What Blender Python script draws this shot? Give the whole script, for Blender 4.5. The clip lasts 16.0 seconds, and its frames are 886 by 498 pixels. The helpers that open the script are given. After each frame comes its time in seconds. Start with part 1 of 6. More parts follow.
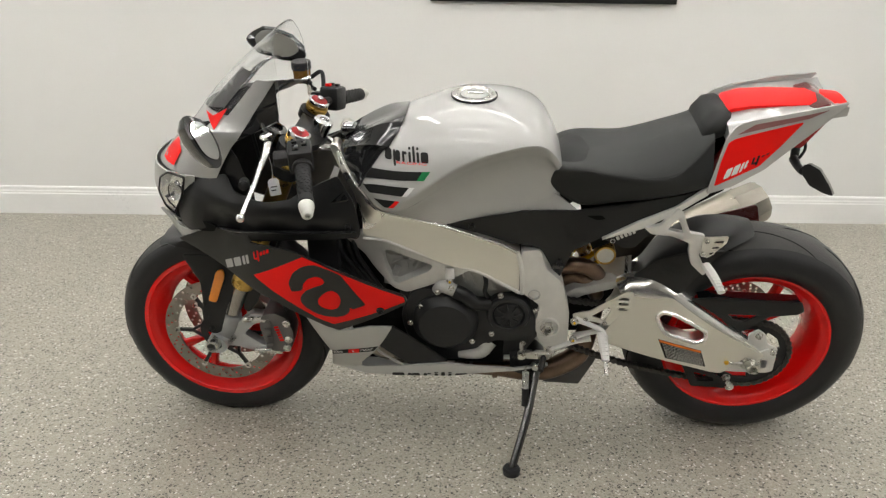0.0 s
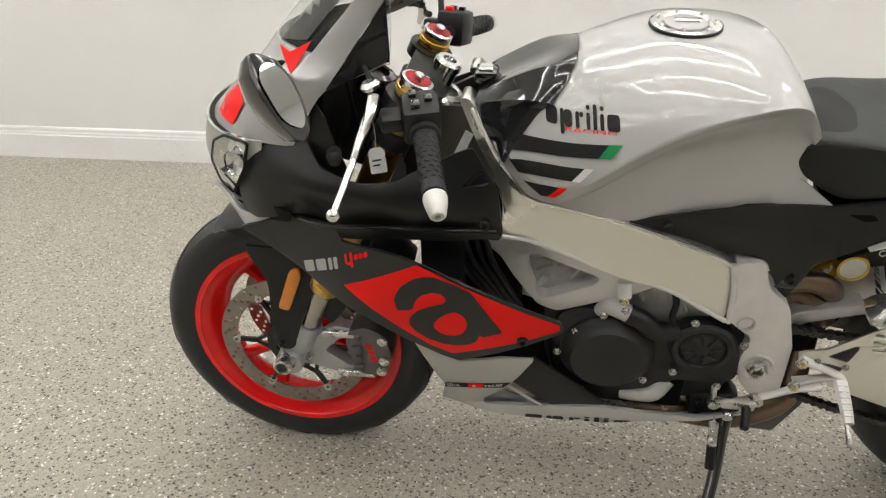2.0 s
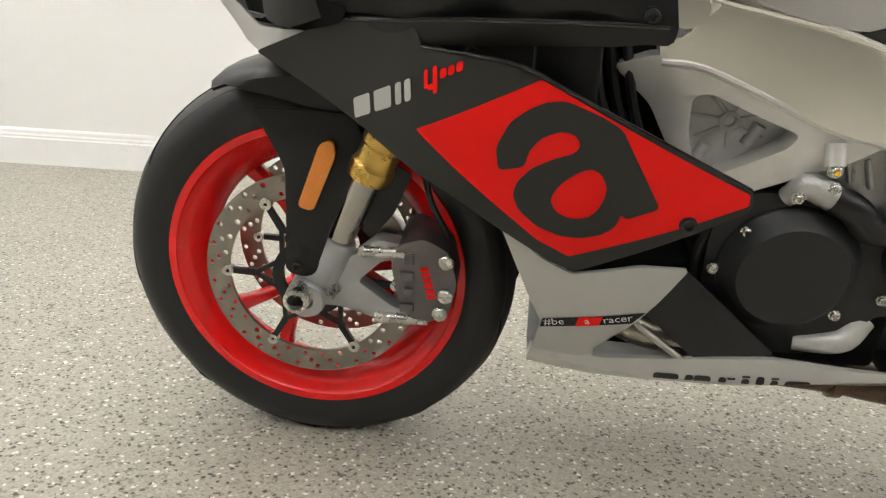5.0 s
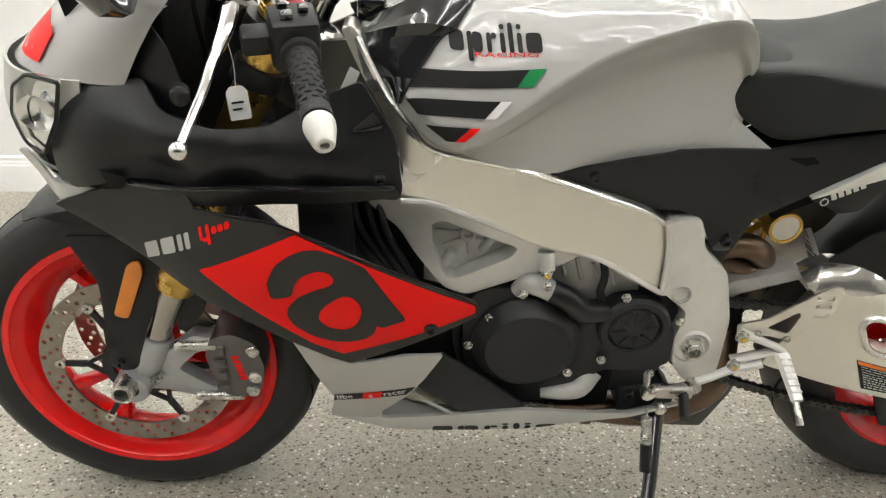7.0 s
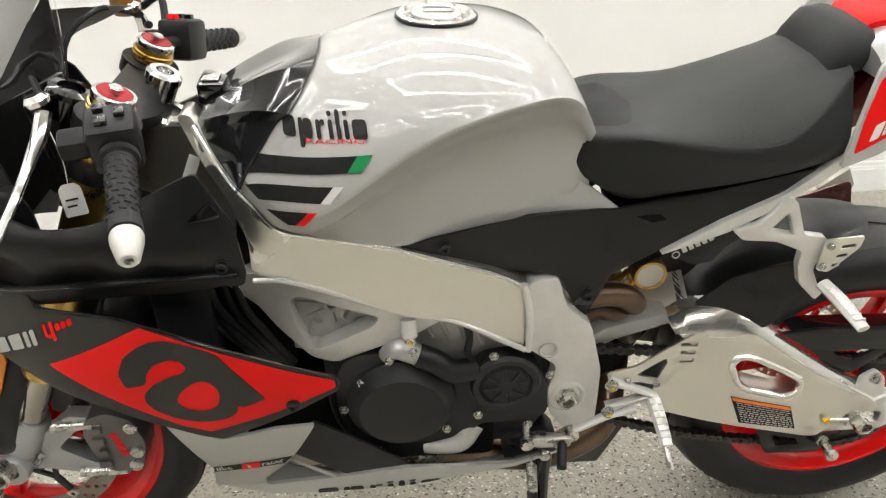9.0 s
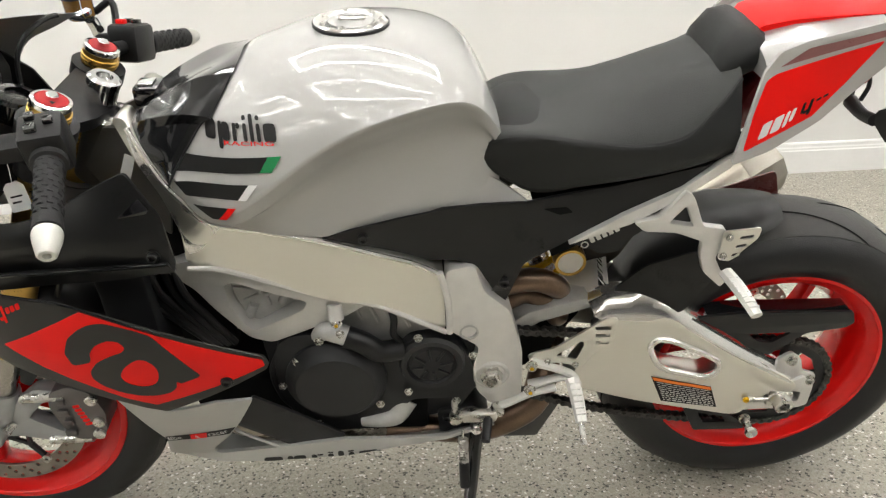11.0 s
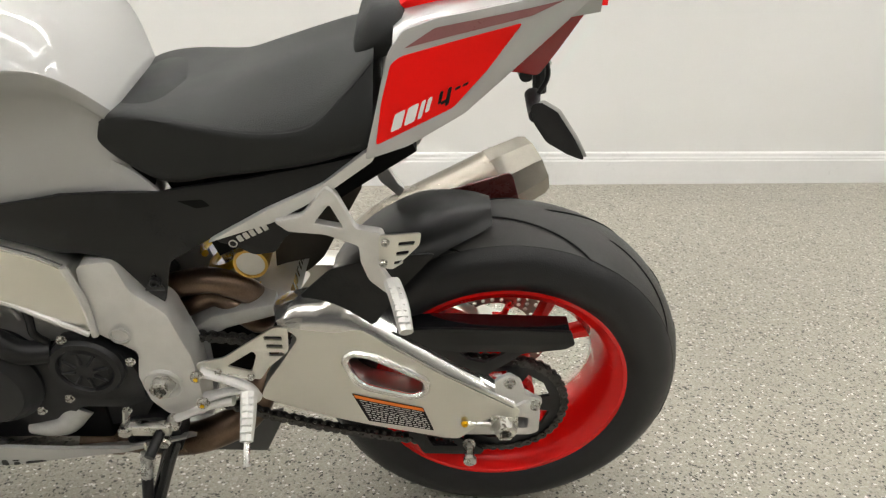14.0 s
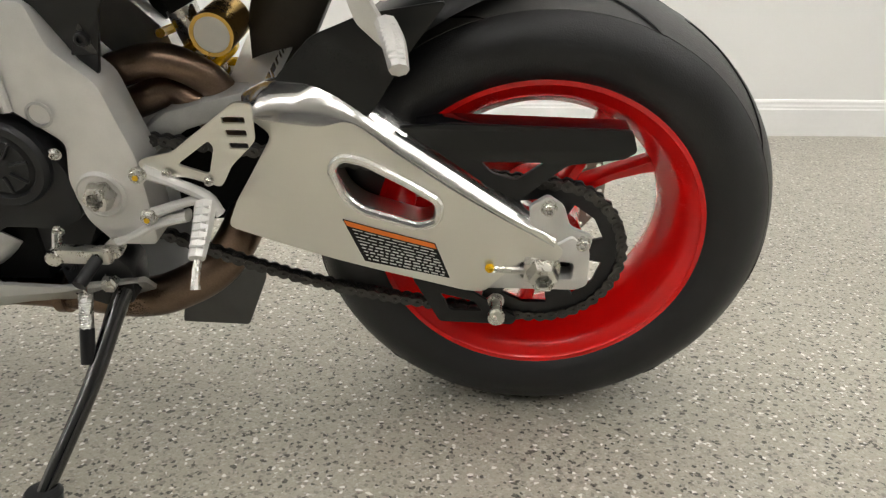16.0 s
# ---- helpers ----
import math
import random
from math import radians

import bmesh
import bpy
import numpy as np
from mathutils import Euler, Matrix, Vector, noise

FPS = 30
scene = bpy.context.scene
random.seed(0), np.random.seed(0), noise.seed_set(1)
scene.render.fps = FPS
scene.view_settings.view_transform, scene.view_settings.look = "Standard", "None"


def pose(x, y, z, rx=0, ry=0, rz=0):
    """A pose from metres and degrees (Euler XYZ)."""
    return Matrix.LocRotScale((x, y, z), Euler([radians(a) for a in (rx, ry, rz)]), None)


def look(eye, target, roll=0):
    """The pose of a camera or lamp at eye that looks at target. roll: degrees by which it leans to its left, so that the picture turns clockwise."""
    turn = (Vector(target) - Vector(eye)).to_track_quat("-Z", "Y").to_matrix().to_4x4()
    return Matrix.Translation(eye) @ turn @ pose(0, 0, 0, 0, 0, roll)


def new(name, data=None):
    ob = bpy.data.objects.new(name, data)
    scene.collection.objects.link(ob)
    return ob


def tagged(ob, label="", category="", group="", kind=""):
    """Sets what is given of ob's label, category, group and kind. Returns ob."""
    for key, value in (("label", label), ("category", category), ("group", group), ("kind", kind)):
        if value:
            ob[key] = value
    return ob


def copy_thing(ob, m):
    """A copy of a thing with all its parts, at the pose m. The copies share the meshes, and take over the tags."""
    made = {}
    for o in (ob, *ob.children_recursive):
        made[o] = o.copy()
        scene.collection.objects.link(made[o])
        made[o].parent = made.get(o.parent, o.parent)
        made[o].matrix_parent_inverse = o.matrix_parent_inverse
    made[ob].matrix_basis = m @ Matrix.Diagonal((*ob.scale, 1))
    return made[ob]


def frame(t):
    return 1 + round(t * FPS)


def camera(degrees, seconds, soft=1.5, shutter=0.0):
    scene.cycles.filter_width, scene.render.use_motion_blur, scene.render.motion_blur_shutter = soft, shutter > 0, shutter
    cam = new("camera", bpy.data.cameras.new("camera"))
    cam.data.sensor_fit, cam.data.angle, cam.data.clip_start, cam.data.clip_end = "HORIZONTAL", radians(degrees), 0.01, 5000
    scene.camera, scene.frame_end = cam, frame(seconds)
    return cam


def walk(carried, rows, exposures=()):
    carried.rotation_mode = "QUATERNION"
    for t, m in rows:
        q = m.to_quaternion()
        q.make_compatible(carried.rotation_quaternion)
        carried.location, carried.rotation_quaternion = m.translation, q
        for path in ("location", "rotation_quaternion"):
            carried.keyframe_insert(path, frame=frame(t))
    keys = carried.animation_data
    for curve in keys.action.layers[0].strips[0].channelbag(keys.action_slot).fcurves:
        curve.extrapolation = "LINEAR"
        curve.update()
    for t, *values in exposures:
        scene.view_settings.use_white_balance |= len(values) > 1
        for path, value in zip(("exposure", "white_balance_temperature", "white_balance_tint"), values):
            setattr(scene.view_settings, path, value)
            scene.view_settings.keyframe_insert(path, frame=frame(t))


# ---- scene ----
from mathutils.bvhtree import BVHTree
from mathutils.geometry import tessellate_polygon
cam = camera(62.2, 16.0, soft=1.3)
PATH = [
    (0, (0.12, 0.141, 1.192), (0.137, 2.03, 0.537), 0.9),
    (0.5, (0.065, 0.29, 1.183), (0.024, 2.165, 0.489), 1.1),
    (1, (-0.016, 0.424, 1.171), (-0.095, 2.285, 0.443), 1.2),
    (1.5, (-0.053, 0.557, 1.139), (-0.143, 2.397, 0.362), 1.2),
    (2, (-0.08, 0.708, 1.106), (-0.206, 2.531, 0.293), 0.9),
    (2.5, (-0.152, 0.822, 1.046), (-0.24, 2.637, 0.212), 0.2),
    (3, (-0.204, 0.904, 0.905), (-0.24, 2.728, 0.085), 1.1),
    (3.2, (-0.209, 0.931, 0.844), (-0.236, 2.758, 0.03), 1.7),
    (5.3, (-0.274, 0.995, 0.641), (-0.309, 2.92, 0.098), 3.6),
    (5.5, (-0.261, 0.978, 0.704), (-0.291, 2.9, 0.151), 3.6),
    (6, (-0.218, 0.923, 0.843), (-0.198, 2.832, 0.248), 3.3),
    (6.5, (-0.186, 0.885, 0.911), (-0.065, 2.773, 0.261), 2.8),
    (7, (-0.117, 0.881, 0.907), (0.114, 2.748, 0.228), 2.3),
    (7.5, (-0.049, 0.881, 0.918), (0.272, 2.731, 0.23), 1.7),
    (8, (0.009, 0.876, 0.919), (0.36, 2.72, 0.231), 1.0),
    (8.5, (0.041, 0.882, 0.948), (0.384, 2.73, 0.263), 0.5),
    (8.7, (0.045, 0.886, 0.977), (0.37, 2.737, 0.295), 0.2),
    (10.8, (0.171, 0.808, 1.072), (0.389, 2.648, 0.318), -1.1),
    (11, (0.2, 0.796, 1.063), (0.42, 2.635, 0.309), -0.9),
    (11.5, (0.251, 0.802, 1.047), (0.489, 2.633, 0.278), -0.5),
    (12, (0.341, 0.804, 1.041), (0.593, 2.631, 0.268), 0.2),
    (12.5, (0.416, 0.803, 1.037), (0.682, 2.63, 0.268), 0.8),
    (13, (0.498, 0.848, 1.025), (0.76, 2.675, 0.255), 1.3),
    (13.5, (0.588, 0.867, 1.03), (0.837, 2.697, 0.264), 1.6),
    (14, (0.727, 0.857, 1.02), (0.938, 2.695, 0.262), 1.6),
    (14.5, (0.828, 0.875, 0.961), (0.964, 2.72, 0.203), 1.0),
    (15, (0.838, 0.915, 0.839), (0.929, 2.762, 0.079), 0.6),
    (15.5, (0.826, 0.958, 0.718), (0.902, 2.817, -0.016), 0.6),
    (16, (0.799, 1.003, 0.636), (0.862, 2.875, -0.065), 0.8),
]
walk(cam, [(t, look(eye, target, roll)) for t, eye, target, roll in PATH], [(0.0, 0.34), (1.5, 0.40), (3.0, 0.56), (5.5, 0.74), (9.0, 0.76), (11.0, 0.67), (13.5, 0.53), (16.0, 0.55)])

# ---- world and light ----
world = bpy.data.worlds.new("world")
scene.world = world
world.use_nodes = True
world.node_tree.nodes["Background"].inputs[0].default_value = (0.9, 0.95, 1.0, 1)
world.node_tree.nodes["Background"].inputs[1].default_value = 0.03
LAMP = 16.5


# ---- materials ----
def mat(name, col, rough=0.5, metal=0.0, coat=0.0, var=0.1, scale=30.0, bump=0.0, bscale=400.0, stretch=(1, 1, 1), rvar=0.08, trans=0.0, ior=1.5, emit=0.0, sheen=0.0, spec=0.5):
    """A principled surface with variation at two scales: broad tone and stains, fine grain and relief."""
    m = bpy.data.materials.new(name)
    m.use_nodes = True
    nt = m.node_tree
    b = nt.nodes["Principled BSDF"]
    tc = nt.nodes.new("ShaderNodeTexCoord")
    mp = nt.nodes.new("ShaderNodeMapping")
    mp.inputs["Scale"].default_value = stretch
    nt.links.new(tc.outputs["Object"], mp.inputs[0])
    n1 = nt.nodes.new("ShaderNodeTexNoise")
    n1.inputs["Scale"].default_value = scale
    n1.inputs["Detail"].default_value = 4
    n2 = nt.nodes.new("ShaderNodeTexNoise")
    n2.inputs["Scale"].default_value = bscale
    n2.inputs["Detail"].default_value = 3
    nt.links.new(mp.outputs[0], n1.inputs[0])
    nt.links.new(mp.outputs[0], n2.inputs[0])
    add = nt.nodes.new("ShaderNodeMath")
    add.operation = "MULTIPLY_ADD"
    nt.links.new(n2.outputs[0], add.inputs[0])
    add.inputs[1].default_value = 0.5
    nt.links.new(n1.outputs[0], add.inputs[2])
    r = nt.nodes.new("ShaderNodeMapRange")
    r.inputs["From Min"].default_value, r.inputs["From Max"].default_value = 0.45, 1.05
    r.inputs["To Min"].default_value, r.inputs["To Max"].default_value = 1 - var, 1 + var
    nt.links.new(add.outputs[0], r.inputs[0])
    mul = nt.nodes.new("ShaderNodeVectorMath")
    mul.operation = "SCALE"
    mul.inputs[0].default_value = col
    nt.links.new(r.outputs[0], mul.inputs["Scale"])
    nt.links.new(mul.outputs[0], b.inputs["Base Color"])
    rr = nt.nodes.new("ShaderNodeMapRange")
    rr.inputs["From Min"].default_value, rr.inputs["From Max"].default_value = 0.45, 1.05
    rr.inputs["To Min"].default_value, rr.inputs["To Max"].default_value = max(0.02, rough - rvar), min(1, rough + rvar)
    nt.links.new(add.outputs[0], rr.inputs[0])
    nt.links.new(rr.outputs[0], b.inputs["Roughness"])
    b.inputs["Metallic"].default_value = metal
    b.inputs["Coat Weight"].default_value = coat
    b.inputs["Coat Roughness"].default_value = 0.04
    b.inputs["IOR"].default_value = ior
    b.inputs["Transmission Weight"].default_value = trans
    b.inputs["Sheen Weight"].default_value = sheen
    b.inputs["Specular IOR Level"].default_value = spec
    if emit:
        b.inputs["Emission Color"].default_value = (*col, 1)
        b.inputs["Emission Strength"].default_value = emit
    if bump:
        bp = nt.nodes.new("ShaderNodeBump")
        bp.inputs["Strength"].default_value = bump
        bp.inputs["Distance"].default_value = 0.002
        nt.links.new(n2.outputs[0], bp.inputs["Height"])
        nt.links.new(bp.outputs[0], b.inputs["Normal"])
    return m


def flake_floor():
    """Seamless resin floor strewn with fine dark, grey and white chips."""
    m = bpy.data.materials.new("flake_floor")
    m.use_nodes = True
    nt = m.node_tree
    b = nt.nodes["Principled BSDF"]
    tc = nt.nodes.new("ShaderNodeTexCoord")

    def chips(scale, stops):
        v = nt.nodes.new("ShaderNodeTexVoronoi")
        v.inputs["Scale"].default_value = scale
        nt.links.new(tc.outputs["Object"], v.inputs["Vector"])
        sep = nt.nodes.new("ShaderNodeSeparateColor")
        nt.links.new(v.outputs["Color"], sep.inputs[0])
        ramp = nt.nodes.new("ShaderNodeValToRGB")
        ramp.color_ramp.interpolation = "CONSTANT"
        els = ramp.color_ramp.elements
        while len(els) < len(stops):
            els.new(0.5)
        for e, (p, c) in zip(els, stops):
            e.position, e.color = p, (*c, 1)
        nt.links.new(sep.outputs[0], ramp.inputs[0])
        return ramp.outputs[0], sep.outputs[1]

    big, k1 = chips(205, [(0, (0.014, 0.014, 0.012)), (0.07, (0.23, 0.215, 0.18)), (0.17, (0.385, 0.36, 0.30)), (0.6, (0.42, 0.395, 0.33)), (0.86, (0.48, 0.46, 0.40)), (0.966, (0.90, 0.89, 0.85))])
    fine, k2 = chips(360, [(0, (0.02, 0.02, 0.018)), (0.07, (0.24, 0.225, 0.185)), (0.3, (0.39, 0.365, 0.305)), (0.75, (0.46, 0.435, 0.365)), (0.965, (0.78, 0.77, 0.73))])
    mix = nt.nodes.new("ShaderNodeMix")
    mix.data_type = "RGBA"
    mix.inputs[0].default_value = 0.25
    nt.links.new(big, mix.inputs[6])
    nt.links.new(fine, mix.inputs[7])
    n = nt.nodes.new("ShaderNodeTexNoise")
    n.inputs["Scale"].default_value = 1.3
    n.inputs["Detail"].default_value = 5
    nt.links.new(tc.outputs["Object"], n.inputs[0])
    r = nt.nodes.new("ShaderNodeMapRange")
    r.inputs["To Min"].default_value, r.inputs["To Max"].default_value = 0.86, 1.12
    nt.links.new(n.outputs[0], r.inputs[0])
    mul = nt.nodes.new("ShaderNodeVectorMath")
    mul.operation = "SCALE"
    nt.links.new(mix.outputs[2], mul.inputs[0])
    nt.links.new(r.outputs[0], mul.inputs["Scale"])
    nt.links.new(mul.outputs[0], b.inputs["Base Color"])
    r2 = nt.nodes.new("ShaderNodeMapRange")
    r2.inputs["To Min"].default_value, r2.inputs["To Max"].default_value = 0.28, 0.5
    nt.links.new(k1, r2.inputs[0])
    nt.links.new(r2.outputs[0], b.inputs["Roughness"])
    bp = nt.nodes.new("ShaderNodeBump")
    bp.inputs["Strength"].default_value = 0.25
    bp.inputs["Distance"].default_value = 0.001
    nt.links.new(k2, bp.inputs["Height"])
    nt.links.new(bp.outputs[0], b.inputs["Normal"])
    b.inputs["Specular IOR Level"].default_value = 0.4
    return m


M_FLOOR = flake_floor()
M_WALL = mat("white_wall_paint", (0.80, 0.80, 0.785), 0.55, var=0.025, scale=0.8, bump=0.06, bscale=220)
# dark tone for the unseen south wall, added to cut fill light
M_DARKWALL = mat("unseen_dark_wall_paint", (0.13, 0.13, 0.135), 0.6, var=0.05, scale=1.0, bump=0.06, bscale=220)
M_CEIL = mat("white_ceiling_paint", (0.8, 0.8, 0.79), 0.7, var=0.03, scale=2)
M_TRIM = mat("white_gloss_trim", (0.84, 0.84, 0.83), 0.32, var=0.03, scale=3, bump=0.03, bscale=60)
M_LAMP = mat("lamp_diffuser", (1.0, 0.98, 0.945), 0.4, emit=LAMP)
M_WHITEMETAL = mat("white_enamel", (0.8, 0.8, 0.8), 0.4)
M_SILVER = mat("silver_paint", (0.47, 0.47, 0.46), 0.48, metal=0.15, coat=1.0, var=0.03, scale=3, bscale=900, rvar=0.05, spec=0.2)
M_SILVER_MATT = mat("satin_silver_paint", (0.50, 0.50, 0.485), 0.36, metal=0.5, coat=0.2, var=0.05, scale=6, bscale=900)
M_SILVERGREY = mat("grey_silver_gloss_paint", (0.42, 0.42, 0.415), 0.3, metal=0.6, coat=0.9, var=0.05, scale=3, bscale=900, rvar=0.05)
M_WHITE = mat("white_paint", (0.78, 0.78, 0.78), 0.25, coat=0.8, var=0.03)
M_MATT = mat("matt_black_paint", (0.010, 0.0102, 0.0105), 0.33, var=0.12, scale=8, bscale=1200, bump=0.02, spec=0.36)
M_GRAPHITE = mat("matt_graphite_paint", (0.026, 0.026, 0.0235), 0.42, var=0.1, scale=8, bscale=1200, bump=0.02, spec=0.32)
M_PLASTIC = mat("black_plastic", (0.010, 0.010, 0.011), 0.4, var=0.15, scale=20, bump=0.12, bscale=900, spec=0.38)
M_GLOSS = mat("gloss_black_paint", (0.006, 0.006, 0.007), 0.08, coat=1.0, var=0.1, rvar=0.02)
M_CARBON = mat("dark_grey_gloss_paint", (0.012, 0.0125, 0.014), 0.14, coat=1.0, var=0.1, rvar=0.03, spec=0.3)
M_RED = mat("red_decal", (0.90, 0.006, 0.004), 0.4, coat=0.0, var=0.04, scale=8, spec=0.22)
M_RIM = mat("red_rim_paint", (0.84, 0.007, 0.006), 0.25, spec=0.3, coat=0.45, var=0.05, scale=10, rvar=0.04)
M_TYRE = mat("tyre_rubber", (0.013, 0.013, 0.014), 0.46, var=0.3, scale=14, bump=0.2, bscale=500, rvar=0.12, spec=0.45)
M_TREAD = mat("scuffed_tread_rubber", (0.042, 0.041, 0.039), 0.52, var=0.3, scale=25, bump=0.3, bscale=700)

M_BRUSH = mat("brushed_aluminium", (0.77, 0.755, 0.70), 0.29, metal=0.97, var=0.012, scale=12, bscale=260, stretch=(0.05, 1, 1), rvar=0.012)
M_POLISH = mat("polished_aluminium", (0.86, 0.85, 0.83), 0.15, metal=0.9, var=0.05, scale=15, bscale=300, stretch=(0.1, 1, 1), rvar=0.06)
M_CAST = mat("cast_aluminium_paint", (0.70, 0.69, 0.67), 0.36, metal=0.5, var=0.08, scale=30, bump=0.12, bscale=900)
M_ENGINE = mat("cast_engine_metal", (0.52, 0.52, 0.51), 0.46, metal=0.6, var=0.15, scale=40, bump=0.3, bscale=500)
M_COVER = mat("black_engine_paint", (0.013, 0.0135, 0.015), 0.42, var=0.15, scale=25, bump=0.15, bscale=900, spec=0.4)
M_STEEL = mat("zinc_steel", (0.62, 0.61, 0.58), 0.28, metal=1.0, var=0.1, scale=60)
M_CHROME = mat("chrome", (0.8, 0.8, 0.8), 0.12, metal=1.0, var=0.05)
M_DISC = mat("brake_disc_steel", (0.30, 0.275, 0.245), 0.36, metal=1.0, var=0.12, scale=60, bump=0.08, bscale=700)
M_GOLD = mat("gold_anodised", (0.62, 0.40, 0.11), 0.3, metal=1.0, var=0.08)
M_FORKGREY = mat("grey_fork_lower", (0.42, 0.43, 0.44), 0.36, metal=0.5, var=0.06, scale=30)
M_FORKTUBE = mat("hard_chrome_fork_tube", (0.42, 0.40, 0.37), 0.2, metal=1.0, var=0.05)
M_PIPE = mat("heat_stained_steel", (0.20, 0.14, 0.10), 0.32, metal=1.0, var=0.35, scale=12)
M_TITAN = mat("brushed_titanium", (0.36, 0.33, 0.28), 0.3, metal=1.0, var=0.1, scale=10, bscale=250, stretch=(0.1, 1, 1))
M_CHAIN = mat("oiled_chain_steel", (0.085, 0.082, 0.078), 0.4, metal=0.9, var=0.3, scale=80)
M_SEAT = mat("black_seat_vinyl", (0.017, 0.018, 0.018), 0.48, var=0.1, scale=12, bump=0.35, bscale=850, spec=0.3)
M_SEATTOP = mat("grained_seat_vinyl", (0.042, 0.044, 0.043), 0.5, var=0.1, scale=12, bump=0.5, bscale=650, spec=0.28)
M_GRIP = mat("grip_rubber", (0.020, 0.020, 0.021), 0.55, var=0.2, bump=0.4, bscale=500, spec=0.3)
M_AMBER = mat("amber_lens", (0.75, 0.24, 0.02), 0.2, coat=0.6, var=0.1, bump=0.3, bscale=300)
M_FLUID = mat("smoked_amber_reservoir", (0.22, 0.10, 0.015), 0.2, coat=0.5, var=0.2)
M_GREEN = mat("green_decal", (0.0, 0.25, 0.07), 0.3, coat=0.5, var=0.04)
M_YELLOW = mat("yellow_spring", (0.85, 0.50, 0.0), 0.3, coat=0.5, var=0.06)
M_ORANGE = mat("orange_decal", (0.85, 0.20, 0.02), 0.4, var=0.04)
M_INK = mat("black_decal", (0.010, 0.010, 0.010), 0.5, var=0.1, spec=0.25)
M_PAPER = mat("white_print", (0.8, 0.8, 0.79), 0.5, var=0.04)
M_MIRROR = mat("mirror_glass", (0.68, 0.69, 0.70), 0.02, metal=1.0, var=0.0, rvar=0.0)
M_GLASS = mat("clear_screen", (0.97, 0.98, 0.98), 0.02, trans=1.0, ior=1.25, var=0.0, rvar=0.0)
M_LENS = mat("clear_lens", (0.97, 0.98, 0.98), 0.03, trans=1.0, ior=1.2, var=0.0, rvar=0.0)
# near-black: the shade of openings, recesses and gaps is put into the colour
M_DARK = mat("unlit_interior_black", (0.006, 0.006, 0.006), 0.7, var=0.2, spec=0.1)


# ---- mesh helpers ----
def part(name, bm, material, parent, label="", sharp=32.0):
    """Links a bmesh as one smooth-shaded mesh object under a thing or a part."""
    bmesh.ops.recalc_face_normals(bm, faces=bm.faces)
    me = bpy.data.meshes.new(name)
    bm.to_mesh(me)
    bm.free()
    return put(name, me, material, parent, label, sharp)


def put(name, me, material, parent, label="", sharp=32.0):
    if not me.materials:
        me.materials.append(material)
        me.shade_smooth()
        me.set_sharp_from_angle(angle=radians(sharp))
    ob = new(name, me)
    ob.parent = parent
    if label:
        ob["label"] = label
    return ob


def spline(pts, n=6, closed=False):
    """Catmull-Rom through points of any dimension."""
    p = [np.array(q, float) for q in pts]
    k = len(p)
    out = []
    for i in range(k if closed else k - 1):
        a = p[(i - 1) % k] if closed or i > 0 else 2 * p[0] - p[1]
        b, c = p[i], p[(i + 1) % k]
        d = p[(i + 2) % k] if closed or i + 2 < k else 2 * p[-1] - p[-2]
        for j in range(n):
            t = j / n
            out.append(0.5 * (2 * b + (c - a) * t + (2 * a - 5 * b + 4 * c - d) * t * t + (3 * b - a - 3 * c + d) * t ** 3))
    if not closed:
        out.append(p[-1])
    return out


def rounded(pts, r=0.008, n=3):
    """A polygon with its corners rounded."""
    p = [np.array(q, float) for q in pts]
    out = []
    for i in range(len(p)):
        a, b, c = p[i - 1], p[i], p[(i + 1) % len(p)]
        la, lc = np.linalg.norm(a - b), np.linalg.norm(c - b)
        k = min(r, 0.45 * la, 0.45 * lc)
        s, e = b + (a - b) / la * k, b + (c - b) / lc * k
        for j in range(n + 1):
            t = j / n
            out.append((1 - t) ** 2 * s + 2 * t * (1 - t) * b + t * t * e)
    return [tuple(q) for q in out]


def field(ctrl):
    """A smooth surface v(u, w) through a few control points (u, w, v)."""
    c = np.array(ctrl, float)
    n = len(c)
    d = np.linalg.norm(c[:, None, :2] - c[None, :, :2], axis=2)
    a = np.zeros((n + 3, n + 3))
    a[:n, :n] = d ** 3 + 1e-5 * np.eye(n)
    a[:n, n:] = np.c_[np.ones(n), c[:, :2]]
    a[n:, :n] = a[:n, n:].T
    k = np.linalg.solve(a, np.r_[c[:, 2], 0, 0, 0])

    def f(u, w):
        r = np.hypot(c[:, 0] - u, c[:, 1] - w)
        return float(k[:n] @ r ** 3 + k[n] + k[n + 1] * u + k[n + 2] * w)
    return f


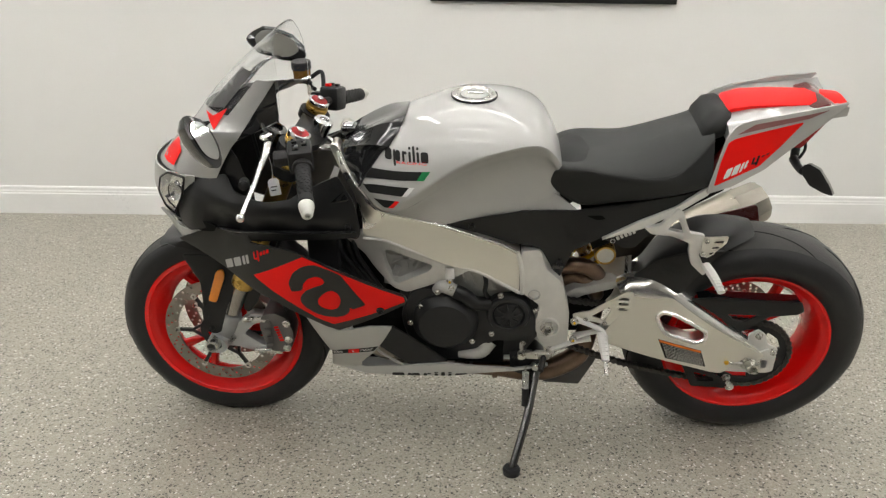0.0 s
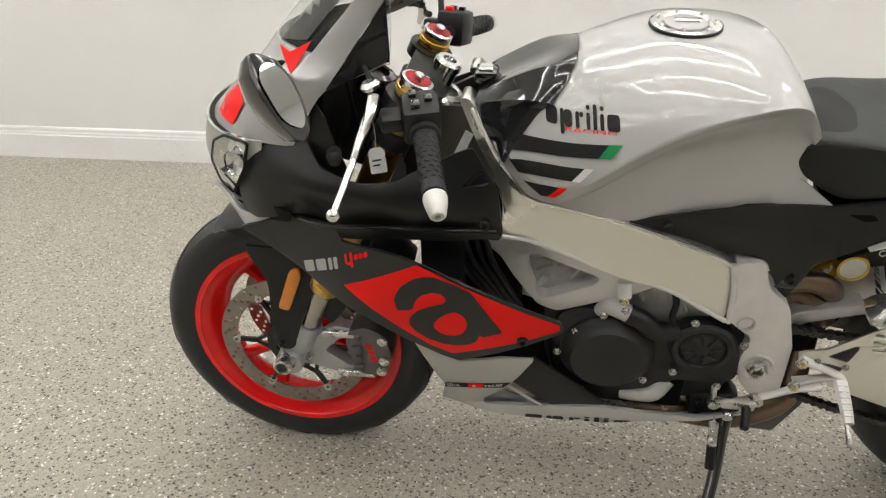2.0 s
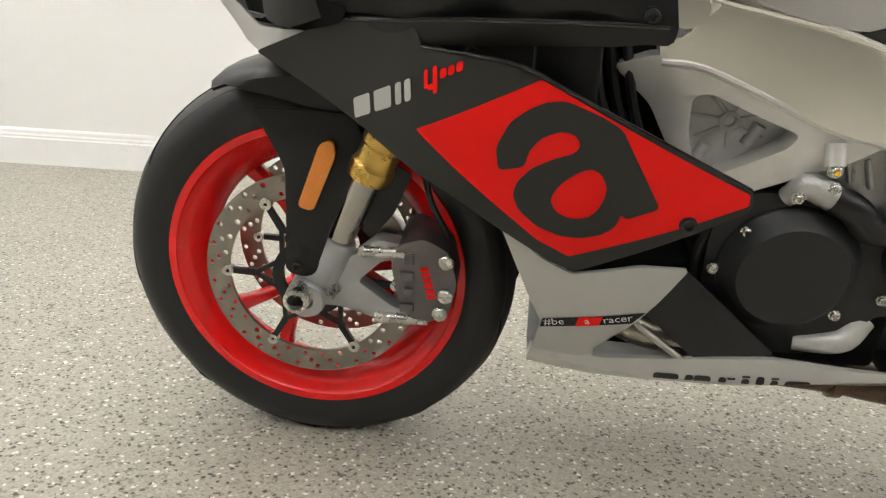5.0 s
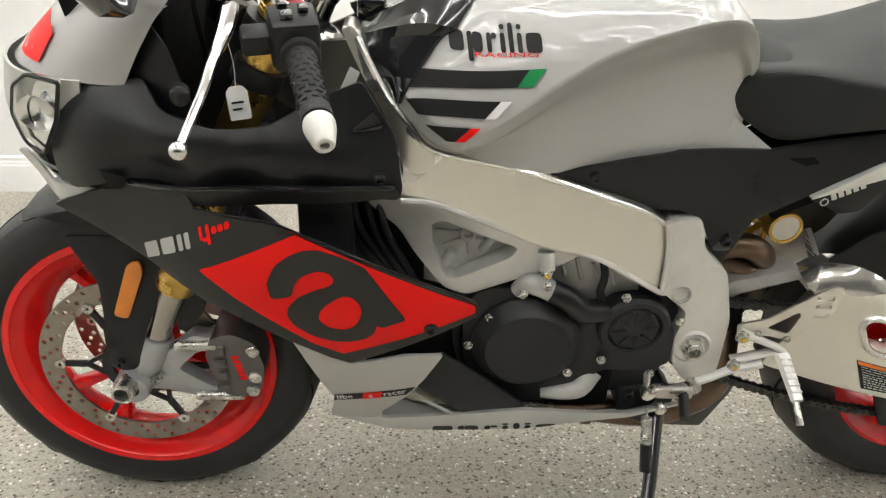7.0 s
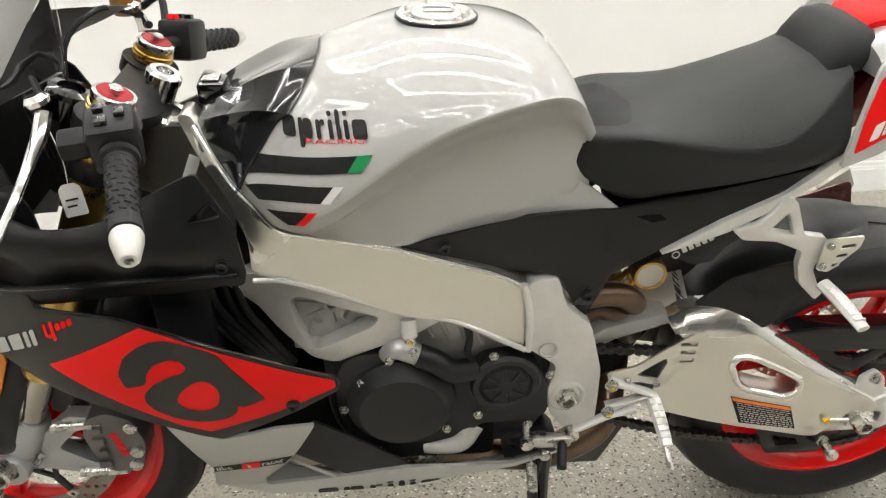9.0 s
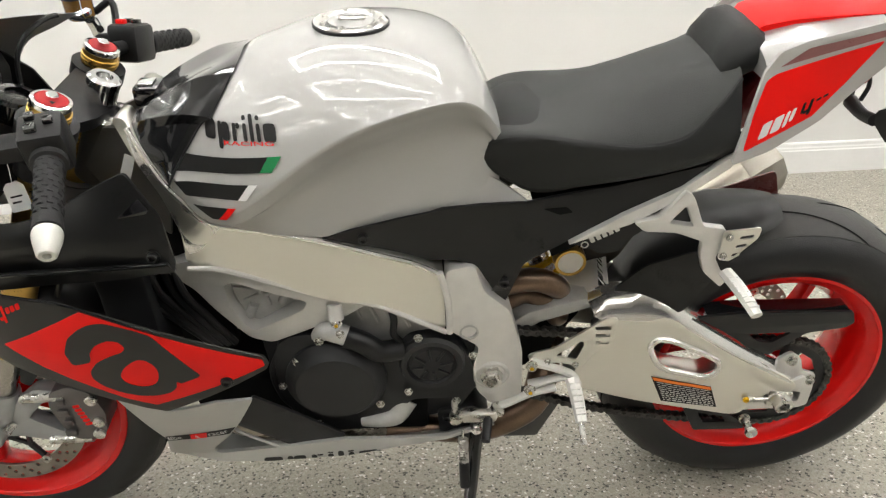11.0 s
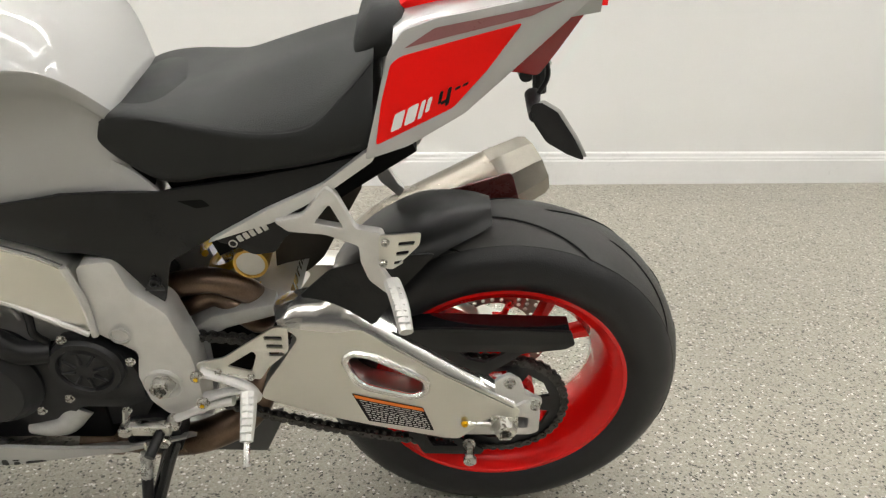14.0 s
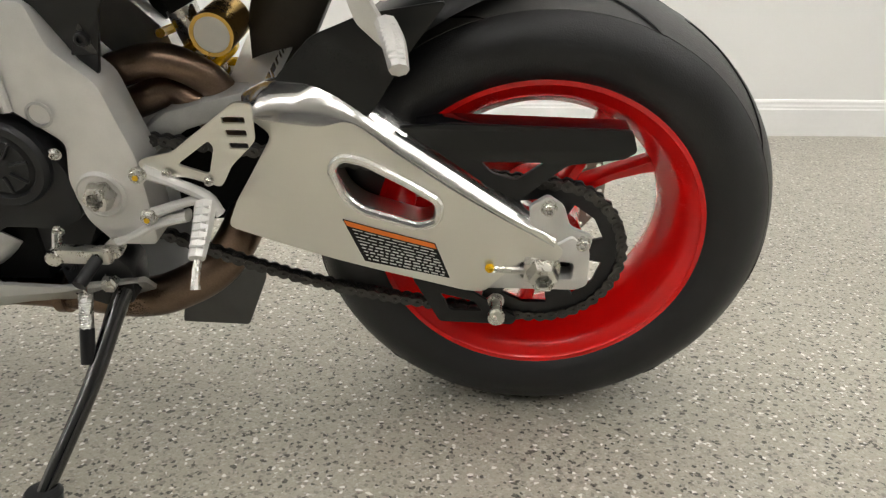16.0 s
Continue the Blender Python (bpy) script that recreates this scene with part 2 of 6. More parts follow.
def skin(outline, f, thick=0.004, step=0.03, holes=(), bevel=0.0, mirror=False):
    """A panel with the outline in side view (u, w), lying on the surface v = f(u, w), thick towards the middle."""
    if not callable(f):
        v0 = f
        f = lambda u, w: v0
    from_poly = [[Vector((u, w, 0)) for u, w in poly] for poly in (outline, *holes)]
    flat = [v for poly in from_poly for v in poly]
    bm = bmesh.new()
    vs = [bm.verts.new((v.x, 0, v.y)) for v in flat]
    for tri in tessellate_polygon(from_poly):
        try:
            bm.faces.new([vs[i] for i in tri])
        except ValueError:
            pass
    if step:
        for axis in (0, 2):
            lo, hi = min(v.co[axis] for v in bm.verts), max(v.co[axis] for v in bm.verts)
            for k in range(math.ceil(lo / step), math.floor(hi / step) + 1):
                at, no = [0, 0, 0], [0, 0, 0]
                at[axis], no[axis] = k * step + 0.0003, 1
                bmesh.ops.bisect_plane(bm, geom=bm.verts[:] + bm.edges[:] + bm.faces[:], plane_co=at, plane_no=no, dist=1e-6)
    bmesh.ops.recalc_face_normals(bm, faces=bm.faces)
    for v in bm.verts:
        v.co.y = f(v.co.x, v.co.z)
    front = list(bm.faces)
    back = bmesh.ops.extrude_face_region(bm, geom=front, use_keep_orig=True)
    for g in back["geom"]:
        if isinstance(g, bmesh.types.BMVert):
            g.co.y += thick
    if bevel:
        bm.normal_update()
        edges = [e for e in bm.edges if len(e.link_faces) == 2 and abs(e.link_faces[0].normal.dot(e.link_faces[1].normal)) < 0.5]
        bmesh.ops.recalc_face_normals(bm, faces=bm.faces)
        bmesh.ops.bevel(bm, geom=edges, offset=bevel, segments=2, profile=0.5, affect="EDGES", clamp_overlap=True)
    if mirror:
        for v in bm.verts:
            v.co.y = -v.co.y
    return bm


def lathe(profile, centre=(0, 0, 0), seg=48, closed=False, axis=(0, 1, 0), arc=360.0, bm=None):
    """Turns a profile of (radius, along) about an axis through the centre."""
    bm = bm or bmesh.new()
    q = Vector((0, 0, 1)).rotation_difference(Vector(axis).normalized()).to_matrix()
    rings = []
    n = seg if arc >= 360 else seg + 1
    for i in range(n):
        a = radians(arc) * i / seg
        rings.append([bm.verts.new(Vector(centre) + q @ Vector((r * math.cos(a), r * math.sin(a), z))) for r, z in profile])
    for i in range(seg):
        A, B = rings[i], rings[(i + 1) % n]
        for j in range(len(profile) if closed else len(profile) - 1):
            k = (j + 1) % len(profile)
            try:
                bm.faces.new((A[j], A[k], B[k], B[j]))
            except ValueError:
                pass
    bmesh.ops.remove_doubles(bm, verts=bm.verts[:], dist=1e-5)
    return bm


def tube(path, radius, seg=12, smooth=5, closed=False, bm=None, flat=1.0):
    """A round bar along a path; radius may change from point to point."""
    bm = bm or bmesh.new()
    rad = radius if isinstance(radius, (list, tuple)) else [radius] * len(path)
    pts = [(*p, r) for p, r in zip(path, rad)]
    if smooth:
        pts = spline(pts, smooth, closed)
    pts = [np.array(p, float) for p in pts]
    n = len(pts)
    rings = []
    ref = Vector((0, 0, 1))
    for i in range(n):
        a = pts[(i - 1) % n] if closed or i else pts[0]
        b = pts[(i + 1) % n] if closed or i < n - 1 else pts[-1]
        d = Vector(b[:3] - a[:3]).normalized()
        side = d.cross(ref)
        if side.length < 1e-3:
            side = d.cross(Vector((1, 0, 0)))
        side.normalize()
        ref = side.cross(d).normalized()
        rings.append([bm.verts.new(Vector(pts[i][:3]) + float(pts[i][3]) * (side * math.cos(t) + ref * flat * math.sin(t))) for t in (2 * math.pi * k / seg for k in range(seg))])
    for i in range(n if closed else n - 1):
        A, B = rings[i], rings[(i + 1) % n]
        for k in range(seg):
            bm.faces.new((A[k], A[(k + 1) % seg], B[(k + 1) % seg], B[k]))
    if not closed:
        bm.faces.new(rings[0][::-1])
        bm.faces.new(rings[-1])
    return bm


def loft(rings, closed=True, caps=True):
    bm = bmesh.new()
    vs = [[bm.verts.new(p) for p in ring] for ring in rings]
    n = len(vs[0])
    for A, B in zip(vs, vs[1:]):
        for k in range(n if closed else n - 1):
            bm.faces.new((A[k], A[(k + 1) % n], B[(k + 1) % n], B[k]))
    if caps and closed:
        bm.faces.new(vs[0][::-1])
        bm.faces.new(vs[-1])
    return bm


def box(lo, hi, bevel=0.002, bm=None, m=None):
    bm2 = bmesh.new()
    bmesh.ops.create_cube(bm2, size=1)
    for v in bm2.verts:
        v.co = Vector([(a + b) / 2 + c * (b - a) for a, b, c in zip(lo, hi, v.co)])
    if bevel:
        bmesh.ops.bevel(bm2, geom=bm2.edges[:], offset=bevel, segments=2, affect="EDGES", profile=0.5)
    if m:
        bm2.transform(m)
    if bm is None:
        return bm2
    return join(bm, bm2)


def join(bm, other):
    me = bpy.data.meshes.new("tmp")
    other.to_mesh(me)
    other.free()
    bm.from_mesh(me)
    bpy.data.meshes.remove(me)
    return bm


def bvh(bm):
    return BVHTree.FromBMesh(bm)


def on(tree, lift=0.0008):
    """The left-hand surface of a body as v(u, w)."""
    last = [-0.15]

    def f(u, w):
        hit = tree.ray_cast(Vector((u, -1, w)), Vector((0, 1, 0)))[0]
        if hit:
            last[0] = hit.y
        return last[0] - lift
    return f


def bars(name, word, origin, size, angle, slant, f, material, parent, label="", tall=1.0):
    """A wordmark as plain upright blocks: each mark is (advance, width, bottom, top) in units of its size."""
    ca, sa = math.cos(radians(angle)), math.sin(radians(angle))
    for adv, wid, lo, hi in word:
        quad = []
        for x, y in ((adv, lo), (adv + wid, lo), (adv + wid, hi), (adv, hi)):
            x, y = x + slant * y, y * tall
            quad.append((origin[0] + size * (x * ca - y * sa), origin[1] + size * (x * sa + y * ca)))
        part(name, skin(rounded(quad, size * 0.10, 2), f, 0.0006, 0.008), material, parent, label)


MARK_WORD = [(0, 0.42, 0, 0.6), (0.52, 0.14, -0.3, 0.6), (0.66, 0.28, 0, 0.6), (1.06, 0.13, 0, 0.6), (1.19, 0.14, 0.42, 0.6), (1.43, 0.13, 0, 0.6), (1.43, 0.13, 0.7, 0.85), (1.66, 0.13, 0, 0.9), (1.89, 0.13, 0, 0.6), (1.89, 0.13, 0.7, 0.85), (2.12, 0.42, 0, 0.6)]
MODEL_WORD = [(0, 0.5, 0, 1), (0.62, 0.5, 0, 1), (1.24, 0.2, 0, 1), (1.54, 0.2, 0.2, 1)]


# ---- room ----
def room():
    bm = box((-5.5, -6.5, -0.12), (6.5, 4.25, 0.0), 0)
    tagged(part("floor", bm, M_FLOOR, None), "speckled grey and beige resin flake floor, slightly glossy", "floor", kind="structure")
    bm = box((-5.5, -6.5, 3.0), (6.5, 4.25, 3.1), 0)
    tagged(part("ceiling", bm, M_CEIL, None), "plain white painted ceiling", "ceiling", kind="structure")
    for name, lo, hi in (("wall_north", (-5.5, 4.12, 0), (6.5, 4.25, 3.0)), ("wall_south", (-5.5, -6.5, 0), (6.5, -6.4, 3.0)),
                         ("wall_west", (-5.5, -6.4, 0), (-5.4, 4.12, 3.0)), ("wall_east", (6.4, -6.4, 0), (6.5, 4.12, 3.0))):
        # the unseen south wall is dark to give metals and blacks contrast
        tagged(part(name, box(lo, hi, 0), M_DARKWALL if name == "wall_south" else M_WALL, None), "unseen dark wall added to darken reflections and fill light" if name == "wall_south" else "smooth white painted showroom wall", "wall", kind="structure")
    # moulded baseboard with a stepped, rounded cap
    prof = [(0, 0.0), (0.016, 0.0), (0.016, 0.112), (0.013, 0.118), (0.013, 0.126), (0.010, 0.134), (0.010, 0.146), (0.006, 0.153), (0, 0.155)]
    rings = [[(x, 4.12 - d, z) for d, z in prof] for x in (-5.4, 6.4)]
    tagged(part("baseboard", loft(rings), M_TRIM, None, sharp=20), "white gloss moulded baseboard along the wall", "baseboard", kind="structure")


def wall_sign():
    root = tagged(new("wall_sign"), "black framed board hung on the white wall", "sign")
    root.matrix_basis = pose(0.70, 4.12, 1.16)
    part("board", box((-0.60, -0.018, 0.015), (0.60, -0.004, 0.65), 0.002), M_GLOSS, root)
    for lo, hi in (((-0.63, -0.03, 0), (0.63, -0.001, 0.03)), ((-0.63, -0.03, 0.64), (0.63, -0.001, 0.67)), ((-0.63, -0.03, 0.0305), (-0.60, -0.001, 0.6395)), ((0.60, -0.03, 0.0305), (0.63, -0.001, 0.6395))):
        part("frame_rail", box(lo, hi, 0.003), M_INK, root)


def ceiling_light(x, y, first=[None]):
    """A slim rectangular loop of light tube hung under the ceiling."""
    if first[0]:
        return copy_thing(first[0], pose(x, y, 3.0))
    root = tagged(new("ceiling_light"), "slim white rectangular loop light under the ceiling", "ceiling light", "ceiling lights")
    root.matrix_basis = pose(x, y, 3.0)
    L, W = 1.3, 0.42
    for lo, hi in (((-L, -W, -0.03), (L, -W + 0.07, 0)), ((-L, W - 0.07, -0.03), (L, W, 0)), ((-L, -W + 0.071, -0.03), (-L + 0.07, W - 0.071, 0)), ((L - 0.07, -W + 0.071, -0.03), (L, W - 0.071, 0))):
        part("housing", box(lo, hi, 0.003), M_WHITEMETAL, root)
        part("diffuser", box((lo[0] + 0.008, lo[1] + 0.008, -0.045), (hi[0] - 0.008, hi[1] - 0.008, -0.031), 0.003), M_LAMP, root, "lit white diffuser")
    first[0] = root
    return root


room()
wall_sign()
for lx in (-3.3, 0.2, 3.7):
    for ly in (-0.7, 1.2, 3.0):
        ceiling_light(lx, ly)

# ---- motorcycle: u runs to the tail, v to its right, w up, in the leaning frame of the machine ----
bike = tagged(new("motorcycle"), "silver, black and red sport motorcycle leaning on its side stand", "motorcycle")
bike.matrix_basis = Matrix.Translation((0.2, 2.124, 0)) @ pose(0, 0, 0, 0, 0, -4.5) @ pose(0, 0, 0, 13, 0, 0)
BIKE = bike.matrix_basis.copy()
REAR, FRONT = (0.772, 0.026, 0.322), (-0.671, -0.022, 0.310)
BOLTS = {}


def bolt(u, v, w, r=0.006, material=None, parent=None, axis=(0, -1, 0), name="bolt"):
    """A socket-head screw: a flanged, chamfered head with a hex recess."""
    material = material or M_STEEL
    key = (round(r, 4), material.name)
    if key not in BOLTS:
        bm = lathe([(0, 0), (1.25 * r, 0), (1.25 * r, 0.25 * r), (r, 0.3 * r), (r, 0.9 * r), (0.85 * r, 1.05 * r), (0.55 * r, 1.05 * r), (0.5 * r, 0.5 * r), (0, 0.5 * r)], seg=12, axis=(0, 0, 1))
        bmesh.ops.recalc_face_normals(bm, faces=bm.faces)
        BOLTS[key] = bpy.data.meshes.new("bolt")
        bm.to_mesh(BOLTS[key])
        bm.free()
    ob = put(name, BOLTS[key], material, parent or bike)
    ob.matrix_basis = Matrix.Translation((u, v, w)) @ Vector((0, 0, 1)).rotation_difference(Vector(axis)).to_matrix().to_4x4()
    return ob


# wheels
def wheel(name, centre, R, half, rim_r, rim_half, spokes, hub, tip):
    root = new(name)
    root.parent = bike
    root.matrix_basis = Matrix.Translation(centre) @ pose(0, 0, 0, tip)
    # tyre: bead, sidewall, rounded crown; the patch under load is pressed flat on the floor
    prof = []
    for k in range(25):
        a = math.pi * (k / 24 - 0.5)
        s = math.sin(a)
        c = math.cos(a)
        r = rim_r + 0.028 + (R - rim_r - 0.028) * c ** 0.9
        prof.append((r, half * (abs(s) ** 0.92) * (1 if s > 0 else -1)))
    prof = [(rim_r - 0.006, -rim_half + 0.006), (rim_r + 0.008, -half * 0.9), *prof, (rim_r + 0.008, half * 0.9), (rim_r - 0.006, rim_half - 0.006)]
    bm = lathe(prof, seg=96)
    place = BIKE @ root.matrix_basis
    inv = place.inverted()
    for v in bm.verts:
        p = place @ v.co
        if p.z < 0.0005:
            p.z = 0.0005
            v.co = inv @ p
    tyre = part("tyre", bm, M_TYRE, root, "black road tyre with shallow grooves")
    band = [(r + 0.0006, a) for r, a in prof if abs(a) < half * 0.80 and r > rim_r + 0.03]
    bm = lathe(band + [(r - 0.0025, a) for r, a in band[::-1]], seg=96, closed=True)
    for v in bm.verts:
        p = place @ v.co
        if p.z < 0.0002:
            p.z = 0.0002
            v.co = inv @ p
    part("tread", bm, M_TREAD, tyre, "scuffed grey tread")
    # rim: flanged barrel with a thick lip
    h, rr = rim_half, rim_r
    outer = [(rr + 0.004, -h), (rr + 0.006, -h + 0.004), (rr - 0.004, -h + 0.008), (rr - 0.012, -h * 0.72), (rr - 0.03, -h * 0.35), (rr - 0.034, 0), (rr - 0.03, h * 0.35), (rr - 0.012, h * 0.72), (rr - 0.004, h - 0.008), (rr + 0.006, h - 0.004), (rr + 0.004, h)]
    inner = [(r - 0.007 - (0.009 if 0 < i < 10 else 0.004), a) for i, (r, a) in enumerate(outer)]
    part("rim", lathe(outer + inner[::-1], seg=96, closed=True), M_RIM, root, "gloss red alloy rim", sharp=50)
    # split spokes: pairs that fork from the hub towards the rim
    ri = rr - 0.045
    for ang in spokes:
        bm = bmesh.new()
        for da in (-18, 18):
            A, B = radians(ang + da * 0.35), radians(ang + da)
            rings = []
            for t in (0, 0.15, 0.5, 0.8, 0.93, 1.0):
                a = A + (B - A) * t
                r = hub * 0.8 + (ri + 0.006 - hub * 0.8) * t
                w2 = 0.013 - 0.005 * math.sin(math.pi * min(1, t * 1.05)) + (0.012 if t == 1 else 0)
                d2 = 0.020 - 0.006 * t + (0.012 if t == 1 else 0)
                c = np.array((r * math.cos(a), r * math.sin(a)))
                n = np.array((-math.sin(a), math.cos(a)))
                rings.append([((c + n * w2 * x)[0], y * d2, (c + n * w2 * x)[1]) for x, y in ((-1, -0.6), (-0.6, -1), (0.6, -1), (1, -0.6), (1, 0.6), (0.6, 1), (-0.6, 1), (-1, 0.6))])
            join(bm, loft(rings))
        part("spoke", bm, M_RIM, root, sharp=40)
    part("hub", lathe([(0.02, -0.06), (hub * 0.8, -0.06), (hub * 0.85, -0.045), (hub, -0.02), (hub, 0.02), (hub * 0.85, 0.045), (hub * 0.8, 0.06), (0.02, 0.06)], seg=32, closed=True), M_RIM, root)
    return root


front_wheel = wheel("front_wheel", FRONT, 0.300, 0.059, 0.222, 0.054, (110, 230, 350), 0.042, -5.5)
rear_wheel = wheel("rear_wheel", REAR, 0.321, 0.097, 0.222, 0.079, (44, 164, 284), 0.062, -0.8)


def tread_groove(parent, R, half, rim_r, a0, a1, s0, s1, wd=0.006):
    """A fine sweeping groove, as a dark inlay on the crown."""
    bm = bmesh.new()
    n = 16
    pts = []
    for k in range(n + 1):
        t = k / n
        s = s0 + (s1 - s0) * t ** 1.5
        a = radians(a0 + (a1 - a0) * t)
        c = math.cos(math.asin(s))
        r = rim_r + 0.028 + (R - rim_r - 0.028) * c ** 0.9 + 0.0011
        pts.append((r * math.cos(a), half * (abs(s) ** 0.92) * (1 if s > 0 else -1), r * math.sin(a)))
    join(bm, tube(pts, [0.0006] + [wd / 2] * (n - 1) + [0.0006], 6, 0, flat=0.3))
    return part("groove", bm, M_DARK, parent)


for ob in list(rear_wheel.children):
    if ob.name.startswith("tyre"):
        for a in range(0, 360, 40):
            tread_groove(ob, 0.321, 0.097, 0.222, a + 20, a - 14, -0.12, -0.72)
            tread_groove(ob, 0.321, 0.097, 0.222, a, a - 34, 0.12, 0.72)
for ob in list(front_wheel.children):
    if ob.name.startswith("tyre"):
        for a in range(0, 360, 40):
            tread_groove(ob, 0.300, 0.059, 0.222, a, a + 30, -0.1, -0.75)
            tread_groove(ob, 0.300, 0.059, 0.222, a + 20, a + 50, 0.1, 0.75)


def disc(parent, v, ro, ri, carrier, bolts, hub, holes=True):
    """A drilled brake ring on a spidery carrier."""
    root = new("brake_disc")
    root.parent = parent
    root.matrix_basis = Matrix.Translation((0, v, 0))
    ring = [(ro * math.cos(a), ro * math.sin(a)) for a in (2 * math.pi * k / 96 for k in range(96))]
    inn = [(ri * math.cos(a), ri * math.sin(a)) for a in (-2 * math.pi * k / 72 for k in range(72))]
    drilled = []
    if holes:
        n = 30
        for k in range(n):
            for j in range(3):
                r = ri + (ro - ri) * (0.22 + 0.29 * j)
                a = 2 * math.pi * (k + 0.33 * j) / n
                if j == 1 and k % 3 == 0:
                    continue
                drilled.append([(r * math.cos(a) + 0.0042 * math.cos(-b), r * math.sin(a) + 0.0042 * math.sin(-b)) for b in (math.pi * 2 * q / 8 for q in range(8))])
    part("friction_ring", skin(ring, -0.0025, 0.005, 0, [inn] + drilled), M_DISC, root, "drilled steel brake ring")
    for k in range(bolts):
        a = 2 * math.pi * k / bolts
        tip = np.array((math.cos(a), math.sin(a))) * (ri + 0.004)
        n = np.array((-math.sin(a), math.cos(a)))
        inner = 0.66 * tip
        arms = bmesh.new()
        for da in (-0.5, 0.5):
            base = np.array((math.cos(a + da), math.sin(a + da))) * (hub - 0.004)
            d = (inner - base) / np.linalg.norm(inner - base)
            q = np.array((-d[1], d[0])) * 0.0034
            join(arms, skin([tuple(base - q), tuple(inner + d * 0.004 - q), tuple(inner + d * 0.004 + q), tuple(base + q)], -0.004, 0.006, 0))
        join(arms, skin([tuple(inner - n * 0.005), tuple(tip - n * 0.004), tuple(tip + n * 0.004), tuple(inner + n * 0.005)], -0.0045, 0.007, 0))
        part("carrier_arm", arms, carrier, root, "black forked carrier arm")
    part("carrier_ring", lathe([(hub - 0.012, -0.005), (hub + 0.004, -0.005), (hub + 0.004, 0.004), (hub - 0.012, 0.004)], seg=40, closed=True), carrier, root)
    for k in range(bolts):
        a = 2 * math.pi * k / bolts
        b = lathe([(0.003, -0.007), (0.0085, -0.007), (0.0085, 0.004), (0.003, 0.004)], ((ri + 0.002) * math.cos(a), 0, (ri + 0.002) * math.sin(a)), 14, True)
        part("disc_button", b, M_STEEL, root)
    return root


disc(front_wheel, -0.066, 0.160, 0.125, M_COVER, 6, 0.055)
disc(front_wheel, 0.066, 0.160, 0.125, M_COVER, 6, 0.055)
disc(rear_wheel, 0.075, 0.110, 0.075, M_RIM, 5, 0.045)
bm = lathe([(0.012, -0.15), (0.018, -0.148), (0.018, 0.148), (0.012, 0.15)], seg=24, closed=True)
part("front_axle", bm, M_STEEL, front_wheel)


# fork
def leg(side):
    s = side
    root = new("fork_leg")
    root.parent = bike
    d = (Vector((-0.382, 0, 0.927)) - Vector((-0.662, 0, 0.318))).normalized()
    base = Vector((-0.660, s * 0.104, 0.318))

    def at(k):
        return tuple(base + d * k)
    part("lower_tube", tube([at(0.02), at(0.25)], 0.0215, 24, 0), M_FORKTUBE, root, "dark chromed fork tube")
    part("gold_sleeve", lathe([(0.0215, 0), (0.030, 0.002), (0.031, 0.008), (0.031, 0.022), (0.029, 0.026), (0.0275, 0.030), (0.0275, 0.05), (0.030, 0.054), (0.030, 0.066), (0.0265, 0.07), (0.0265, 0.42), (0.0, 0.42)], at(0.19), 32, axis=d), M_GOLD, root, "gold anodised upper fork tube", sharp=25)
    part("fork_cap", lathe([(0.0265, 0), (0.0265, 0.004), (0.0285, 0.005), (0.0285, 0.008), (0.0265, 0.009), (0.0285, 0.011), (0.0285, 0.014), (0.0265, 0.015), (0.0265, 0.022), (0.0, 0.022)], at(0.645), 32, axis=d), M_GOLD, root, sharp=25)
    part("adjuster_ring", lathe([(0.0265, 0.0), (0.0275, 0.003), (0.0265, 0.008), (0.022, 0.009), (0.021, 0.006), (0.0, 0.006)], at(0.6672), 16, axis=d), M_CHROME, root)
    part("adjuster_disc", lathe([(0.0205, 0.004), (0.0205, 0.0095), (0.0, 0.0095)], at(0.6672), 24, axis=d), mat("red_anodised", (0.45, 0.03, 0.035), 0.35, metal=0.9) if s < 0 else bpy.data.materials["red_anodised"], root, "red anodised adjuster")
    part("adjuster_knob", lathe([(0.009, 0.008), (0.009, 0.016), (0.007, 0.018), (0.0, 0.018)], at(0.6672), 6, axis=d), M_CHROME, root)
    # cast foot: sleeve, axle clamp and the arm that carries the caliper
    bm = tube([at(-0.01), at(0.03), at(0.075), at(0.088)], [0.022, 0.031, 0.030, 0.0255], 24, 2)
    join(bm, lathe([(0.013, -0.030), (0.027, -0.030), (0.029, -0.026), (0.029, 0.022), (0.013, 0.022)], (FRONT[0] + 0.004, s * 0.114, FRONT[2]), 28, True))
    arm = rounded([(-0.66, 0.35), (-0.60, 0.375), (-0.565, 0.405), (-0.513, 0.398), (-0.513, 0.38), (-0.56, 0.372), (-0.595, 0.335), (-0.545, 0.297), (-0.50, 0.290), (-0.50, 0.274), (-0.56, 0.272), (-0.62, 0.290), (-0.665, 0.290)], 0.008)
    join(bm, skin(arm, -0.118, 0.026, 0, bevel=0.004, mirror=s > 0))
    part("fork_foot", bm, M_FORKGREY, root, "grey cast fork foot", sharp=40)
    for u, w in ((-0.535, 0.389), (-0.515, 0.2815)):
        part("caliper_bolt", tube([(u - 0.055, s * 0.121, w - 0.002), (u + 0.022, s * 0.121, w + 0.001)], 0.0085, 14, 0), M_STEEL, root)
    part("axle_pinch_bolt", tube([(-0.632, s * 0.135, 0.318), (-0.625, s * 0.118, 0.322)], 0.008, 6, 0), M_STEEL, root)
    # caliper: ribbed radial body behind the disc edge
    cal = new("brake_caliper")
    cal.parent = bike
